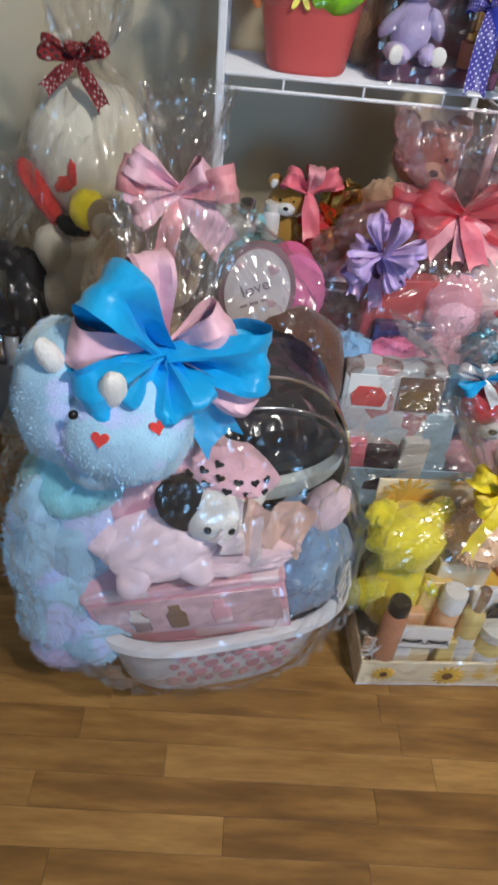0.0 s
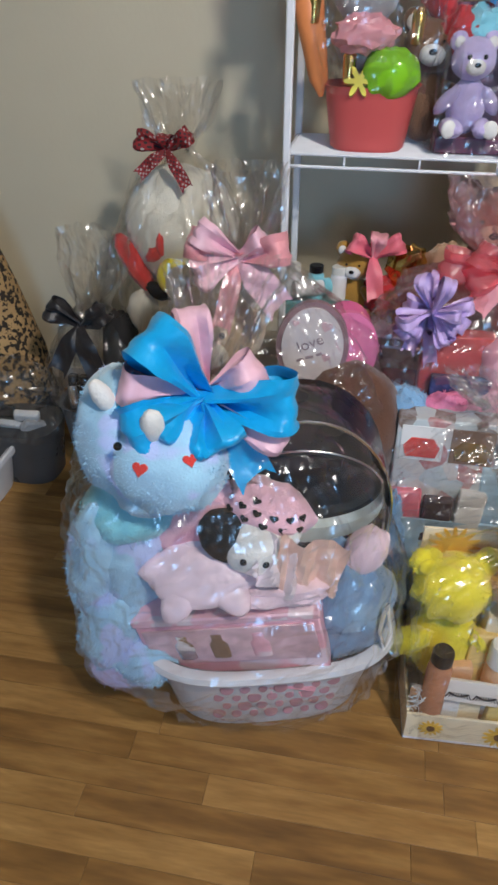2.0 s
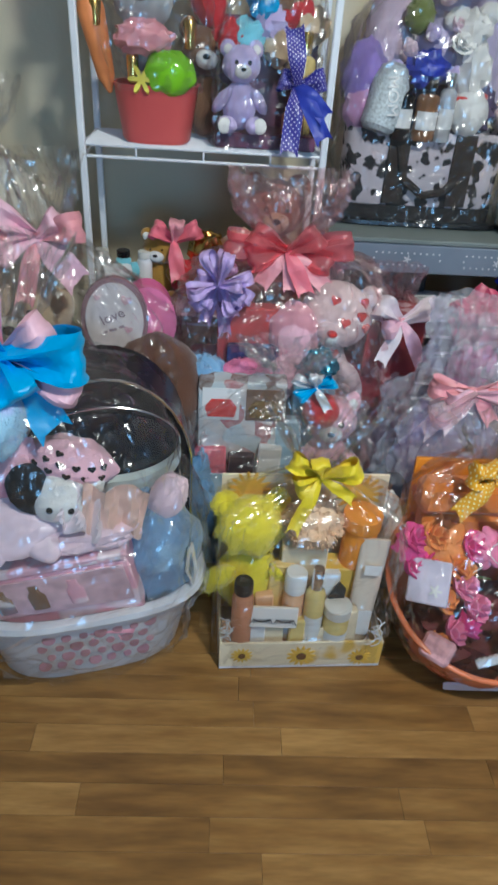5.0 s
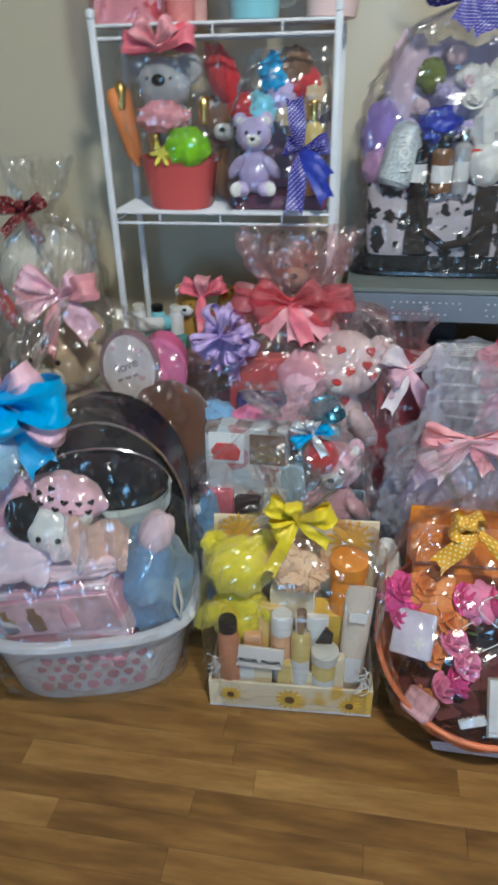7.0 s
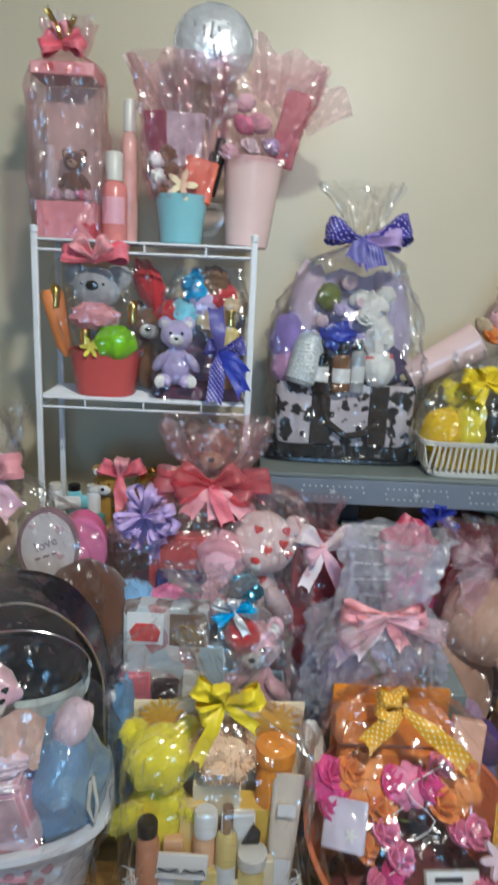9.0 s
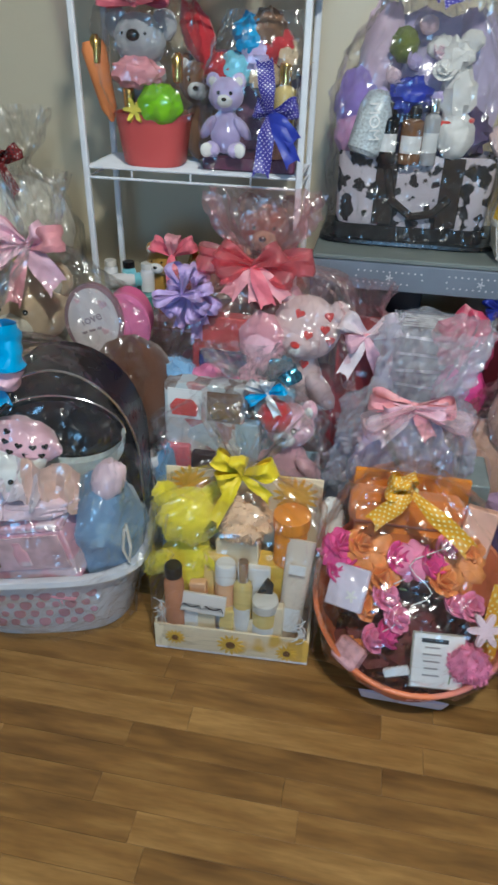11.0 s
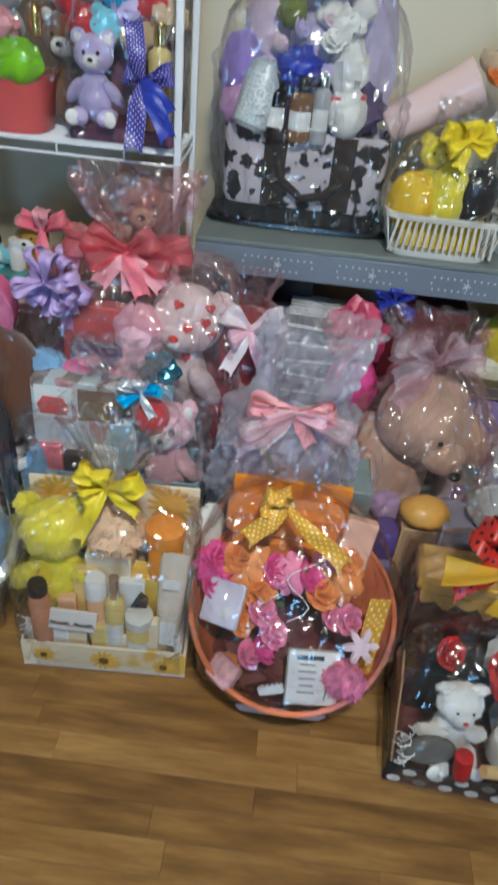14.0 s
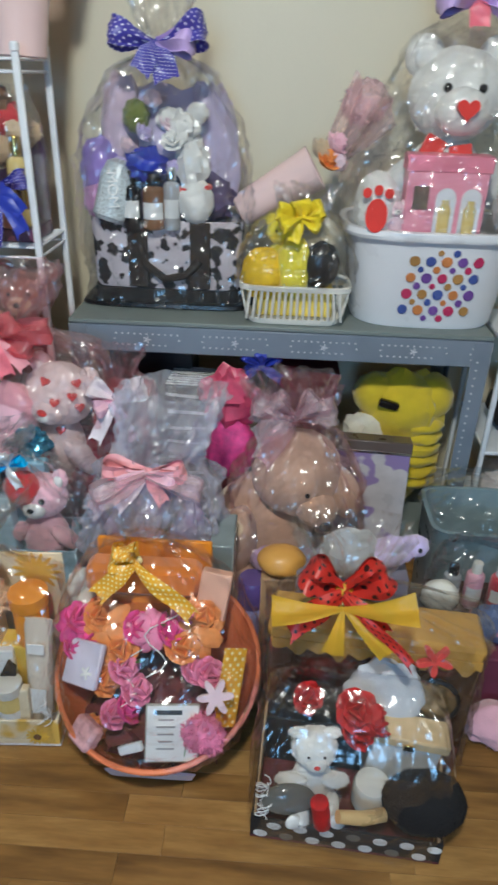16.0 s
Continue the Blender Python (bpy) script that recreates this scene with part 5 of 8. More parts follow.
for i in range(11):
    x = -0.19 + 0.038 * i
    d = (0.012, 0.03, 0.016, 0.04, 0.02, 0.035, 0.014, 0.028, 0.018, 0.034, 0.01)[i]
    drip += [(x + 0.004, -d * 0.6), (x + 0.010, -d), (x + 0.018, -d), (x + 0.024, -d * 0.6), (x + 0.03, 0.0)]
drip += [(0.225, 0.03)]
part("drip", Shape().prism([(min(x, 0.192), z * 0.6) for x, z in drip], 0.004, T(0, -0.0625, 0.290)), GOLDCARD, Eb, "gold drips down the front")
wrap(Eb, levels_in(EM, [(0.003, 0.945, -0.545, 0.205, 0.072), (0.18, 0.945, -0.545, 0.206, 0.075), (0.345, 0.945, -0.545, 0.206, 0.073), (0.385, 0.92, -0.55, 0.13, 0.05), (0.425, 0.885, -0.565, 0.03, 0.025), (0.48, 0.885, -0.55, 0.07, 0.04), (0.53, 0.885, -0.53, 0.10, 0.045)]), 0.425, CELLO, p=5, crease=0.008, seed=13)
GK = local(EM, (0.870, -0.612, 0.452))
gold = bow(Eb, GK, 0.115, [(150, 0.68, 0.50, RED_DOT), (38, 0.80, 0.50, RED_DOT)], [(212, 1.0, 0.40, RED_DOT), (-34, 0.80, 0.36, RED_DOT), (-32, 1.35, 0.15, RED_DOT)], ORGANZA_GOLD, label="gold organza and red dotted bow")
for ang, ln, wd, up in ((182, 0.118, 0.060, 0.006), (17, 0.122, 0.062, 0.006), (-96, 0.092, 0.040, 0.004), (-40, 0.110, 0.042, 0.003)):
    part("wing", ribbon_wing((math.cos(radians(ang)), -0.15, math.sin(radians(ang))), (0, -1, 0.25), ln, wd, Matrix.Translation(GK + Vector((0, -0.040 - up, -0.004)))), ORGANZA_GOLD, gold)
thing("white_plush_cloth", T(0.965, -0.635, 0.215, -12, 4, 0), "folded pale grey cloth behind the rose", "cloth", shape=Shape().ball((0, 0, 0), (0.075, 0.02, 0.085), lump=0.2, seed=3, n=28), mats=mat("pale_grey_cloth", (0.60, 0.62, 0.66), 0.8, vary=0.12, bump=0.5))
mi = thing("round_mirror", T(1.058, -0.632, 0.215, 78, 0, -8), "round pocket mirror with a dark rim", "mirror")
part("rim", Shape().tube([(0.042 * math.cos(a), 0.042 * math.sin(a), 0) for a in (2 * math.pi * i / 32 for i in range(32))], 0.005, closed=True), BLACKISH, mi)
part("glass", Shape().lathe([(0.04, -0.002), (0.04, 0.002)], n=32), mat("amber_mirror", (0.35, 0.28, 0.16), 0.08, 0.9, vary=0.2), mi)
thing("red_flower", T(1.045, -0.625, 0.31, -10, 20), "red fabric flower pinned to the wrapping", "flower", shape=Shape().prism(petals(0.034, 5, 0.4, 50), 0.012), mats=FELT_RED)
rose(T(0.82, -0.63, 0.20, 50, 0, 30), 0.036, RED_PETAL, "deep red plush rose", "fabric_rose")

# ---- things on the wire rack ----
RT, RM, RL = 1.2345, 0.8645, 0.4925
# tall clear pink box on top
PRINT_PINK = mat("pink_lip_print", (0.86, 0.42, 0.44), 0.35, vary=0.06, second=(0.66, 0.08, 0.10), thr=(16, 0.60))
PM = T(-0.262, 0.095, RT, 0, 0, 0)
pb = thing("gift_box", PM, "tall clear gift box with a pink printed base and red bow", "gift box")
part("base", Shape().box((0.138, 0.10, 0.085), T(0, 0, 0.0425), bev=0.003), PRINT_PINK, pb, "pink base with red lip print")
part("clear_sleeve", Shape().box((0.140, 0.102, 0.265), T(0, 0, 0.2185), bev=0.003), CLEAR_PL, pb, "clear plastic sleeve")
part("top_panel", Shape().box((0.144, 0.106, 0.028), T(0, 0, 0.365), bev=0.003), PRINT_PINK, pb)
part("back_panel", Shape().box((0.13, 0.002, 0.26), T(0, 0.047, 0.2185), bev=0.0005), mat("pale_pink_back", (0.78, 0.60, 0.52), 0.4), pb)
bow(pb, (0, -0.01, 0.415), 0.06, [(150, 0.85, 0.6, SATIN_CORAL), (30, 0.85, 0.6, SATIN_CORAL), (95, 0.8, 0.6, SATIN_ROSE), (200, 0.9, 0.55, SATIN_CORAL), (-20, 0.9, 0.55, SATIN_CORAL)], [(70, 1.3, 0.2, GOLD), (115, 1.6, 0.2, GOLD)], SATIN_CORAL, label="glossy coral bow")
wrap(pb, [(0.006, 0, 0, 0.078, 0.060), (0.12, 0, 0, 0.085, 0.064), (0.26, 0, 0, 0.083, 0.064), (0.37, 0, 0, 0.079, 0.06), (0.405, 0, 0, 0.03, 0.024), (0.44, 0, 0, 0.045, 0.03), (0.475, 0.004, 0, 0.055, 0.03)], 0.405, CELLO_PINK, crease=0.009, seed=41, n=56, k=26, p=3.2)
thing("soft_toy", T(-0.252, 0.10, RT + 0.095), "small brown soft toy inside the clear box", "soft toy", shape=bear_shape(0.11, fuzz=0.3, hair=0.003, legs=False), mats=[FUR_BROWN, FUR_TAN, EYE, EYE])
bottle(T(-0.302, 0.075, RT + 0.088), 0.014, 0.12, PAPER, WHITE_PL, "slim white bottle in the clear box", neck=0.6)
for i, x in enumerate((-0.282, -0.255, -0.228, -0.215)):
    rose(T(x, 0.055, RT + 0.092, 30, 0, 30 * i), 0.02, (FUR_PALE, SHRED, HOTPINK, FUR_PALE)[i], "small pale pink paper flower", "paper_flower")
bottle(T(-0.158, 0.105, RT), 0.030, 0.205, mat("pink_shampoo", (0.80, 0.28, 0.26), 0.25, vary=0.15), CREAM_PL, "coral pink bottle with a white cap", neck=0.55, cap_h=0.32, paper=PINK_BOX)
bottle(T(-0.130, 0.15, RT), 0.02, 0.33, mat("rose_glass", (0.74, 0.40, 0.36), 0.1, vary=0.2), CREAM_PL, "tall rose bottle with a white cap", neck=0.6)
# mug
MUGC = plastic("turquoise_glaze", (0.28, 0.60, 0.68), 0.15)
mg = thing("mug", T(0.006, 0.085, RT), "turquoise mug full of gifts under cellophane", "mug")
part("body", Shape().lathe([(0.046, 0), (0.050, 0.004), (0.054, 0.05), (0.064, 0.112), (0.060, 0.112), (0.048, 0.02)], cap1=True), MUGC, mg)
part("handle", Shape().tube([(0.058, 0, 0.095), (0.090, 0, 0.092), (0.096, 0, 0.06), (0.078, 0, 0.028), (0.051, 0, 0.026)], 0.007), CLEAR_PL, mg, "clear handle")
wrap(mg, [(0.10, 0, 0, 0.060, 0.055), (0.17, 0.0, 0.01, 0.085, 0.06), (0.26, 0.0, 0.02, 0.095, 0.05), (0.34, -0.01, 0.03, 0.10, 0.045), (0.42, -0.02, 0.035, 0.11, 0.05)], None, CELLO_PINK, crease=0.014, seed=21, n=56, k=26, p=2.2)
carton("gift_box", T(0.035, 0.08, RT + 0.10, 0, 12, 10), (0.075, 0.05, 0.095), mat("orange_red_card", (0.82, 0.16, 0.06), 0.4, vary=0.15), "orange red carton in the mug")
for i, (x, z, ma) in enumerate(((-0.035, 0.115, FUR_BROWN), (-0.045, 0.15, FUR_WHITE), (-0.02, 0.165, FUR_BROWN), (-0.05, 0.185, SHRED), (-0.025, 0.20, FUR_BROWN))):
    thing("cookie_ball", T(x, 0.06, RT + z), "wrapped chocolate ball in the mug", "sweet", "chocolates in the mug", shape=Shape().ball((0, 0, 0), (0.02, 0.018, 0.018), lump=0.3, seed=i), mats=ma)
thing("cream_bow", T(0.012, 0.035, RT + 0.130, -10), "cream paper flower on the mug", "flower", shape=Shape().prism(petals(0.038, 5, 0.35, 50), 0.01), mats=mat("cream_paper", (0.86, 0.72, 0.48), 0.6))
carton("gift_card", T(-0.052, 0.10, RT + 0.15, 0, -4, 0), (0.05, 0.008, 0.15), mat("plum_card", (0.28, 0.05, 0.10), 0.3, vary=0.2), "upright plum red chocolate box", "box")
carton("gift_card", T(0.005, 0.11, RT + 0.18, 0, 3, 0), (0.09, 0.01, 0.12), mat("grey_lilac_foil", (0.56, 0.50, 0.56), 0.3, vary=0.3, scale=40), "silver lilac sachet standing in the mug", "sachet")
bottle(T(0.067, 0.085, RT + 0.115, 0, 14), 0.019, 0.13, BLACKISH, BLACKISH, "small glossy black bottle", neck=0.5)
# tumbler
TUMB = plastic("pale_pink_tumbler", (0.84, 0.62, 0.60), 0.22)


def tumbler(m, label):
    ob = thing("tumbler", m, label, "tumbler")
    part("body", Shape().lathe([(0.046, 0), (0.052, 0.004), (0.070, 0.19), (0.072, 0.2), (0.068, 0.2), (0.05, 0.02)], cap1=True), TUMB, ob)
    part("rim", Shape().tube([(0.070 * math.cos(a), 0.070 * math.sin(a), 0.2) for a in (2 * math.pi * i / 32 for i in range(32))], 0.003, closed=True), TUMB, ob)
    return ob


tm = tumbler(T(0.163, 0.105, RT, 0, 3), "pale pink tumbler filled with wrapped flowers")
wrap(tm, [(0.19, 0, 0, 0.075, 0.07), (0.28, 0.005, 0.01, 0.095, 0.065), (0.35, 0.015, 0.02, 0.12, 0.06), (0.42, 0.02, 0.03, 0.13, 0.055)], None, CELLO_PINK, crease=0.016, seed=23, n=56, k=24, p=2.1)
for i, (x, y, z, r, ma) in enumerate(((0.115, 0.08, 0.225, 0.028, FUR_PALE), (0.16, 0.07, 0.235, 0.03, SHRED), (0.205, 0.08, 0.24, 0.03, FUR_LILAC), (0.14, 0.09, 0.285, 0.034, HOTPINK), (0.18, 0.09, 0.29, 0.034, FUR_PINK), (0.15, 0.1, 0.335, 0.03, FUR_PALE), (0.12, 0.1, 0.32, 0.026, FUR_WHITE))):
    rose(T(x, y, RT + z - 0.02, 40, 0, 40 * i), r, ma, "pastel fabric flower in the tumbler", "fabric_flower")
carton("gift_card", T(0.235, 0.115, RT + 0.19, 0, 14, 0), (0.06, 0.01, 0.17), mat("wine_card", (0.42, 0.05, 0.08), 0.35, vary=0.15), "upright wine red card box", "box")
tulle_rows = lambda w, h, a: [[(w * u * (0.45 + 0.55 * v), a * math.sin(9 * u + 4 * v) - 0.01 * v, h * v * (1 + 0.10 * math.sin(5 * u))) for u in [i / 10 - 1 for i in range(21)]] for v in [j / 8 for j in range(9)]]
thing("tulle_spray", T(0.205, 0.13, RT + 0.33, 0, 22, 0), "sheer pink tulle spray above the tumbler", "tulle", shape=Shape().rings(tulle_rows(0.10, 0.12, 0.02), closed=False), mats=TULLE)
thing("tulle_spray", T(0.28, 0.15, RT + 0.29, 0, 45, 0), "sheer pink tulle spray beside the tumbler", "tulle", shape=Shape().rings(tulle_rows(0.07, 0.12, 0.02), closed=False), mats=TULLE)
thing("tulle_spray", T(-0.03, 0.14, RT + 0.30, 0, -8, 0), "sheer pink tulle spray above the mug", "tulle", shape=Shape().rings(tulle_rows(0.10, 0.13, 0.02), closed=False), mats=TULLE)
# foil balloon
bl = thing("foil_balloon", T(0.062, 0.24, 1.718, 0, 0, 6), "silver foil balloon with dark lettering on a stick", "balloon")
FOIL = mat("silver_foil", (0.74, 0.76, 0.79), 0.34, 0.4, vary=0.15, scale=12, bump=0.5, bscale=40, depth=0.01)
BALLOON_INK = mat("balloon_ink", (0.20, 0.20, 0.22), 0.4)
part("body", Shape().ball((0, 0, 0), (0.095, 0.035, 0.088), lump=0.07, seed=3, n=36), FOIL, bl)
for k in range(5):
    part("print_bar", Shape().box((0.007, 0.002, 0.036), T(-0.045 + 0.019 * k, -0.036 + 0.004 * abs(k - 2), 0.022 - 0.008 * (k % 2), 0, 8 * (k % 3 - 1)), bev=0.0005), BALLOON_INK, bl)
for k in range(4):
    part("print_bar", Shape().box((0.006, 0.002, 0.03), T(0.0 + 0.015 * k, -0.036 + 0.003 * k, -0.022, 0, 8 * (k % 3 - 1)), bev=0.0005), BALLOON_INK, bl)
part("edge", Shape().tube([(0.096 * math.cos(a), 0, 0.089 * math.sin(a)) for a in (2 * math.pi * i / 36 for i in range(36))], 0.0035, closed=True), mat("dull_foil_edge", (0.42, 0.42, 0.44), 0.4, 0.5), bl)
part("stick", Shape().tube([(0, 0, -0.085), (-0.01, -0.05, -0.28), (-0.03, -0.12, -0.40)], 0.003), WHITE_PL, bl)

# shelf: coral pot with a grey toy
PT = T(-0.172, 0.072, RM)
pot = thing("gift_basket", PT, "coral plastic pot with a grey soft toy under cellophane", "gift basket")
CORAL_POT = plastic("coral_pot", (0.80, 0.14, 0.13), 0.35)
part("pot", Shape().tub([(0.066, 0.055, 0), (0.072, 0.060, 0.006), (0.088, 0.068, 0.108), (0.092, 0.071, 0.112), (0.086, 0.065, 0.112), (0.066, 0.05, 0.012)], p=2.8, cap1=True), CORAL_POT, pot, "coral red pot")
wrap(pot, [(0.10, 0, 0, 0.093, 0.073), (0.20, -0.005, 0, 0.118, 0.085), (0.30, -0.005, 0.0, 0.112, 0.08), (0.335, 0, 0, 0.095, 0.06)], None, CELLO, crease=0.009, seed=31, n=56, k=26)
bow(pot, (-0.01, -0.065, 0.325), 0.085, [(172, 1.0, 0.5, SATIN_CORAL), (8, 1.0, 0.5, SATIN_CORAL), (140, 0.7, 0.5, SATIN_ROSE), (40, 0.7, 0.5, SATIN_ROSE)], [], SATIN_CORAL, label="coral bow")
s = Shape().ball((0, 0, 0), (0.068, 0.06, 0.062), 0, lump=0.06, seed=3, fuzz=1800, hair=0.004, n=26)
for sx in (-1, 1):
    s.ball((0.062 * sx, 0.01, 0.035), (0.034, 0.02, 0.036), 0, fuzz=400, hair=0.005, lump=0.1)
    s.ball((0.030 * sx, -0.052, 0.016), 0.004, 2, n=10)
s.ball((0.0, -0.058, 0.012), (0.018, 0.012, 0.014), 2, n=14)
s.ball((0, 0.005, -0.085), (0.06, 0.05, 0.06), 0, lump=0.1, seed=5, fuzz=700, hair=0.004)
thing("soft_toy", T(-0.195, 0.07, 1.120) @ Matrix.Scale(0.86, 4), "grey koala-like soft toy with a black nose", "soft toy", shape=s, mats=[FUR_GREY, FUR_WHITE, EYE])
thing("pink_scarf", T(-0.19, 0.022, 1.06), "shiny pink satin scarf under the toy", "scarf", shape=Shape().ball((0, 0, 0), (0.055, 0.03, 0.032), lump=0.4, seed=5, n=24), mats=SATIN_ROSE)
s = Shape().ball((0, 0, 0), (0.052, 0.03, 0.042), 0, lump=0.15, seed=2, n=24)
thing("green_ornament", T(-0.142, 0.020, 0.998), "glossy lime green plastic ornament", "ornament", shape=s, mats=plastic("lime_gloss", (0.26, 0.62, 0.02), 0.12))
thing("yellow_flower", T(-0.195, 0.008, 0.985, -20), "small yellow plastic flower", "flower", shape=Shape().prism(petals(0.028, 6, 0.35, 60), 0.014), mats=mat("lemon", (0.82, 0.72, 0.10), 0.3))
s = Shape().lathe([(0.004, 0), (0.018, 0.03), (0.028, 0.15), (0.022, 0.165)], n=18)
thing("orange_ornament", T(-0.265, 0.045, 0.955, 0, -12), "long orange plastic carrot ornament", "ornament", shape=s, mats=mat("carrot", (0.86, 0.30, 0.10), 0.4, vary=0.15))
for x, z in ((-0.100, 1.07), (-0.285, 1.10), (-0.215, 1.005)):
    thing("gold_bauble", T(x, 0.03, z), "small shiny gold bauble", "bauble", "gold baubles in the coral pot", shape=Shape().lathe([(0.002, -0.03), (0.011, -0.026), (0.013, 0.02), (0.006, 0.03)], n=16), mats=GOLD)
# shelf: lilac bear in a box with navy ribbon
bx = thing("gift_box", T(0.062, 0.095, RM), "dark plum gift box with a clear front", "gift box")
part("tray", Shape().box((0.215, 0.13, 0.03), T(0, 0, 0.015), bev=0.003), mat("plum_box", (0.16, 0.05, 0.10), 0.35, vary=0.3), bx)
part("back_panel", Shape().box((0.215, 0.006, 0.21), T(0, 0.062, 0.135), bev=0.002), mat("plum_back", (0.22, 0.10, 0.16), 0.4, vary=0.4, scale=20), bx)
for sx in (-1, 1):
    part("side_panel", Shape().box((0.006, 0.12, 0.15), T(sx * 0.104, 0, 0.105), bev=0.002), CLEAR_PL, bx)
wrap(bx, [(0.0, 0, -0.005, 0.112, 0.075), (0.16, 0, -0.005, 0.114, 0.078), (0.25, 0.01, 0.0, 0.10, 0.07), (0.32, 0.02, 0.0, 0.07, 0.045)], None, CELLO, crease=0.010, seed=33, n=56, k=26, p=4)
bow(bx, (0.055, -0.085, 0.125), 0.075, [(15, 0.8, 0.55, NAVY_DOT), (165, 0.55, 0.5, NAVY_DOT)], [(265, 1.6, 0.5, NAVY_DOT), (-55, 1.5, 0.45, SATIN_NAVY), (-38, 1.1, 0.45, SATIN_NAVY), (98, 1.6, 0.48, NAVY_DOT)], SATIN_NAVY, label="navy blue dotted ribbon")
soft_toy("soft_toy", T(0.004, 0.055, RM + 0.031, 0, 0, 6), 0.165, FUR_LILAC, FUR_WHITE, EYE, "small lilac teddy bear", fuzz=0.9, hair=0.0035, eye=0.026)
bottle(T(0.135, 0.07, RM + 0.031), 0.024, 0.19, HONEY, GOLD, "gold capped bottle of amber perfume", paper=GOLD)
bottle(T(0.118, 0.045, RM + 0.031), 0.024, 0.055, AMBER, GOLD, "small round amber jar", neck=0.7)
for i, (x, z, ma) in enumerate(((0.02, 0.20, FUR_TEAL), (0.07, 0.235, FUR_LILAC), (0.115, 0.25, FUR_RED), (0.05, 0.27, SATIN_BLUE), (0.09, 0.285, FUR_BROWN), (-0.02, 0.195, FUR_RED), (0.145, 0.23, FUR_TAN), (0.085, 0.19, FUR_TAN))):
    thing("fabric_piece", T(x, 0.10, RM + z), "bunched %s fabric at the back of the shelf" % ("teal", "lilac", "red", "bright blue", "brown", "dark red", "tan", "light tan")[i], "fabric", shape=Shape().ball((0, 0, 0), (0.038, 0.03, 0.036), lump=0.4, seed=i + 3, fuzz=150, hair=0.006), mats=ma)
thing("red_hat", T(-0.072, 0.11, RM + 0.27), "dark red felt hat beside the koala", "hat", shape=Shape().ball((0, 0, 0), (0.035, 0.03, 0.065), 0, (0, -25, 0), lump=0.2, fuzz=400, hair=0.005), mats=FUR_RED)
soft_toy("soft_toy", T(-0.068, 0.125, RM + 0.002, 0, 0, 0), 0.225, FUR_BROWN, FUR_WHITE, EYE, "dark brown soft toy squeezed behind the pot", legs=False, fuzz=0.4, hair=0.004)

# third shelf
cb = carton("teal_box", T(-0.25, 0.075, RL), (0.15, 0.12, 0.055), mat("teal_carton", (0.10, 0.30, 0.30), 0.4, vary=0.3, scale=25), "teal carton with white printed bottles")
for i in range(3):
    bottle(T(-0.305 + 0.05 * i, 0.055, RL + 0.0555, 0, 0, 0), 0.018, 0.075, (WHITE_PL, FUR_TEAL, WHITE_PL)[i], (CREAM_PL, BLACKISH, CREAM_PL)[i], "small white toiletry bottle on the teal carton", neck=0.7)
bottle(T(-0.30, 0.02, RL + 0.085, 0, 90, 24), 0.018, 0.085, WHITE_PL, FUR_TEAL, "white bottle lying on its side", neck=0.8)
soft_toy("soft_toy", T(-0.172, 0.085, RL + 0.001, 0, 0, -8), 0.17, plush_mat("fur_honey_brown", (0.42, 0.22, 0.03)), FUR_WHITE, EYE, "small honey brown soft toy with a pink ribbon", fuzz=0.6, hair=0.004)
ob = thing("ribbon_bow", T(-0.135, 0.06, RL + 0.155), "pink satin bow on the small toy", "bow")
bow(ob, (0, 0, 0), 0.07, [(30, 1, 0.6, SATIN_CORAL), (150, 0.9, 0.6, SATIN_CORAL), (80, 0.8, 0.5, SATIN_ROSE)], [(-80, 1.2, 0.5, SATIN_CORAL)], SATIN_CORAL)
for i, (x, z, ma) in enumerate(((-0.08, 0.04, GOLD), (-0.06, 0.13, GOLD), (-0.115, 0.06, FUR_RED), (-0.02, 0.1, FUR_TAN), (0.02, 0.14, FUR_TAN))):
    thing("fabric_piece", T(x, 0.09, RL + z), "crumpled %s wrapping on the lower shelf" % ("gold foil", "gold foil", "red felt", "tan paper", "tan paper")[i], "wrapping", shape=Shape().ball((0, 0, 0), (0.042, 0.04, 0.042), lump=0.4, seed=i + 13), mats=ma)
s = bear_shape(0.30, fuzz=0.8, hair=0.005, seed=7)
thing("soft_toy", T(0.10, 0.12, RL + 0.001), "reddish brown teddy bear on the lower shelf", "soft toy", shape=s, mats=[plush_mat("fur_russet", (0.34, 0.13, 0.08)), FUR_TAN, EYE, EYE])

# ---- things on the steel unit ----
DT = DZ + 0.001
TM = T(0.448, 0.215, DT)
COW = mat("cow_print_canvas", (0.68, 0.60, 0.63), 0.7, vary=0.06, second=(0.02, 0.018, 0.02), thr=(25.0, 0.515), bump=0.4, bscale=300)
tt = thing("tote_bag", TM, "cow print tote bag packed with gifts in clear cellophane", "bag")
part("body", Shape().tub([(0.178, 0.062, 0.045), (0.184, 0.066, 0.06), (0.188, 0.066, 0.205), (0.186, 0.064, 0.212), (0.18, 0.058, 0.205), (0.176, 0.056, 0.06)], p=6, cap1=True), COW, tt, "cow print canvas body")
part("base", Shape().tub([(0.176, 0.060, 0.001), (0.186, 0.068, 0.006), (0.187, 0.069, 0.045)], p=6, cap1=True), BLACKCLOTH, tt, "black base")
for x in (-0.068, 0.085):
    part("strap", Shape().box((0.050, 0.006, 0.160), T(x, -0.0705, 0.130), bev=0.002), BROWNCLOTH, tt, "dark brown strap")
part("handle", Shape().tube([(-0.068, -0.07, 0.18), (-0.05, -0.078, 0.11), (0.0, -0.084, 0.075), (0.05, -0.082, 0.085), (0.085, -0.073, 0.12)], 0.010), BROWNCLOTH, tt, "hanging dark handle")
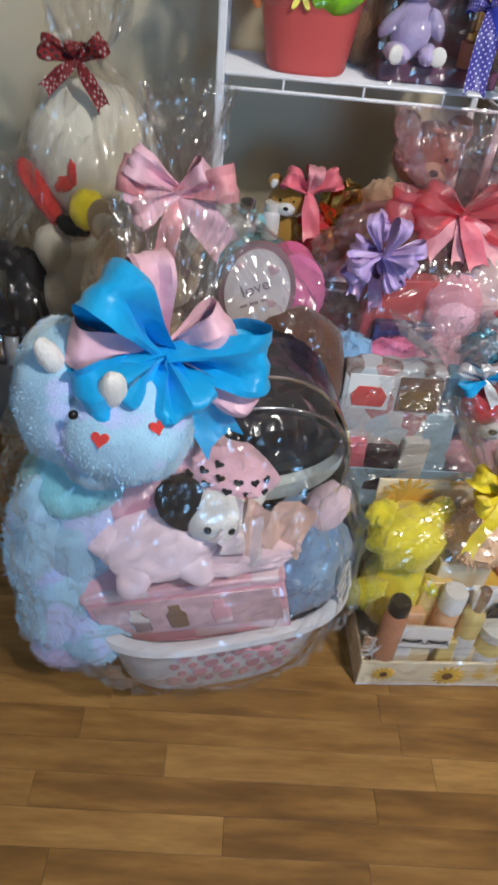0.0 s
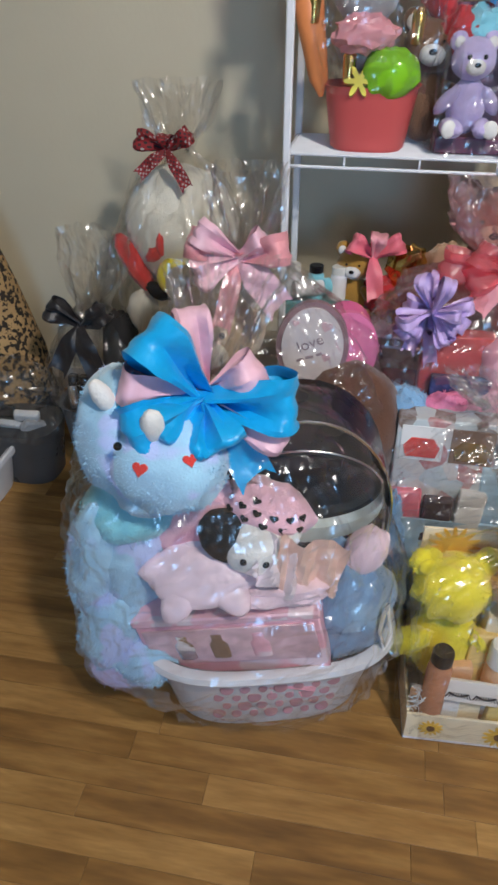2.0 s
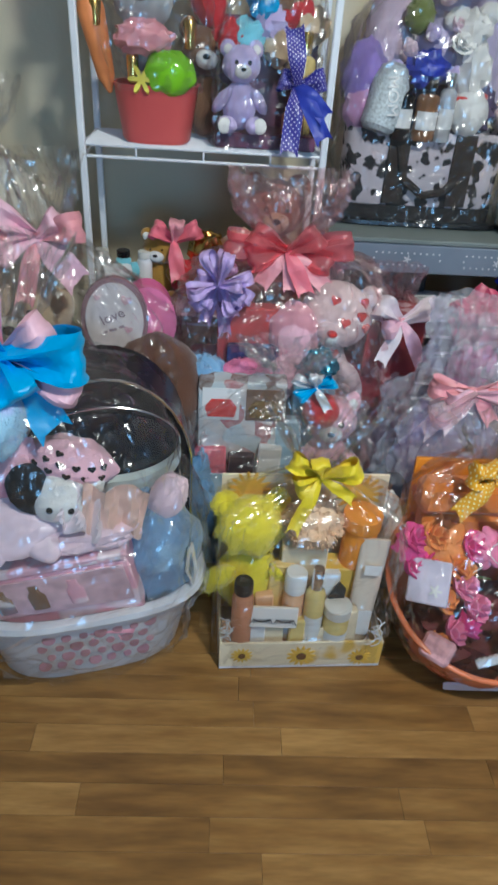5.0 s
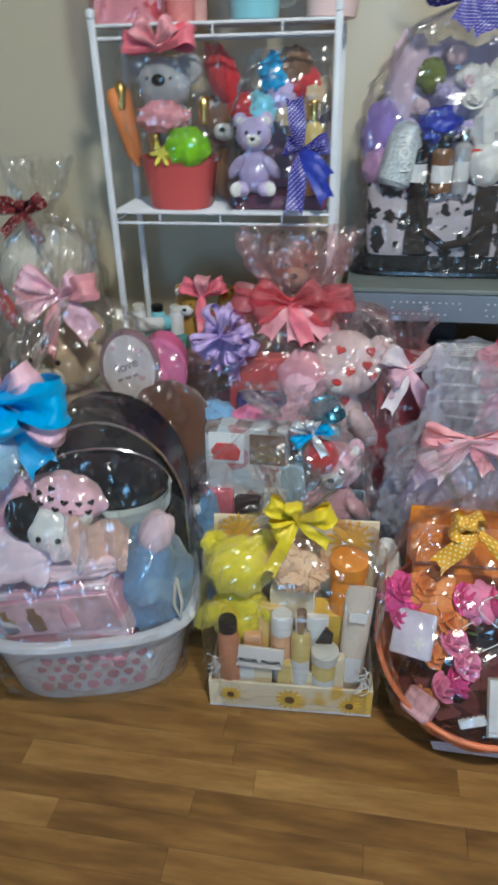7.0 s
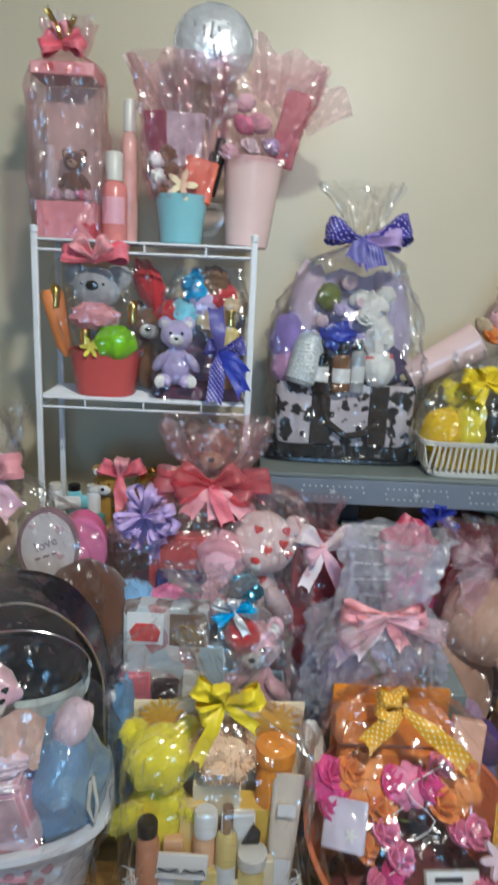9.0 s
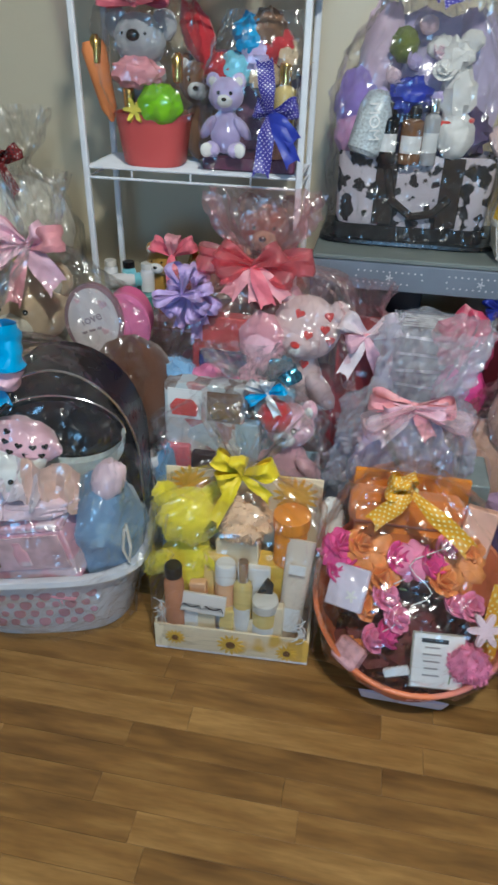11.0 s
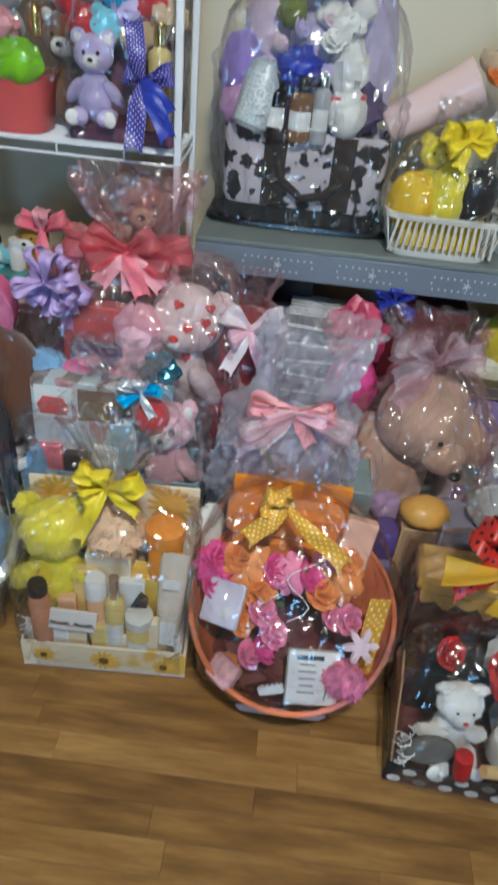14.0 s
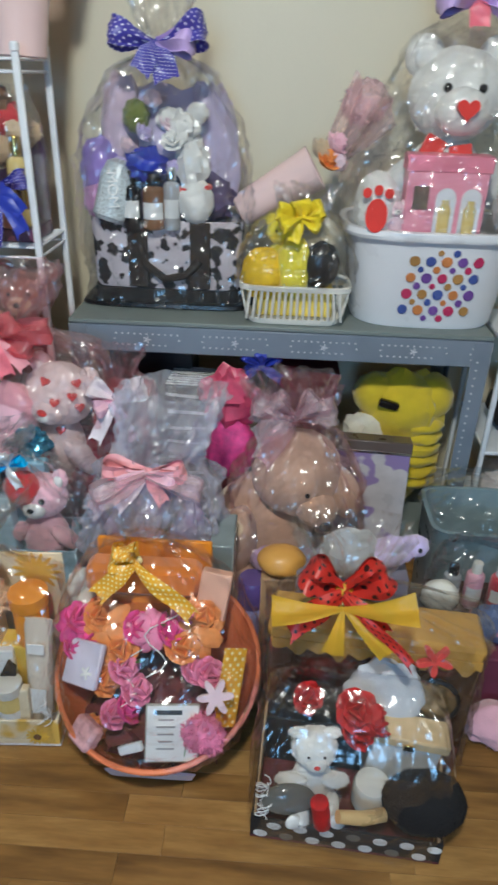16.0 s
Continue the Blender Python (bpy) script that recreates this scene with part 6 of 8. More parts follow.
part("base_tray", Shape().tub([(0.215, 0.088, 0.0005), (0.222, 0.092, 0.004), (0.216, 0.09, 0.012)], p=5, cap1=True), BLACKISH, tt, "black tray")
wrap(tt, [(0.006, 0, 0, 0.205, 0.09), (0.10, 0, 0, 0.205, 0.095), (0.25, -0.005, 0.0, 0.207, 0.10), (0.40, -0.012, 0.0, 0.19, 0.095), (0.52, 0.0, -0.04, 0.115, 0.07), (0.570, 0.008, -0.08, 0.028, 0.025), (0.64, 0.005, -0.06, 0.055, 0.035), (0.71, -0.005, -0.06, 0.095, 0.05)], 0.570, CELLO, crease=0.012, seed=41, p=3)
bow(tt, (0.008, -0.115, 0.572), 0.108, [(168, 0.95, 0.5, NAVY_DOT), (14, 1.0, 0.55, NAVY_DOT), (-4, 0.85, 0.5, SATIN_LILAC)], [(-70, 0.65, 0.5, NAVY_DOT), (235, 0.6, 0.42, NAVY_DOT)], SATIN_NAVY, label="purple dotted ribbon bow")
LAV = plush_mat("fleece_lavender", (0.56, 0.49, 0.68))
for i, (x, y, z, r, ma, lab) in enumerate(((0.545, 0.25, 1.03, (0.07, 0.05, 0.165), LAV, "tall folded lavender blanket"), (0.34, 0.25, 1.08, (0.055, 0.05, 0.13), plush_mat("fleece_pale_pink", (0.72, 0.56, 0.68)), "pale pink folded blanket"), (0.29, 0.21, 1.00, (0.052, 0.05, 0.075), plush_mat("purple_puff", (0.32, 0.22, 0.60)), "purple net bath puff"),
                                          (0.29, 0.19, 0.94, (0.045, 0.04, 0.05), plush_mat("pink_puff", (0.62, 0.32, 0.55)), "pink lilac net bath puff"), (0.44, 0.20, 1.06, (0.055, 0.045, 0.07), LAV, "round lavender plush cushion"), (0.385, 0.18, 1.125, (0.03, 0.03, 0.035), plush_mat("olive_cloth", (0.20, 0.24, 0.06)), "olive green wash cloth"))):
    nm = lab.split()[-1]
    thing(nm, T(x, y, z), lab, nm, shape=Shape().ball((0, 0, 0), r, lump=0.18, seed=i + 2, n=28, fuzz=700, hair=0.005), mats=ma)
thing("blanket", T(0.445, 0.262, 1.01), "bunched pale lavender fleece blanket filling the tote", "blanket", shape=Shape().ball((0, 0, 0), (0.165, 0.045, 0.185), lump=0.22, seed=12, n=40, fuzz=900, hair=0.006), mats=LAV)
# white toy, one mesh
s = Shape()
s.ball((0, 0, 0.17), (0.045, 0.04, 0.075), 0, lump=0.35, fuzz=700, hair=0.004)
s.ball((-0.01, -0.01, 0.26), (0.042, 0.038, 0.04), 0, lump=0.35, fuzz=600, hair=0.004)
s.ball((-0.052, -0.005, 0.285), (0.032, 0.02, 0.026), 0, (0, -20, 0), lump=0.15, fuzz=250, hair=0.004)
s.ball((0.028, 0.0, 0.29), (0.03, 0.02, 0.026), 0, lump=0.15, fuzz=250, hair=0.004)
s.ball((0.0, -0.01, 0.075), (0.05, 0.045, 0.06), 0, lump=0.1, fuzz=400, hair=0.004)
s.tube([(0.042 * math.cos(a), 0.038 * math.sin(a), 0.108) for a in (2 * math.pi * i / 20 for i in range(20))], 0.007, 1, closed=True)
thing("soft_toy", T(0.53, 0.16, 0.885, 0, -6) @ Matrix.Scale(0.86, 4), "white fluffy soft toy with a red collar", "soft toy", shape=s, mats=[FUR_WHITE, FELT_RED])
mt = thing("gift_tumbler", T(0.315, 0.135, 0.90, -12, 16, 0), "pale glittery tumbler with lettering", "tumbler")
part("body", Shape().lathe([(0.030, 0), (0.040, 0.01), (0.044, 0.10), (0.036, 0.13), (0.02, 0.14)]), mat("silver_glitter", (0.55, 0.60, 0.62), 0.3, vary=0.35, scale=160, bump=0.3), mt)
plane_text("MOM", 0.034, T(0, -0.0445, 0.07, 90, 70, 0), PAPER, mt)
for i, (x, r, h, b, c) in enumerate(((0.372, 0.022, 0.13, BLACKISH, BLACKISH), (0.425, 0.026, 0.125, mat("brown_liquid", (0.24, 0.12, 0.06), 0.15), BLACKISH), (0.468, 0.019, 0.14, mat("clear_spray", (0.45, 0.45, 0.46), 0.15), CHROME))):
    bottle(T(x, 0.140, 0.885), r, h, b, c, ("black pump bottle with a white label", "brown body oil bottle with a white label", "clear spray bottle with a white label")[i], paper=PAPER, neck=0.5)
thing("foil_scarf", T(0.41, 0.145, 1.03), "shiny dark blue satin scarf bundle", "scarf", shape=Shape().ball((0, 0, 0), (0.05, 0.03, 0.035), lump=0.4, seed=9, n=26), mats=SATIN_NAVY)
for i, (x, z, r, ma) in enumerate(((0.475, 1.075, 0.03, FUR_WHITE), (0.50, 1.11, 0.026, FUR_WHITE), (0.455, 1.11, 0.026, FUR_PALE), (0.40, 1.09, 0.026, FUR_LILAC), (0.36, 1.06, 0.026, FUR_PALE), (0.345, 1.02, 0.024, FUR_LILAC), (0.43, 1.16, 0.024, FUR_PALE), (0.475, 1.02, 0.022, FUR_LILAC))):
    rose(T(x, 0.135 + 0.01 * (i % 3), z, 55, 8 * i, 25 * i), r, ma, "pale %s fabric rose in the tote" % ("white", "white", "pink", "lilac", "pink", "lilac", "pink", "lilac")[i], "fabric_rose")
# Dark violet body added as the shade in gaps between the tote's contents.
blob2 = Shape().ball((0, 0, 0), (0.17, 0.05, 0.09), lump=0.2, seed=3, n=30)
thing("dark_gap_fill", T(0.445, 0.225, 0.945), "dark violet body added as shade between the tote contents", "tissue", shape=blob2, mats=mat("violet_gap_shade", (0.10, 0.07, 0.16), 0.7, vary=0.4, scale=30, bump=0.7, bscale=60))
# small white slatted basket
SM = T(0.768, 0.105, DT)
sb = thing("gift_basket", SM, "small white slatted basket of yellow things in cellophane", "gift basket")
part("rim", Shape().tub([(0.128, 0.068, 0.082), (0.134, 0.074, 0.084), (0.134, 0.074, 0.094), (0.128, 0.068, 0.096), (0.124, 0.064, 0.09)], p=5, cap0=False), CREAM_PL, sb)
part("base", Shape().tub([(0.106, 0.056, 0.0), (0.110, 0.058, 0.004), (0.110, 0.058, 0.014), (0.10, 0.05, 0.012)], p=5, cap1=True), CREAM_PL, sb)
for i in range(16):
    x = -0.115 + 0.0153 * i
    for sy in (-1, 1):
        part("slat", Shape().box((0.0065, 0.004, 0.074), T(x * 0.945, sy * 0.064, 0.048, sy * -9, -x * 60, 0), bev=0.001), CREAM_PL, sb)
for i in range(6):
    for sx in (-1, 1):
        part("slat", Shape().box((0.004, 0.0065, 0.074), T(sx * 0.119, -0.05 + 0.02 * i, 0.048, 0, sx * 12, 0), bev=0.001), CREAM_PL, sb)
wrap(sb, [(0.085, 0, 0, 0.136, 0.076), (0.16, 0.0, 0, 0.132, 0.075), (0.22, 0.005, 0.01, 0.10, 0.06), (0.26, 0.01, 0.02, 0.05, 0.03), (0.31, 0.02, 0.03, 0.07, 0.03)], 0.26, CELLO, crease=0.010, seed=44, n=56, k=26, p=3.5)
bow(sb, (0.005, -0.045, 0.245), 0.066, [(165, 0.9, 0.6, SATIN_YELLOW), (25, 0.9, 0.6, SATIN_YELLOW), (100, 0.7, 0.6, SATIN_YELLOW), (-20, 0.8, 0.55, SATIN_YELLOW), (205, 0.8, 0.55, SATIN_YELLOW)], [(250, 0.8, 0.4, SATIN_YELLOW)], SATIN_YELLOW, label="yellow ribbon bow")
thing("bath_sponge", T(0.692, 0.09, 0.800), "round golden yellow bath sponge", "sponge", shape=Shape().ball((0, 0, 0), (0.055, 0.042, 0.062), lump=0.08, seed=2, n=30), mats=mat("sponge_yellow", (0.88, 0.56, 0.01), 0.8, bump=0.6, bscale=120))
thing("wash_mitt", T(0.762, 0.085, 0.815), "bright yellow wash mitt", "mitt", shape=Shape().ball((0, 0, 0), (0.045, 0.035, 0.075), lump=0.15, seed=3, n=26, fuzz=700, hair=0.005), mats=FUR_YELLOW)
thing("black_brush", T(0.822, 0.085, 0.825, 0, 12), "round black brush head", "brush", shape=Shape().ball((0, 0, 0), (0.046, 0.03, 0.058), lump=0.06, n=26), mats=BLACKISH)
thing("soft_toy", T(0.73, 0.13, 0.78), "yellow soft toy behind the sponge", "soft toy", shape=bear_shape(0.15, fuzz=0.4, muzzle=False), mats=[FUR_YELLOW, FUR_YELLOW, EYE, EYE])
carton("filler_box", T(0.768, 0.11, DT + 0.015), (0.18, 0.085, 0.07), mat("yellow_tissue", (0.80, 0.60, 0.10), 0.8, vary=0.25), "yellow tissue lining in the basket", "tissue")
# leaning tumbler
t2 = tumbler(T(0.622, 0.24, 0.915, 0, 59, 0) @ Matrix.Diagonal((0.76, 0.76, 1.04, 1.0)), "pale pink tumbler leaning sideways with wrapped flowers")
for i, (x, z, ma) in enumerate(((0.825, 1.035, ORANGE_FL), (0.84, 1.07, FUR_PINK), (0.805, 1.055, FUR_TAN), (0.845, 1.03, FUR_PALE))):
    rose(T(x, 0.235, z, 30, 40, 30 * i), 0.036, ma, "peach fabric flower in the leaning tumbler", "fabric_flower")
thing("tulle_spray", T(0.845, 0.255, 1.055, 0, 36, 0), "sheer pink tulle fanned out of the leaning tumbler", "tulle", shape=Shape().rings(tulle_rows(0.075, 0.15, 0.018), closed=False), mats=TULLE)
blob_pink = Shape().ball((0, 0, 0), (0.055, 0.04, 0.05), lump=0.3, seed=5, n=30, fuzz=500, hair=0.010)
thing("tulle_puff", T(0.915, 0.28, 1.165), "pale pink tulle puff by the wall", "tulle", shape=blob_pink, mats=TULLE)
# white laundry basket with coloured dots
LM = T(1.085, 0.205, DT)
ld = thing("gift_basket", LM, "white laundry basket with coloured dots holding a large white bear", "gift basket")
part("basket", basket_shell(0.205, 0.165, 0.225, flare=0.86), WHITE_PL, ld, "white plastic basket")
DOTC = [mat("dot_" + n, c, 0.25, vary=0.15) for n, c in (("orange", (0.55, 0.20, 0.06)), ("crimson", (0.45, 0.03, 0.10)), ("navy", (0.06, 0.09, 0.30)), ("purple", (0.16, 0.07, 0.30)), ("amber", (0.38, 0.20, 0.06)))]
for j in range(9):
    for i in range(4 if j % 2 == 0 else 5):
        r = (0.0085, 0.0125, 0.007, 0.0115)[(i * 2 + j * 3) % 4]
        z = 0.028 + 0.0195 * j
        x = -0.057 + 0.036 * i - 0.018 * (j % 2) + 0.012 + 0.002 * j
        if abs(j - 4) == 4 and i in (0, 3):
            continue
        fy = -0.165 * (0.86 + 0.11 * z / 0.21) * (1 - (abs(x) / 0.19) ** 3.2 * 0.3) - 0.0008
        part("dot", Shape().lathe([(r, 0), (r * 0.85, 0.0015)], T(x, fy, z, 90 - 6, 0, 0), n=16), DOTC[(i * 3 + j * 2) % 5], ld)
for j in range(6):
    for i in range(3):
        z = 0.06 + 0.022 * j
        part("side_hole", Shape().lathe([(0.008, 0), (0.007, 0.0012)], T(-0.205 * (0.86 + 0.11 * z / 0.21) - 0.0006, -0.08 + 0.04 * i + 0.02 * (j % 2), z, 90, 0, -90), n=12), BLACKISH, ld)
filler(ld, (0, 0, 0.16), (0.17, 0.13, 0.05), SHRED, 8)
wrap(ld, [(0.21, 0, 0, 0.215, 0.172), (0.33, 0.0, 0, 0.215, 0.165), (0.46, 0.015, 0.01, 0.17, 0.13), (0.60, 0.03, 0.02, 0.12, 0.09), (0.66, 0.03, 0.02, 0.03, 0.03), (0.73, 0.03, 0.02, 0.09, 0.05)], 0.66, CELLO, crease=0.011, seed=47, p=2.6)
bow(ld, (0.025, -0.03, 0.672), 0.105, [(150, 1.0, 0.6, TULLE), (30, 1.0, 0.6, TULLE), (190, 1.0, 0.6, SATIN_LILAC), (-10, 1.0, 0.6, SATIN_LILAC), (90, 0.8, 0.6, TULLE)], [(-85, 0.5, 0.4, SATIN_CORAL)], SATIN_ROSE, label="pink and lilac tulle bow")
s = bear_shape(0.45, lump=0.04, fuzz=2.6, hair=0.006, seed=9, legs=False, eye=0.022, muzzle=False)
hd = pose(0, -0.02 * 0.46, 0.55 * 0.46)
s.ball((0, -0.088, 0.060), (0.058, 0.045, 0.048), 1, m=hd, fuzz=500, hair=0.004, lump=0.05)
s.prism(heart(0.024), 0.018, hd @ T(0, -0.135, 0.066, -8), 3)
for sx in (-1, 1):
    s.ball((0.16 * sx, -0.10, 0.115), (0.052, 0.075, 0.075), 0, lump=0.05, fuzz=900, hair=0.006)
    s.prism(oval(0.024, 0.036), 0.008, T(0.168 * sx, -0.174, 0.105, -6, 0, sx * 8), 3)
    for k in range(3):
        s.prism(oval(0.010, 0.011, 16), 0.008, T(0.168 * sx - 0.024 + 0.024 * k, -0.172, 0.158 - 0.006 * abs(k - 1), -6, 0, sx * 8), 3)
s.box((0.05, 0.012, 0.09), T(-0.06, -0.10, 0.22, -10, 25), 3, bev=0.004)
s.box((0.05, 0.012, 0.07), T(0.01, -0.115, 0.215, -10, -10), 3, bev=0.004)
thing("soft_toy", T(1.105, 0.225, 0.845), "large white teddy bear with red heart nose and foot pads", "soft toy", shape=s, mats=[FUR_WHITE, FUR_WHITE, EYE, FELT_RED])
hs = thing("toy_house", T(1.085, 0.09, 0.895), "pink toy house gift set with arched windows", "box")
part("body", Shape().box((0.175, 0.06, 0.15), T(0, 0, 0.075), bev=0.003), mat("house_pink", (0.86, 0.34, 0.44), 0.35, vary=0.08), hs)
part("roof", Shape().box((0.185, 0.066, 0.035), T(0, 0, 0.165), bev=0.003), mat("house_roof_pink", (0.82, 0.26, 0.36), 0.35, vary=0.08), hs)
part("window", Shape().box((0.034, 0.003, 0.05), T(-0.055, -0.031, 0.095), bev=0.001), CHROME, hs, "silver framed window")
for x in (0.0, 0.055):
    part("arched_window", Shape().prism([(-0.022, 0.0), (0.022, 0.0)] + [(0.022 * math.cos(math.pi * i / 10), 0.075 + 0.022 * math.sin(math.pi * i / 10)) for i in range(11)], 0.003, T(x, -0.031, 0.02)), WHITE_PL, hs)
    part("vial", Shape().lathe([(0.013, 0), (0.014, 0.05), (0.008, 0.06), (0.008, 0.07)], T(x, -0.033, 0.022), n=14, sy=0.3), HONEY, hs)
thing("soft_toy", T(0.985, 0.075, 0.905), "tiny pale pink soft toy on the basket rim", "soft toy", shape=bear_shape(0.075, fuzz=0.25, hair=0.003), mats=[FUR_PALE, FUR_WHITE, EYE, EYE])

# ---- middle row: blue and pink gifts behind the yellow tray ----
def blob(name, at, r, ma, label, category, seed=1, lump=0.25, fuzz=0, hair=0.005, rot=(0, 0, 0), n=26):
    return thing(name, T(*at, *rot), label, category, shape=Shape().ball((0, 0, 0), r, lump=lump, seed=seed, fuzz=fuzz, hair=hair, n=n), mats=ma)


farther((0.2, -1.45, 1.15), 1.12, 0.866, 0.8)
IM = T(0.125, -0.395, 0.002, 0, 0, 2)
I1 = thing("gift_basket", IM, "pale blue gift tray of bath boxes wrapped in clear cellophane", "gift basket")
BLUECARD = mat("pale_blue_card", (0.42, 0.60, 0.74), 0.4, vary=0.2, scale=20)
tray(I1, 0.335, 0.15, 0.30, BLUECARD, SHRED)
wrap(I1, [(0.003, 0, 0, 0.174, 0.082), (0.30, 0, 0, 0.176, 0.086), (0.44, 0.0, -0.005, 0.168, 0.082), (0.53, 0.005, 0.0, 0.10, 0.055), (0.565, 0.01, 0.0, 0.03, 0.025), (0.63, 0.01, 0.01, 0.085, 0.045)], 0.565, CELLO_DENSE, crease=0.020, seed=51, p=4)
bow(I1, (0.055, -0.055, 0.552), 0.05, [(150, 0.9, 0.5, FOIL), (30, 0.9, 0.5, SATIN_BLUE), (90, 0.8, 0.5, FOIL), (210, 0.8, 0.5, SATIN_BLUE)], [(-60, 1.1, 0.35, FOIL)], SATIN_BLUE, label="small silver blue bow")
CUPCAKE = printed("cupcake_print", [(0.66, 0.66, 0.66), (0.45, 0.10, 0.10), (0.70, 0.62, 0.58), (0.16, 0.09, 0.06), (0.55, 0.62, 0.64)], 26)
cp = carton("printed_box", T(0.052, -0.415, 0.31, -4), (0.165, 0.05, 0.235), CUPCAKE, "printed box with cupcake pictures")
for x in (-0.04, 0.042):
    part("picture", Shape().box((0.07, 0.002, 0.065), T(x, -0.026, 0.19), bev=0.0005), (PAPER, FUR_BROWN)[x > 0], cp)
    part("cake", Shape().prism([(-0.025, 0.0), (0.025, 0.0), (0.03, 0.02), (0.018, 0.036), (-0.018, 0.036), (-0.03, 0.02)], 0.002, T(x, -0.0285, 0.165)), (FELT_RED, GOLD)[x > 0], cp)
for i, (x, y, z, w, h, ma) in enumerate(((0.0, -0.45, 0.31, 0.06, 0.10, SATIN_CORAL), (0.055, -0.455, 0.31, 0.05, 0.09, mat("dark_shampoo", (0.08, 0.05, 0.06), 0.2)), (0.105, -0.455, 0.31, 0.045, 0.11, FUR_WHITE), (0.15, -0.44, 0.31, 0.05, 0.16, BLUECARD), (0.19, -0.405, 0.31, 0.08, 0.22, mat("sky_blue_card", (0.30, 0.55, 0.70), 0.35, vary=0.25)))):
    carton("bath_box", T(x, y + 0.01, z, -5, 3 * (i % 3 - 1), 0), (w, 0.03, h), ma, ("coral printed soap box", "dark bottle-shaped soap box", "white bath salts sachet", "pale blue soap carton", "sky blue tall carton")[i])
soft_toy("soft_toy", T(0.225, -0.415, 0.305, -4, 0, -6), 0.215, FUR_PINK, FUR_WHITE, EYE, "pink and white plush soft toy", legs=False, fuzz=1.0, hair=0.004, eye=0.03, ears=(0.075, 0.05, 0.10))
blob("soft_toy", (0.20, -0.435, 0.50), (0.035, 0.03, 0.034), FUR_RED, "small russet plush ball", "soft toy", 3, 0.1, 400, 0.004)
farther()
blob("fluffy_slipper", (-0.048, -0.330, 0.165), (0.034, 0.045, 0.15), plush_mat("fur_denim_blue", (0.22, 0.42, 0.66)), "light blue fluffy slipper hanging at the side", "slipper", 4, 0.15, 1500, 0.008)
blob("fluffy_slipper", (0.345, -0.43, 0.225), (0.036, 0.045, 0.075), FUR_WHITE, "white fluffy slipper with a bluish sheen", "slipper", 5, 0.15, 900, 0.007)

# coral gift behind
farther((0.2, -1.45, 1.15), 1.135, 0.915, 0.72)
I2M = T(0.124, -0.240, 0.002)
I2 = thing("gift_basket", I2M, "tall pink gift basket in cellophane with a coral bow", "gift basket")
part("box", Shape().box((0.36, 0.16, 0.46), T(0, 0, 0.23), bev=0.006), mat("dark_red_card", (0.30, 0.03, 0.05), 0.4, vary=0.25), I2, "dark red box")
wrap(I2, [(0.003, 0, 0, 0.19, 0.09), (0.45, 0.005, -0.02, 0.21, 0.13), (0.62, 0.005, -0.02, 0.205, 0.13), (0.72, 0.005, -0.02, 0.165, 0.09), (0.772, 0.0, -0.01, 0.035, 0.03), (0.85, 0.0, 0.0, 0.085, 0.05), (0.92, 0.0, 0.01, 0.10, 0.055)], 0.772, ROSE_FILM, crease=0.020, seed=53, p=3.5)
bow(I2, (0.0, -0.075, 0.765), 0.105, [(174, 1.05, 0.6, ORGANZA_CORAL), (8, 1.15, 0.6, ORGANZA_CORAL), (200, 0.8, 0.55, ORGANZA_CORAL), (-16, 0.85, 0.55, ORGANZA_CORAL), (150, 0.75, 0.45, ORGANZA_CORAL), (35, 0.7, 0.45, ORGANZA_CORAL)], [(-125, 0.85, 0.32, SATIN_ROSE), (-85, 0.8, 0.2, SATIN_ROSE), (-40, 0.95, 0.3, SATIN_ROSE), (-65, 0.9, 0.3, SATIN_CORAL)], SATIN_CORAL, label="coral organza bow")
pm = thing("ribbon_rosette", T(0.002, -0.287, 0.692), "lilac pull-bow ribbon rosette on the wrapping", "bow")
rgp = random.Random(4)
bow(pm, (0, 0, 0), 0.078, [(rgp.uniform(0, 360), rgp.uniform(0.5, 1.0), rgp.uniform(0.22, 0.36), SATIN_LILAC) for i in range(20)], [(-80, 1.2, 0.3, SATIN_LILAC), (-110, 1.0, 0.3, SATIN_LILAC), (-60, 0.9, 0.25, SATIN_LILAC)], SATIN_LILAC)
carton("book", T(0.062, -0.315, 0.465, -4), (0.12, 0.04, 0.185), mat("red_print", (0.56, 0.08, 0.07), 0.35, vary=0.2), "red covered gift box")
carton("picture_box", T(0.072, -0.345, 0.50, -4), (0.10, 0.02, 0.085), mat("navy_print", (0.05, 0.06, 0.16), 0.25, vary=0.6, scale=35), "navy blue printed picture box")
s = bear_shape(0.27, lump=0.05, fuzz=0.8, hair=0.004, seed=6, ears=(0.07, 0.05, 0.075), eye=0.001, legs=False, muzzle=True)
rgh = random.Random(2)
for k in range(16):
    a, e = rgh.uniform(-2.6, -0.5), rgh.uniform(-0.9, 0.9)
    d = Vector((math.cos(e) * math.cos(a), math.cos(e) * math.sin(a), math.sin(e)))
    c, q = ((0, 0, 0.081), (0.061, 0.053, 0.080)) if k % 2 else ((0, -0.006, 0.205), (0.065, 0.057, 0.060))
    s.prism(heart(0.009, 14), 0.006, Matrix.Translation((c[0] + d.x * q[0], c[1] + d.y * q[1], c[2] + d.z * q[2])) @ T(0, 0, 0, -math.degrees(e) * 0.7, 0, math.degrees(a) + 90), 3)
thing("soft_toy", T(0.188, -0.262, 0.405, 0, 12, -10) @ Matrix.Scale(1.12, 4), "white soft toy dotted with red hearts", "soft toy", shape=s, mats=[FUR_WHITE, FUR_WHITE, EYE, FELT_RED])
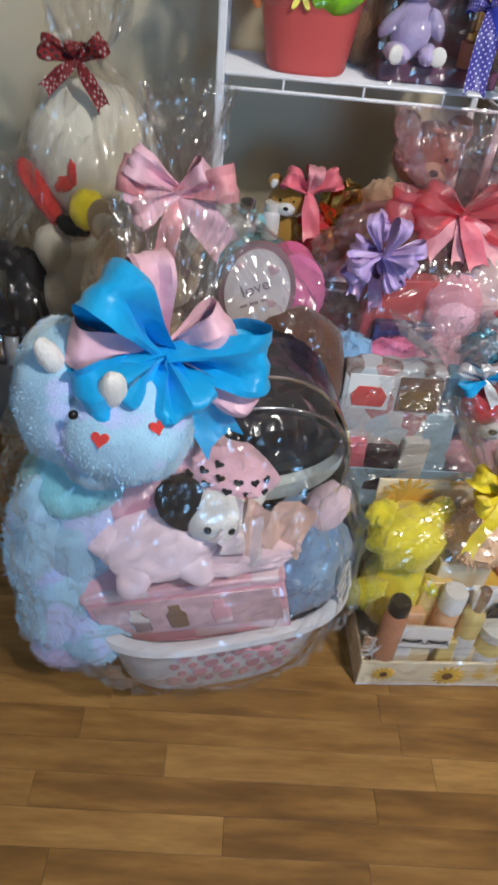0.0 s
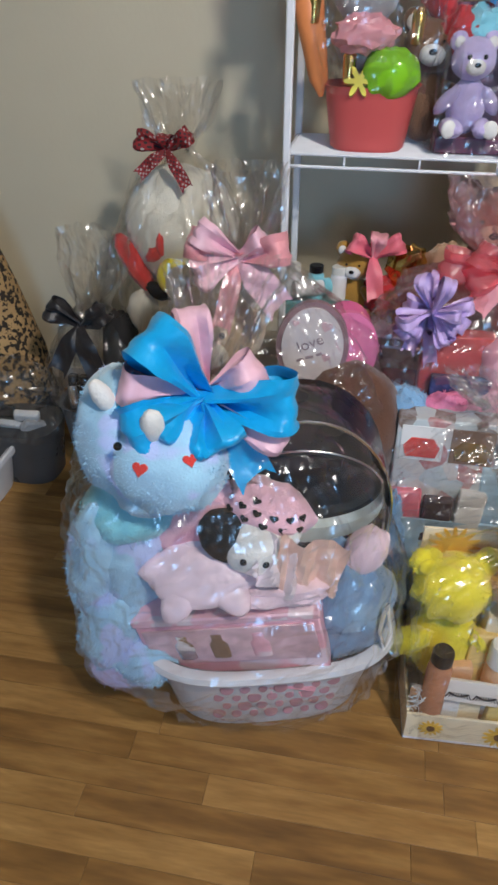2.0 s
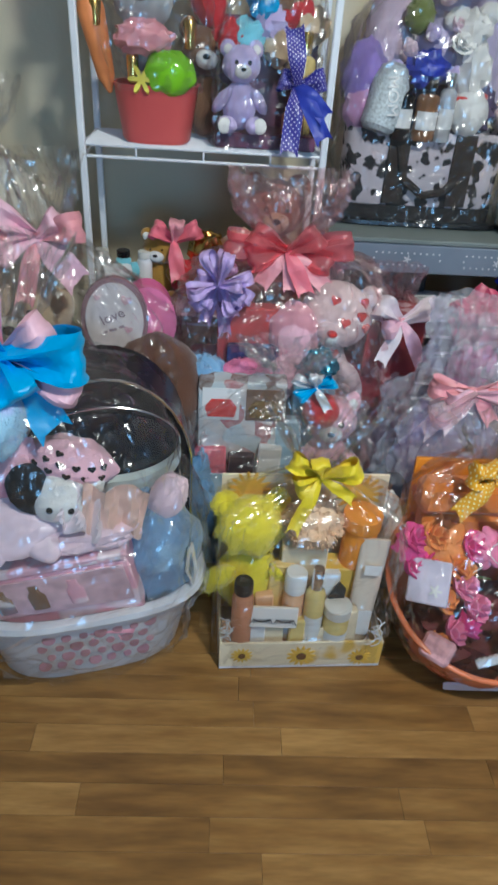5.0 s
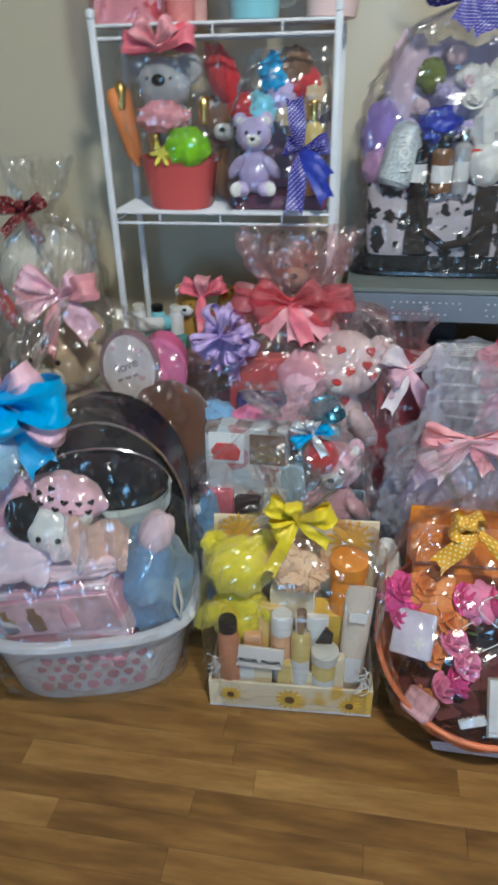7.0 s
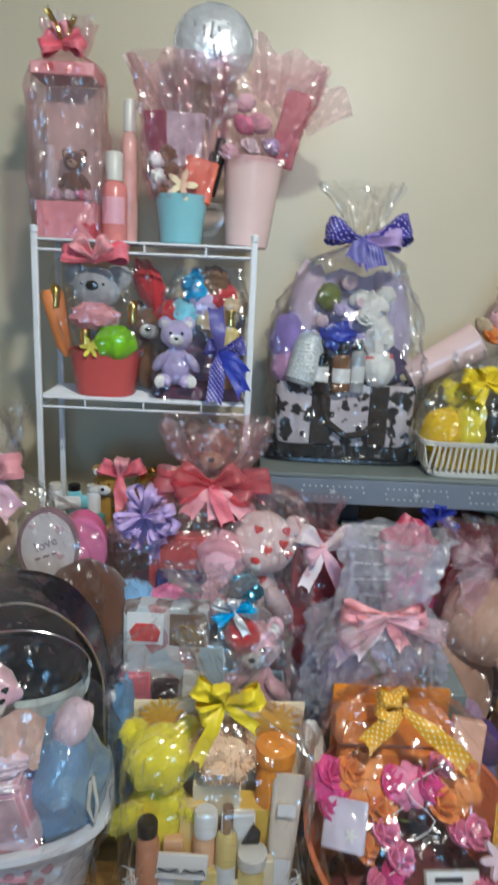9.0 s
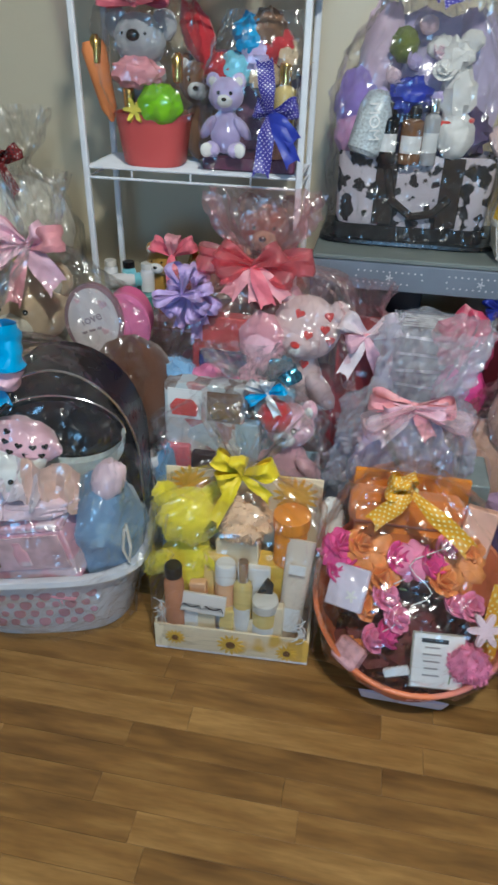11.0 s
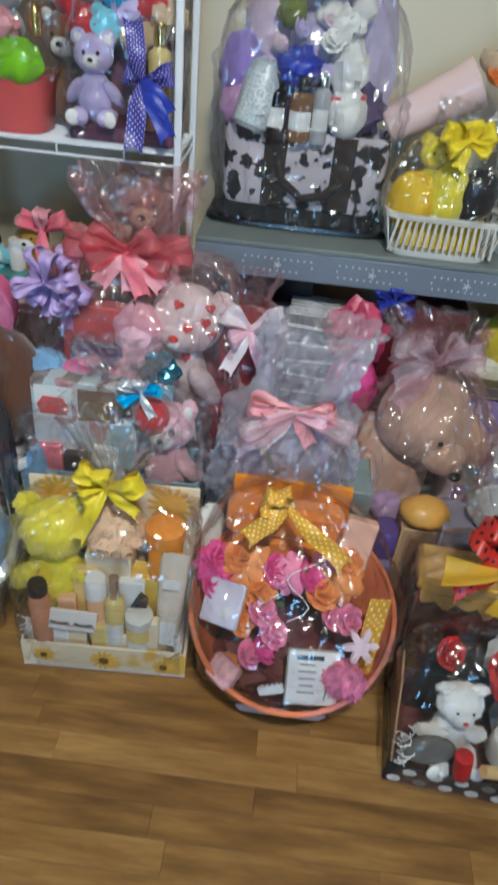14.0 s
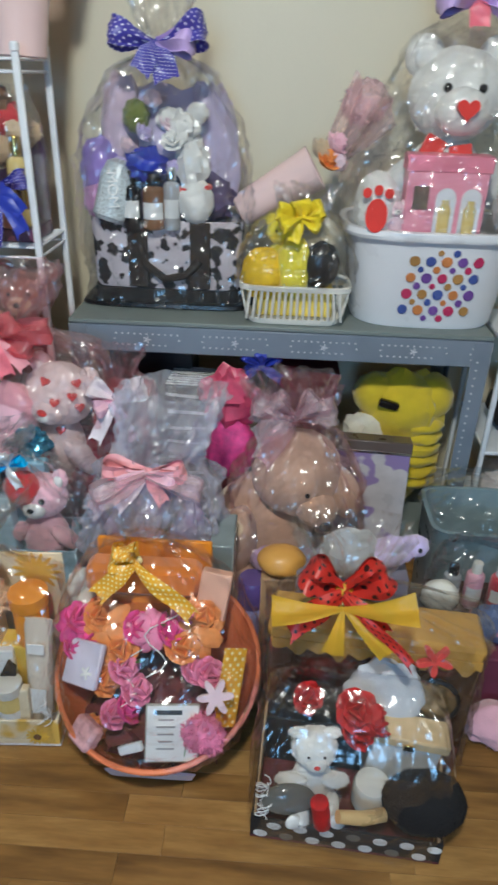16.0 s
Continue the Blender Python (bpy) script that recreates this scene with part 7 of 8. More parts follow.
blob("soft_toy", (0.15, -0.32, 0.60), (0.05, 0.04, 0.065), FUR_PINK, "dusty pink plush ball", "soft toy", 6, 0.15, 600, 0.005)
blob("bath_puff", (-0.022, -0.37, 0.528), (0.048, 0.04, 0.045), plush_mat("blue_net", (0.25, 0.44, 0.66)), "light blue net bath puff", "bath puff", 7, 0.3, 900, 0.009)
blob("bath_puff", (0.055, -0.37, 0.535), (0.05, 0.035, 0.03), HOTPINK, "hot pink net bath puff", "bath puff", 8, 0.3, 500, 0.008)
blob("paper_flower", (0.145, -0.35, 0.53), (0.045, 0.03, 0.045), FUR_PINK, "pale pink crumpled paper flower", "flower", 9, 0.35, 200, 0.008)
blob("foil_bow", (0.20, -0.37, 0.565), (0.03, 0.025, 0.03), mat("blue_foil", (0.12, 0.36, 0.50), 0.2, 0.8, vary=0.3), "metallic blue foil bow", "bow", 4, 0.5)

farther()

# ---- milky wrapped gift with pink bow ----
JM = T(0.487, -0.285, 0.002)
J = thing("gift_basket", JM, "gift basket in milky crinkled cellophane with a pink bow", "gift basket")
part("basket", Shape().tub([(0.10, 0.08, 0), (0.13, 0.10, 0.20), (0.125, 0.095, 0.20)], p=4, cap1=True), mat("charcoal_basket", (0.035, 0.04, 0.05), 0.5), J, "charcoal basket")
part("contents", Shape().ball((0, 0, 0.30), (0.115, 0.085, 0.16), lump=0.2, seed=4, n=36), mat("lavender_lace", (0.52, 0.48, 0.68), 0.7, vary=0.15, second=(0.72, 0.68, 0.80), thr=(38, 0.56)), J, "lavender lace bundle")
wrap(J, [(0.16, 0, 0, 0.135, 0.105), (0.30, 0, -0.005, 0.142, 0.11), (0.44, 0, -0.005, 0.128, 0.095), (0.505, 0, -0.01, 0.07, 0.05), (0.56, 0.02, 0.01, 0.085, 0.05), (0.65, 0.04, 0.03, 0.10, 0.055)], 0.505, CELLO_MILK, crease=0.02, seed=57, p=3)
bow(J, (0.0, -0.075, 0.507), 0.092, [(172, 0.95, 0.38, SATIN_ROSE), (12, 0.9, 0.36, SATIN_ROSE), (190, 0.75, 0.42, SATIN_PINK), (0, 0.7, 0.4, SATIN_PINK), (-8, 1.3, 0.5, TULLE), (200, 1.2, 0.5, TULLE)], [(222, 1.0, 0.4, SATIN_WHITE), (-50, 0.7, 0.3, SATIN_ROSE), (208, 1.4, 0.4, TULLE)], SATIN_ROSE, label="pink satin and tulle bow")
carton("dark_box", T(0.365, -0.36, 0.002), (0.075, 0.10, 0.27), mat("slate_card", (0.04, 0.045, 0.06), 0.5, vary=0.2), "dark slate box standing on the floor")
carton("grey_box", T(0.64, -0.34, 0.002), (0.05, 0.12, 0.36), mat("grey_green_film", (0.22, 0.26, 0.26), 0.2, vary=0.2), "grey green translucent carton on the floor")
# white-pink bow gift under the deck
KM = T(0.378, -0.075, 0.002)
K = thing("gift_box", KM, "red and white gift box with a pale satin bow", "gift box")
part("body", Shape().box((0.13, 0.11, 0.56), T(0, 0, 0.28), bev=0.004), mat("red_white_card", (0.42, 0.06, 0.07), 0.35, vary=0.2, second=(0.75, 0.6, 0.6), thr=(14, 0.58)), K)
bow(K, (0, -0.075, 0.56), 0.085, [(150, 0.95, 0.55, SATIN_WHITE), (30, 0.95, 0.6, SATIN_WHITE), (200, 0.6, 0.5, SATIN_PINK)], [(-120, 1.1, 0.36, SATIN_WHITE), (-58, 1.1, 0.36, SATIN_PINK)], SATIN_ROSE, label="pale pink satin bow")
wrap(K, [(0.40, 0, 0, 0.072, 0.062), (0.55, 0, 0, 0.07, 0.055), (0.60, -0.005, 0, 0.03, 0.03), (0.66, -0.01, 0, 0.06, 0.03)], 0.60, CELLO_PINK, crease=0.010, seed=59, n=48, k=20)
zb = thing("zebra_box", T(0.535, 0.10, 0.091, 0, 0, -4), "tall black and white zebra striped box", "box")
part("body", Shape().box((0.16, 0.12, 0.43), T(0, 0, 0.215), bev=0.004), BLACKISH, zb)
for k in range(9):
    part("stripe", Shape().box((0.155 - 0.008 * (k % 3), 0.0015, 0.008), T(0.002 * (k % 2), -0.0612, 0.40 - 0.045 * k, 0, 2 - 3 * (k % 3), 0), bev=0.0004), PAPER, zb)
    part("stripe", Shape().box((0.155, 0.008, 0.0015), T(0, -0.052 + 0.0135 * k, 0.4305, 0, 0, 3 - 2 * (k % 3)), bev=0.0004), PAPER, zb)
carton("dark_box", T(0.41, 0.22, 0.091), (0.20, 0.13, 0.50), mat("charcoal_card", (0.03, 0.03, 0.033), 0.4, vary=0.3), "charcoal black storage box under the deck")
blob("bath_puff", (0.628, 0.0, 0.37), (0.065, 0.06, 0.085), MAGENTA, "magenta net bath puff", "bath puff", 5, 0.15, 700, 0.008)
blob("wrapped_gift", (0.622, 0.02, 0.505), (0.07, 0.05, 0.07), mat("red_pink_wrap", (0.60, 0.08, 0.16), 0.35, vary=0.3, scale=30), "red and pink wrapped bundle", "bundle", 6, 0.4)
pk2 = thing("pedestal_box", T(0.628, 0.02, 0.0), "dark red carton holding the bundle", "box")
part("body", Shape().box((0.12, 0.11, 0.30), T(0, 0, 0.151), bev=0.004), MAROON, pk2)
ob = thing("ribbon_bow", T(0.695, 0.06, 0.575), "royal blue satin bow", "bow")
bow(ob, (0, 0, 0), 0.06, [(40, 0.9, 0.6, SATIN_NAVY), (140, 0.9, 0.6, SATIN_NAVY), (90, 0.8, 0.6, SATIN_NAVY), (200, 0.7, 0.5, SATIN_NAVY)], [(-20, 1.0, 0.4, SATIN_NAVY)], SATIN_NAVY)
carton("dark_red_box", T(0.745, 0.15, 0.091, 0, 8), (0.18, 0.10, 0.47), mat("oxblood_card", (0.14, 0.02, 0.03), 0.4, vary=0.3), "oxblood red box leaning under the deck")

# ---- big tan teddy ----
s = Shape()
for c, r, sl, rot, fz in (((-0.045, 0.05, 0.16), (0.135, 0.12, 0.17), 0, (0, 0, 0), 1600), ((0.038, 0.005, 0.372), (0.108, 0.100, 0.108), 0, (0, 0, 0), 2600), ((0.086, -0.062, 0.318), (0.050, 0.045, 0.045), 1, (0, 20, 0), 900),
                          ((-0.105, -0.06, 0.20), (0.052, 0.065, 0.13), 0, (20, 8, 0), 1100), ((0.150, -0.005, 0.330), (0.042, 0.045, 0.075), 0, (0, -25, 0), 700), ((-0.07, -0.10, 0.075), (0.075, 0.13, 0.07), 0, (0, 0, 12), 900), ((0.10, -0.10, 0.075), (0.075, 0.13, 0.07), 0, (0, 0, -12), 900)):
    s.ball(c, r, sl, rot, lump=0.06, seed=12 + int(100 * c[0]), fuzz=fz, hair=0.006, n=28)
s.ball((0.108, -0.115, 0.300), (0.015, 0.011, 0.011), 3, n=12)
s.ball((0.062, -0.098, 0.372), 0.006, 2, n=10)
thing("soft_toy", T(0.758, -0.12, 0.006), "large tan teddy bear sitting in cellophane on the floor", "soft toy", shape=s, mats=[plush_mat("fur_sand", (0.64, 0.50, 0.33)), plush_mat("fur_light_tan", (0.66, 0.53, 0.36)), EYE, EYE])
LW = thing("cellophane_bag", T(0.79, -0.125, 0.002), "clear cellophane bag with a sheer pink tulle bow", "gift wrap")
wrap(LW, [(0.003, 0, 0, 0.17, 0.15), (0.15, 0, -0.02, 0.18, 0.17), (0.36, 0.005, -0.01, 0.15, 0.13), (0.50, 0.0, 0.0, 0.08, 0.07), (0.535, 0, 0, 0.03, 0.03), (0.58, -0.01, 0.01, 0.08, 0.05), (0.62, -0.02, 0.02, 0.10, 0.06)], 0.535, CELLO_PINK, crease=0.020, seed=61)
bow(LW, (-0.01, -0.01, 0.535), 0.10, [(165, 1.0, 0.65, TULLE), (18, 1.0, 0.6, TULLE), (140, 0.8, 0.6, TULLE), (45, 0.8, 0.6, TULLE)], [(-130, 1.2, 0.5, TULLE), (-160, 1.0, 0.5, TULLE)], SATIN_PINK, label="sheer pink tulle bow")
blob("plush_cushion", (0.735, -0.22, 0.19), (0.04, 0.03, 0.035), FUR_LILAC, "small lilac plush cushion", "cushion", 3, 0.2, 400, 0.005)
bk = carton("photo_box", T(0.985, -0.06, 0.002, -8, 0, -4), (0.185, 0.05, 0.405), mat("floral_grey_print", (0.56, 0.53, 0.56), 0.3, vary=0.15, second=(0.30, 0.22, 0.45), thr=(13, 0.56)), "tall floral printed box with a dark top edge")
part("dark_edge", Shape().box((0.19, 0.055, 0.03), T(0, 0, 0.41), bev=0.003), mat("dark_taupe", (0.12, 0.09, 0.08), 0.3), bk)
part("foil_edge", Shape().box((0.188, 0.003, 0.006), T(0, -0.0285, 0.396), bev=0.001), CHROME, bk)
s = Shape().ball((0, 0, 0.14), (0.085, 0.07, 0.15), 0, lump=0.1, fuzz=1200, hair=0.005)
s.ball((0.0, -0.01, 0.325), (0.115, 0.075, 0.115), 0, lump=0.2)
s.ball((0.0, -0.01, 0.335), (0.105, 0.08, 0.095), 0, lump=0.08, fuzz=1200, hair=0.005)
for sx in (-1, 1):
    s.ball((0.075 * sx, -0.005, 0.365), (0.062, 0.06, 0.065), 0, lump=0.1, fuzz=500, hair=0.005)
for q in range(6):
    s.ball((0.045, -0.02, 0.12 + 0.035 * q), (0.075, 0.065, 0.026), 0, lump=0.12, seed=q, fuzz=200, hair=0.005)
s.box((0.055, 0.02, 0.022), T(-0.05, -0.085, 0.37, 0, 15, 0), 1, bev=0.008)
s.ball((0.07, -0.02, 0.22), (0.03, 0.04, 0.07), 0, (0, 20, 0), lump=0.1, fuzz=300)
s.ball((-0.10, -0.05, 0.27), (0.06, 0.04, 0.05), 2, (0, 25, 0), lump=0.3, fuzz=300)
thing("soft_toy", T(1.085, 0.20, 0.091), "mustard yellow soft toy with a black patch under the deck", "soft toy", shape=s, mats=[plush_mat("fur_mustard", (0.72, 0.52, 0.02)), EYE, FUR_CREAM])

# ---- right end ----
tb = thing("storage_bin", T(1.265, -0.14, 0.002), "teal grey plastic bin of toiletries", "bin")
part("body", Shape().tub([(0.14, 0.09, 0), (0.15, 0.10, 0.30), (0.155, 0.105, 0.31), (0.145, 0.095, 0.31), (0.135, 0.085, 0.01)], p=6, cap1=True), mat("teal_grey_plastic", (0.26, 0.35, 0.38), 0.3, vary=0.12), tb)
wrap(tb, [(0.30, 0, 0, 0.155, 0.105), (0.35, 0, 0, 0.15, 0.10), (0.40, 0.01, 0, 0.09, 0.05)], None, CELLO, crease=0.014, seed=91, n=48, k=16, p=4)
st = thing("toiletry_set", T(1.245, -0.295, 0.002), "toiletry bottles on a brown box in clear film", "gift set")
part("box", Shape().box((0.26, 0.13, 0.17), T(0, 0, 0.085), bev=0.004), mat("dark_umber_card", (0.07, 0.035, 0.025), 0.4, vary=0.3), st)
wrap(st, [(0.16, 0, 0, 0.132, 0.068), (0.27, 0, 0, 0.128, 0.06), (0.33, 0.01, 0, 0.10, 0.03)], None, CELLO, crease=0.012, seed=67, n=48, k=18, p=4)
for i, (x, h, b, c) in enumerate(((-0.095, 0.11, mat("clear_grey", (0.4, 0.42, 0.45), 0.15), BLACKISH), (-0.045, 0.12, PINK_BOX, CREAM_PL), (0.01, 0.11, FUR_RED, WHITE_PL), (0.06, 0.12, PAPER, CHROME))):
    bottle(T(1.245 + x, -0.315, 0.173), 0.02, h, b, c, ("small grey bottle with a black cap", "pink lotion bottle with a cream cap", "red lotion bottle with a white cap", "white lotion bottle with a chrome cap")[i], paper=PAPER)
blob("patterned_scarf", (1.215, -0.42, 0.215), (0.045, 0.04, 0.04), mat("navy_pink_print", (0.10, 0.13, 0.24), 0.6, vary=0.2, second=(0.66, 0.24, 0.28), thr=(20, 0.56)), "navy and pink patterned scarf bundle", "scarf", 5, 0.3)
tr2 = thing("display_tray", T(1.20, -0.43, 0.002), "dark brown display box under the scarf", "box")
part("body", Shape().box((0.16, 0.10, 0.17), T(0, 0, 0.085), bev=0.004), mat("maroon_dots_cloth", (0.16, 0.03, 0.06), 0.7, vary=0.3), tr2)
blob("folded_cloth", (1.235, -0.53, 0.042), (0.075, 0.05, 0.042), plush_mat("cloth_pink", (0.80, 0.44, 0.52)), "soft pink folded cloth on the floor", "cloth", 6, 0.2, 500)
blob("soap_bag", (1.09, -0.44, 0.30), (0.038, 0.03, 0.036), CREAM_PL, "cream rounded soap bag behind the gold lid", "soap", 5, 0.08)
carton("dark_box", T(1.06, -0.42, 0.002), (0.16, 0.08, 0.265), mat("taupe_card", (0.10, 0.07, 0.05), 0.4), "taupe brown carton behind the honey box")
s = Shape().ball((0, 0, 0), (0.06, 0.045, 0.05), 0, lump=0.2, fuzz=400, hair=0.006)
s.ball((0.075, 0.0, 0.01), (0.055, 0.03, 0.028), 1, (0, -18, 0), lump=0.2, fuzz=300)
s.ball((0.12, -0.005, 0.03), (0.026, 0.022, 0.022), 1, lump=0.1, fuzz=150)
s.ball((0.125, -0.025, 0.034), 0.005, 2, n=10)
thing("soft_toy", T(0.90, -0.445, 0.40), "grey and lilac plush bird behind the lid", "soft toy", shape=s, mats=[FUR_GREY, FUR_LILAC, EYE])
carton("support_box", T(0.905, -0.43, 0.002), (0.22, 0.09, 0.36), mat("grey_violet_card", (0.24, 0.22, 0.28), 0.4, vary=0.2), "grey violet carton behind the honey box")
blob("orange_tub", (0.765, -0.43, 0.36), (0.05, 0.04, 0.03), mat("caramel_plastic", (0.62, 0.32, 0.07), 0.35, vary=0.15), "caramel orange rounded tub lid", "tub", 3, 0.05)
bottle(T(0.708, -0.42, 0.002), 0.036, 0.30, mat("lilac_film", (0.40, 0.36, 0.62), 0.15, vary=0.3, scale=25), mat("dark_violet", (0.10, 0.06, 0.2), 0.3), "lilac glittery bottle on the floor", neck=0.7)
carton("tall_box", T(0.765, -0.42, 0.002), (0.08, 0.07, 0.328), mat("tan_card", (0.40, 0.24, 0.12), 0.4), "tan carton holding an orange tub")
wr = thing("white_frame_rack", T(1.285, 0.06, 0.002), "white metal frame rack filled with dark fabrics", "shelf rack")
for x in (0, 0.42):
    for y in (0, 0.30):
        part("post", Shape().box((0.013, 0.013, 0.66), T(x, y, 0.33), bev=0.003), WHITE_WIRE, wr)
for z in (0.10, 0.36, 0.65):
    part("shelf", Shape().box((0.41, 0.31, 0.012), T(0.21, 0.15, z), bev=0.003), WHITE_WIRE, wr)
for i in range(3):
    blob("folded_fabric", (1.40 + 0.12 * i, 0.19, 0.445), (0.075, 0.11, 0.075), BLACKCLOTH, "bundle of black fabric on the white rack", "fabric", i, 0.2)
    blob("folded_fabric", (1.40 + 0.12 * i, 0.19, 0.185), (0.075, 0.11, 0.075), (SHRED, BLACKCLOTH, BLACKCLOTH)[i], ("bundle of white striped fabric on the rack", "bundle of black fabric low on the rack", "bundle of black fabric low on the rack")[i], "fabric", i + 3, 0.2)

# ---- left: basket with the tan bear and brown toy ----
FM = T(-0.245, -0.265, 0.001, 0, 0, 4)
Fb = thing("gift_basket", FM, "white basket with black holes, soft toys and a pink bow", "gift basket")
part("basket", basket_shell(0.185, 0.125, 0.285, flare=0.84), WHITE_PL, Fb, "white plastic basket")
for j in range(6):
    for i in range(9):
        z, x = 0.06 + 0.03 * j, -0.12 + 0.03 * i + 0.015 * (j % 2)
        fy = -0.125 * (0.84 + 0.13 * z / 0.265) * (1 - (abs(x) / 0.18) ** 3.2 * 0.4) - 0.0006
        part("hole", Shape().lathe([(0.0085, 0), (0.0075, 0.0012)], T(x, fy, z, 86, 0, 0), n=12), BLACKISH, Fb)
filler(Fb, (0, 0, 0.24), (0.15, 0.10, 0.05), SHRED, 9)
wrap(Fb, levels_in(FM, [(0.26, -0.25, -0.265, 0.195, 0.135), (0.42, -0.28, -0.25, 0.20, 0.14), (0.58, -0.32, -0.23, 0.20, 0.13), (0.70, -0.36, -0.215, 0.10, 0.07), (0.738, -0.367, -0.21, 0.028, 0.025), (0.80, -0.365, -0.20, 0.05, 0.035), (0.88, -0.36, -0.19, 0.065, 0.04)]), 0.738, CELLO, crease=0.013, seed=71)
bow(Fb, local(FM, (-0.367, -0.24, 0.735)), 0.108, [(165, 0.95, 0.5, SATIN_ROSE), (148, 0.85, 0.45, SATIN_PINK), (15, 0.9, 0.5, SATIN_ROSE), (40, 0.65, 0.45, SATIN_PINK), (200, 0.85, 0.42, SATIN_PINK)], [(-105, 1.1, 0.32, SATIN_ROSE), (-40, 1.0, 0.5, SATIN_PINK)], SATIN_ROSE, label="rose pink satin bow")
s = bear_shape(0.42, fuzz=1.0, hair=0.005, seed=15)
thing("soft_toy", T(-0.43, -0.15, 0.245, 0, 0, -6), "tan teddy bear partly hidden in cellophane", "soft toy", shape=s, mats=[FUR_TAN, FUR_CREAM, EYE, EYE])
carton("support_box", T(-0.43, -0.13, 0.002), (0.17, 0.13, 0.24), mat("brown_card", (0.20, 0.12, 0.07), 0.6), "plain brown carton under the tan bear")
blob("soft_toy", (-0.150, -0.245, 0.405), (0.105, 0.095, 0.145), plush_mat("fur_chocolate", (0.13, 0.052, 0.026)), "chocolate brown plush toy in the basket", "soft toy", 7, 0.06, 2600, 0.005, n=30)
pl = thing("heart_plate", T(-0.231, -0.250, 0.580, 0, 0, 6) @ Matrix.Scale(1.08, 4), "oval white plaque lettered love with pink hearts", "plate")
part("disc", Shape().prism(oval(0.062, 0.082, 36), 0.012), mat("mauve_rim", (0.30, 0.18, 0.20), 0.3), pl)
part("face", Shape().prism(oval(0.053, 0.073, 36), 0.004, T(0, -0.007, 0)), mat("plate_white", (0.76, 0.68, 0.68), 0.25), pl)
plane_text("love", 0.028, T(-0.004, -0.0095, 0.008, 90, 0, 0) @ T(0, 0, 0, 0, 0, 24), mat("mauve_script_ink", (0.30, 0.22, 0.25), 0.5), pl)
for k, (x, z, w) in enumerate(((-0.020, -0.024, 0.012), (-0.004, -0.018, 0.014), (0.012, -0.012, 0.010))):
    part("print_bar", Shape().box((w, 0.0012, 0.005), T(x, -0.0095, z, 0, -22 + 8 * (k % 2), 0), bev=0.0003), mat("mauve_ink", (0.34, 0.26, 0.29), 0.5), pl)
for x, z, r in ((0.022, 0.04, 0.010), (0.024, -0.018, 0.008), (-0.03, 0.045, 0.006)):
    part("heart", Shape().prism(heart(r), 0.002, T(x, -0.0098, z, 0, 15, 0)), ROSE_DARK, pl)
hb2 = thing("heart_box", T(-0.172, -0.195, 0.565, 0, 0, 8) @ Matrix.Scale(1.06, 4), "glossy pink heart-shaped box", "box")
part("box", Shape().prism(oval(0.052, 0.07, 30), 0.05), mat("bubblegum_pink", (0.82, 0.16, 0.38), 0.2, vary=0.08), hb2)
part("lid", Shape().prism(oval(0.055, 0.073, 30), 0.012, T(0, -0.028, 0)), mat("bubblegum_pink", (0.84, 0.22, 0.42), 0.2, vary=0.08), hb2)

# ---- white plush bird at the wall ----
s = Shape()
s.ball((0, 0, 0.655), (0.135, 0.115, 0.14), 0, lump=0.05, seed=3, fuzz=2600, hair=0.005, n=30)
s.ball((-0.02, -0.01, 0.42), (0.11, 0.10, 0.16), 0, lump=0.08, seed=4, fuzz=1500, hair=0.005, n=26)
s.ball((-0.10, -0.07, 0.585), (0.026, 0.03, 0.075), 1, (0, -28, 0), lump=0.15, fuzz=300, hair=0.004)
s.ball((-0.035, -0.105, 0.625), (0.03, 0.012, 0.016), 1, (0, -40, 0), lump=0.2)
s.ball((-0.02, -0.11, 0.645), (0.012, 0.01, 0.026), 1, lump=0.2)
s.ball((0.005, -0.115, 0.575), (0.038, 0.032, 0.042), 2, lump=0.1, fuzz=300, hair=0.004)
s.ball((-0.03, -0.11, 0.535), (0.035, 0.02, 0.02), 3, (0, 20, 0), lump=0.2)
s.ball((-0.08, -0.08, 0.47), (0.045, 0.04, 0.055), 0, lump=0.1, fuzz=400, hair=0.005)
s.ball((-0.08, -0.09, 0.36), (0.04, 0.04, 0.06), 0, lump=0.1, fuzz=400, hair=0.005)
s.prism(heart(0.028), 0.012, T(-0.055, -0.105, 0.285), 1)
s.ball((0, 0, 0.25), (0.12, 0.10, 0.10), 0, lump=0.06, fuzz=500)
thing("soft_toy", T(-0.588, 0.165, 0.0), "large white plush bird with red wing and yellow beak", "soft toy", shape=s, mats=[FUR_CREAM, FELT_RED, FUR_YELLOW, FUR_BLACK])
gw = thing("gift_stand", T(-0.60, 0.165, 0.002), "white box base with cellophane and a plaid bow", "gift wrap")
part("box", Shape().box((0.23, 0.19, 0.17), T(0, 0, 0.085), bev=0.006), PAPER, gw)
wrap(gw, [(0.003, 0, 0, 0.125, 0.105), (0.20, 0, -0.005, 0.145, 0.13), (0.65, 0.01, 0.0, 0.145, 0.125), (0.77, 0.01, -0.01, 0.09, 0.07), (0.825, 0.01, -0.01, 0.025, 0.025), (0.90, 0.02, 0.0, 0.07, 0.04), (0.96, 0.02, 0.0, 0.09, 0.05)], 0.825, CELLO, crease=0.012, seed=73)
bow(gw, (0.01, -0.06, 0.832), 0.075, [(160, 0.95, 0.5, PLAID), (35, 0.95, 0.5, PLAID), (90, 0.5, 0.5, PLAID)], [(215, 1.05, 0.36, PLAID), (-50, 1.15, 0.36, PLAID)], PLAID, label="red and black plaid bow")

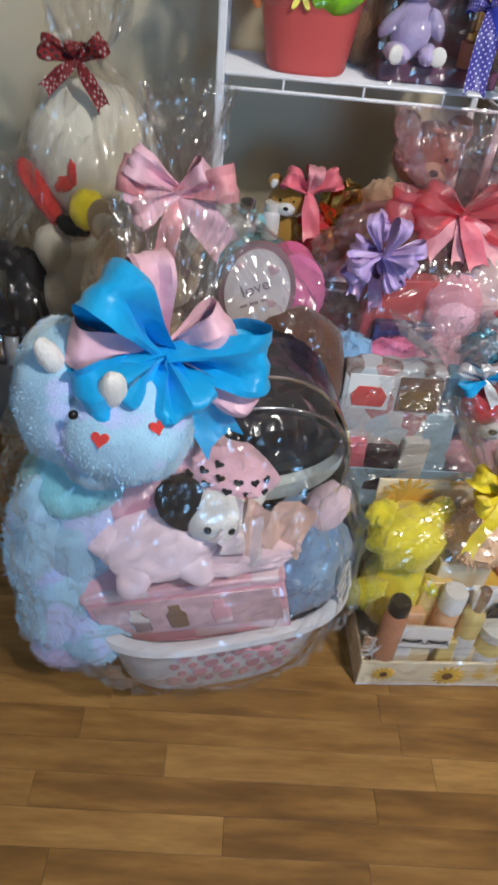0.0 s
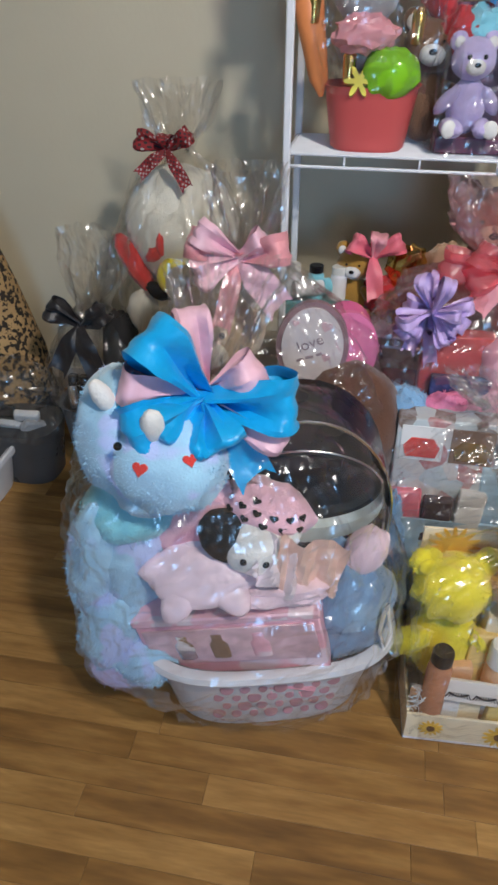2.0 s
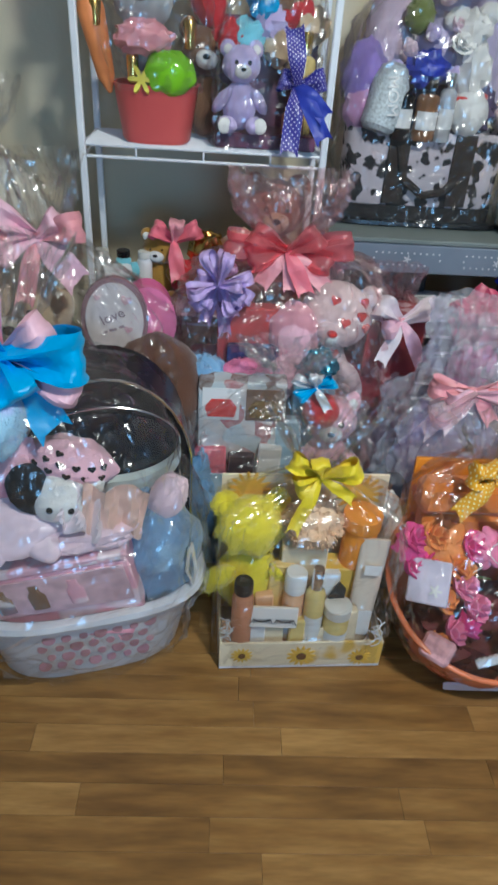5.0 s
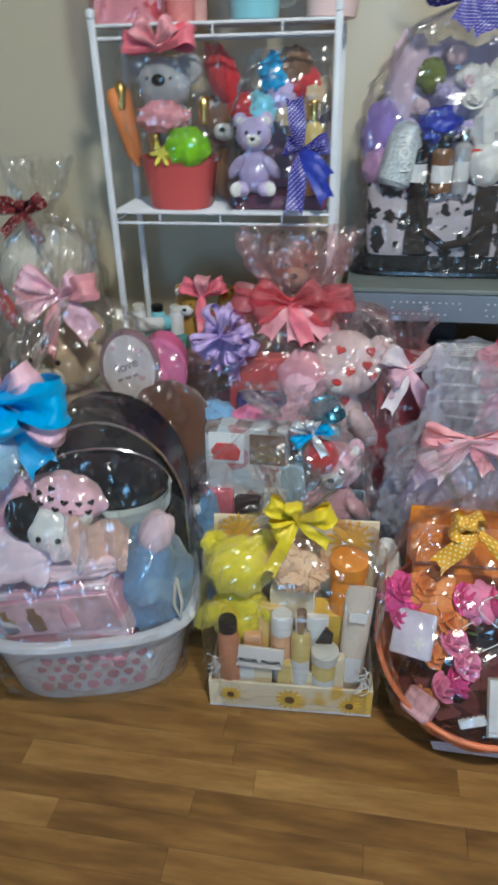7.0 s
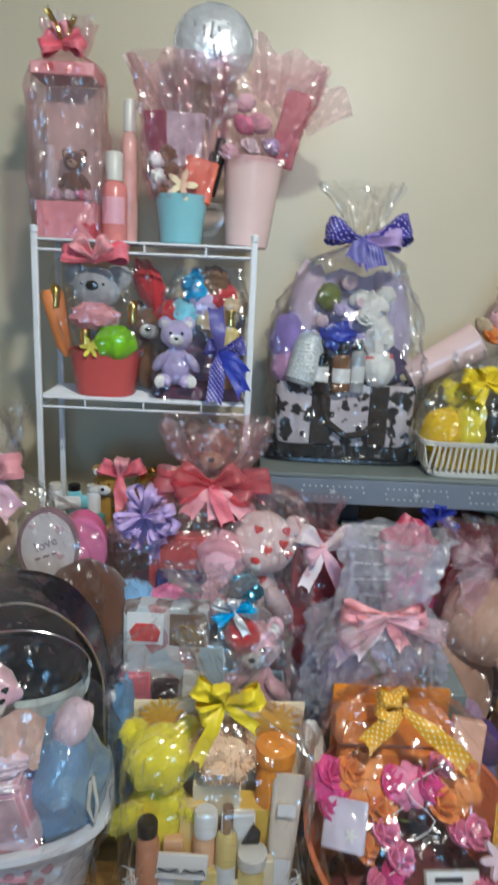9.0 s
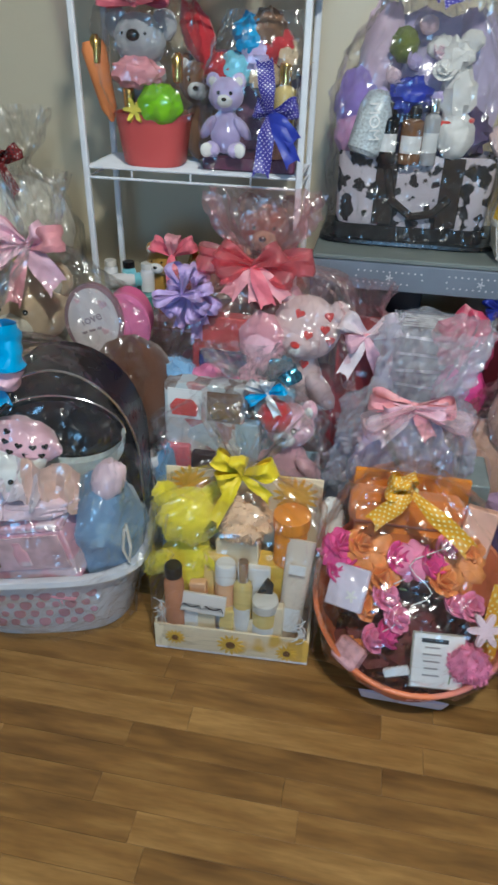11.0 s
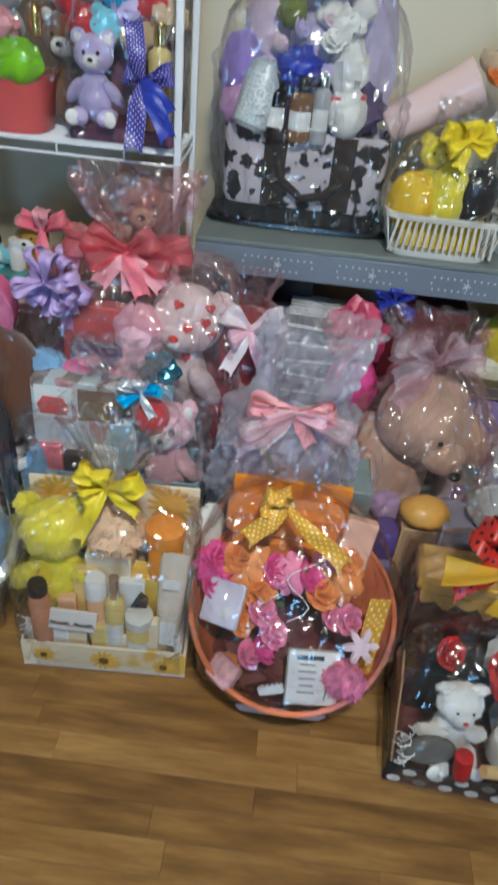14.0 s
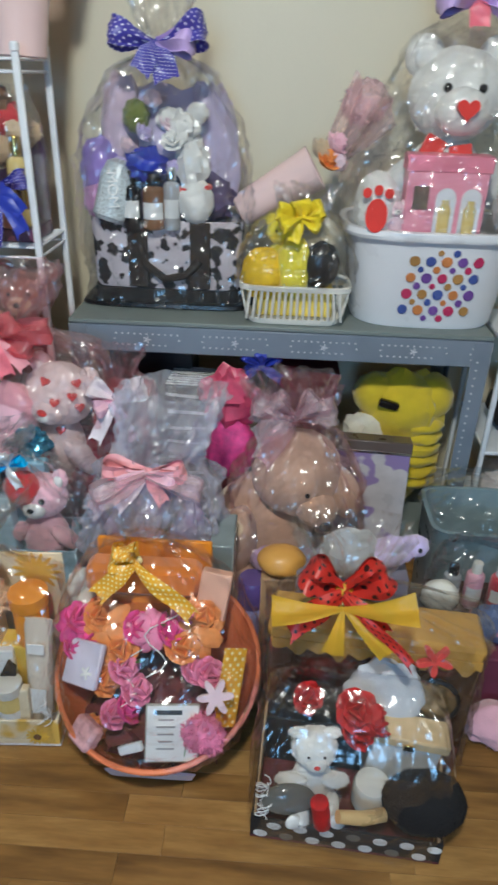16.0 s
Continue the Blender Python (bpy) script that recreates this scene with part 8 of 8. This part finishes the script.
# ---- black gift at the left ----
HM = T(-0.80, 0.06, 0.002)
Hb = thing("gift_basket", HM, "grey tub of black and silver gifts with a black bow", "gift basket")
part("tub", Shape().tub([(0.085, 0.07, 0), (0.105, 0.085, 0.22), (0.11, 0.09, 0.225), (0.10, 0.08, 0.22), (0.08, 0.065, 0.01)], p=3.5, cap1=True), mat("slate_plastic", (0.12, 0.125, 0.13), 0.3, vary=0.15), Hb, "dark grey plastic tub")
wrap(Hb, [(0.20, 0, 0, 0.112, 0.092), (0.35, 0, 0, 0.115, 0.095), (0.45, 0, 0, 0.06, 0.05), (0.475, 0, 0, 0.028, 0.025), (0.56, 0.02, 0.01, 0.07, 0.04), (0.66, 0.03, 0.02, 0.085, 0.045)], 0.475, CELLO, crease=0.012, seed=77, n=60, k=30)
bow(Hb, (0.0, -0.06, 0.455), 0.095, [(150, 1.0, 0.55, SATIN_BLACK), (35, 0.9, 0.55, SATIN_BLACK)], [(-120, 1.2, 0.5, SATIN_BLACK), (-62, 1.3, 0.55, SATIN_BLACK)], SATIN_BLACK, label="black satin bow")
for i, x in enumerate((-0.055, -0.025, 0.005, 0.035, 0.06)):
    bottle(T(-0.80 + x, 0.0, 0.19, -8), 0.016, 0.12, (CHROME, BLACKISH, CHROME, FOIL, BLACKISH)[i], BLACKISH, "slim silver and black grooming bottle", neck=0.7)
blob("black_cloth_roll", (-0.735, 0.07, 0.33), (0.05, 0.06, 0.14), BLACKCLOTH, "rolled black cloth in the grey tub", "cloth", 3, 0.12)
s = Shape().lathe([(0.13, 0.12), (0.125, 0.25), (0.08, 0.45), (0.04, 0.6), (0.01, 0.66)], n=28)
lp = thing("leopard_bag", T(-1.155, 0.20, 0.002), "leopard print drawstring bag on a black base", "bag")
part("bag", s, mat("leopard_print", (0.50, 0.31, 0.13), 0.8, vary=0.2, second=(0.03, 0.02, 0.012), thr=(60, 0.50)), lp)
part("base", Shape().lathe([(0.13, 0), (0.14, 0.02), (0.135, 0.13), (0.12, 0.13)], n=28), BLACKCLOTH, lp, "black fabric base")
dd = thing("gift_basket", T(-1.01, 0.0, 0.002), "small dark tray of toiletries under cellophane", "gift basket")
part("tray", Shape().tub([(0.08, 0.07, 0), (0.10, 0.085, 0.16), (0.095, 0.08, 0.16)], p=3, cap1=True), mat("dark_grey_tray", (0.06, 0.06, 0.062), 0.3), dd)
wrap(dd, [(0.15, 0, 0, 0.105, 0.09), (0.26, 0, 0, 0.10, 0.085), (0.33, 0, 0.01, 0.05, 0.04)], None, CELLO, crease=0.012, seed=79, n=48, k=18)
for i, (x, z, ma) in enumerate(((-0.02, 0.165, PAPER), (0.03, 0.20, PAPER), (-0.04, 0.21, BLACKISH), (0.04, 0.17, FUR_GREY))):
    thing("soap_bar", T(-1.01 + x, -0.03, z, 30, 10 * i, 20 * i), ("white soap bar in the dark tray", "white soap box with a plain label", "black soap box in the tray", "grey soap bar in the tray")[i], "soap", shape=Shape().box((0.065, 0.02, 0.035), bev=0.006), mats=ma)
thing("white_basket", T(-1.13, -0.12, 0.002), "white plastic basket at the end of the row", "basket", shape=basket_shell(0.12, 0.10, 0.13), mats=WHITE_PL)

# ---- floor ----
floor = thing("floor", T(0, 0, -0.02), "warm brown wood strip floor", "floor", kind="structure", shape=Shape().box((X1 - X0, WALL_Y - YB, 0.03), T((X0 + X1) / 2, (WALL_Y + YB) / 2, -0.004)), mats=mat("joint_dark", (0.035, 0.02, 0.01), 0.8))
STRIP = 0.0555
rng = random.Random(5)
rest = Shape()
meshes = {}
count = 0
y = WALL_Y
while y > YB:
    x = X0 - rng.uniform(0, 0.4)
    even = -0.83 < y - 0.5 * STRIP < -0.79
    if even:
        x = 0.124 - 0.45 * 8
    while x < X1:
        ln = 0.45 if even else rng.choice((0.36, 0.42, 0.48, 0.55))
        a, b = max(x, X0), min(x + ln, X1)
        if b - a > 0.02:
            near = -1.25 < y < 0.1 and -1.2 < a + 0.2 < 1.6
            if near and count < 300:
                key = round(b - a, 3)
                if key not in meshes:
                    meshes[key] = mesh_of("plank", Shape().box((key - 0.0004, STRIP - 0.0004, 0.012), bev=0.0004), WOOD, smooth=False)
                ob = new("plank", meshes[key])
                ob.parent = floor
                ob.matrix_local = Matrix.Translation(Vector(((a + b) / 2, y - STRIP / 2, 0.014)) * S)
                count += 1
            else:
                rest.box((b - a - 0.0004, STRIP - 0.0004, 0.012), T((a + b) / 2, y - STRIP / 2, 0.014), bev=0.0008)
        x += ln
    y -= STRIP
tagged(part("planks", rest, WOOD, floor, smooth=False), kind="stuff")
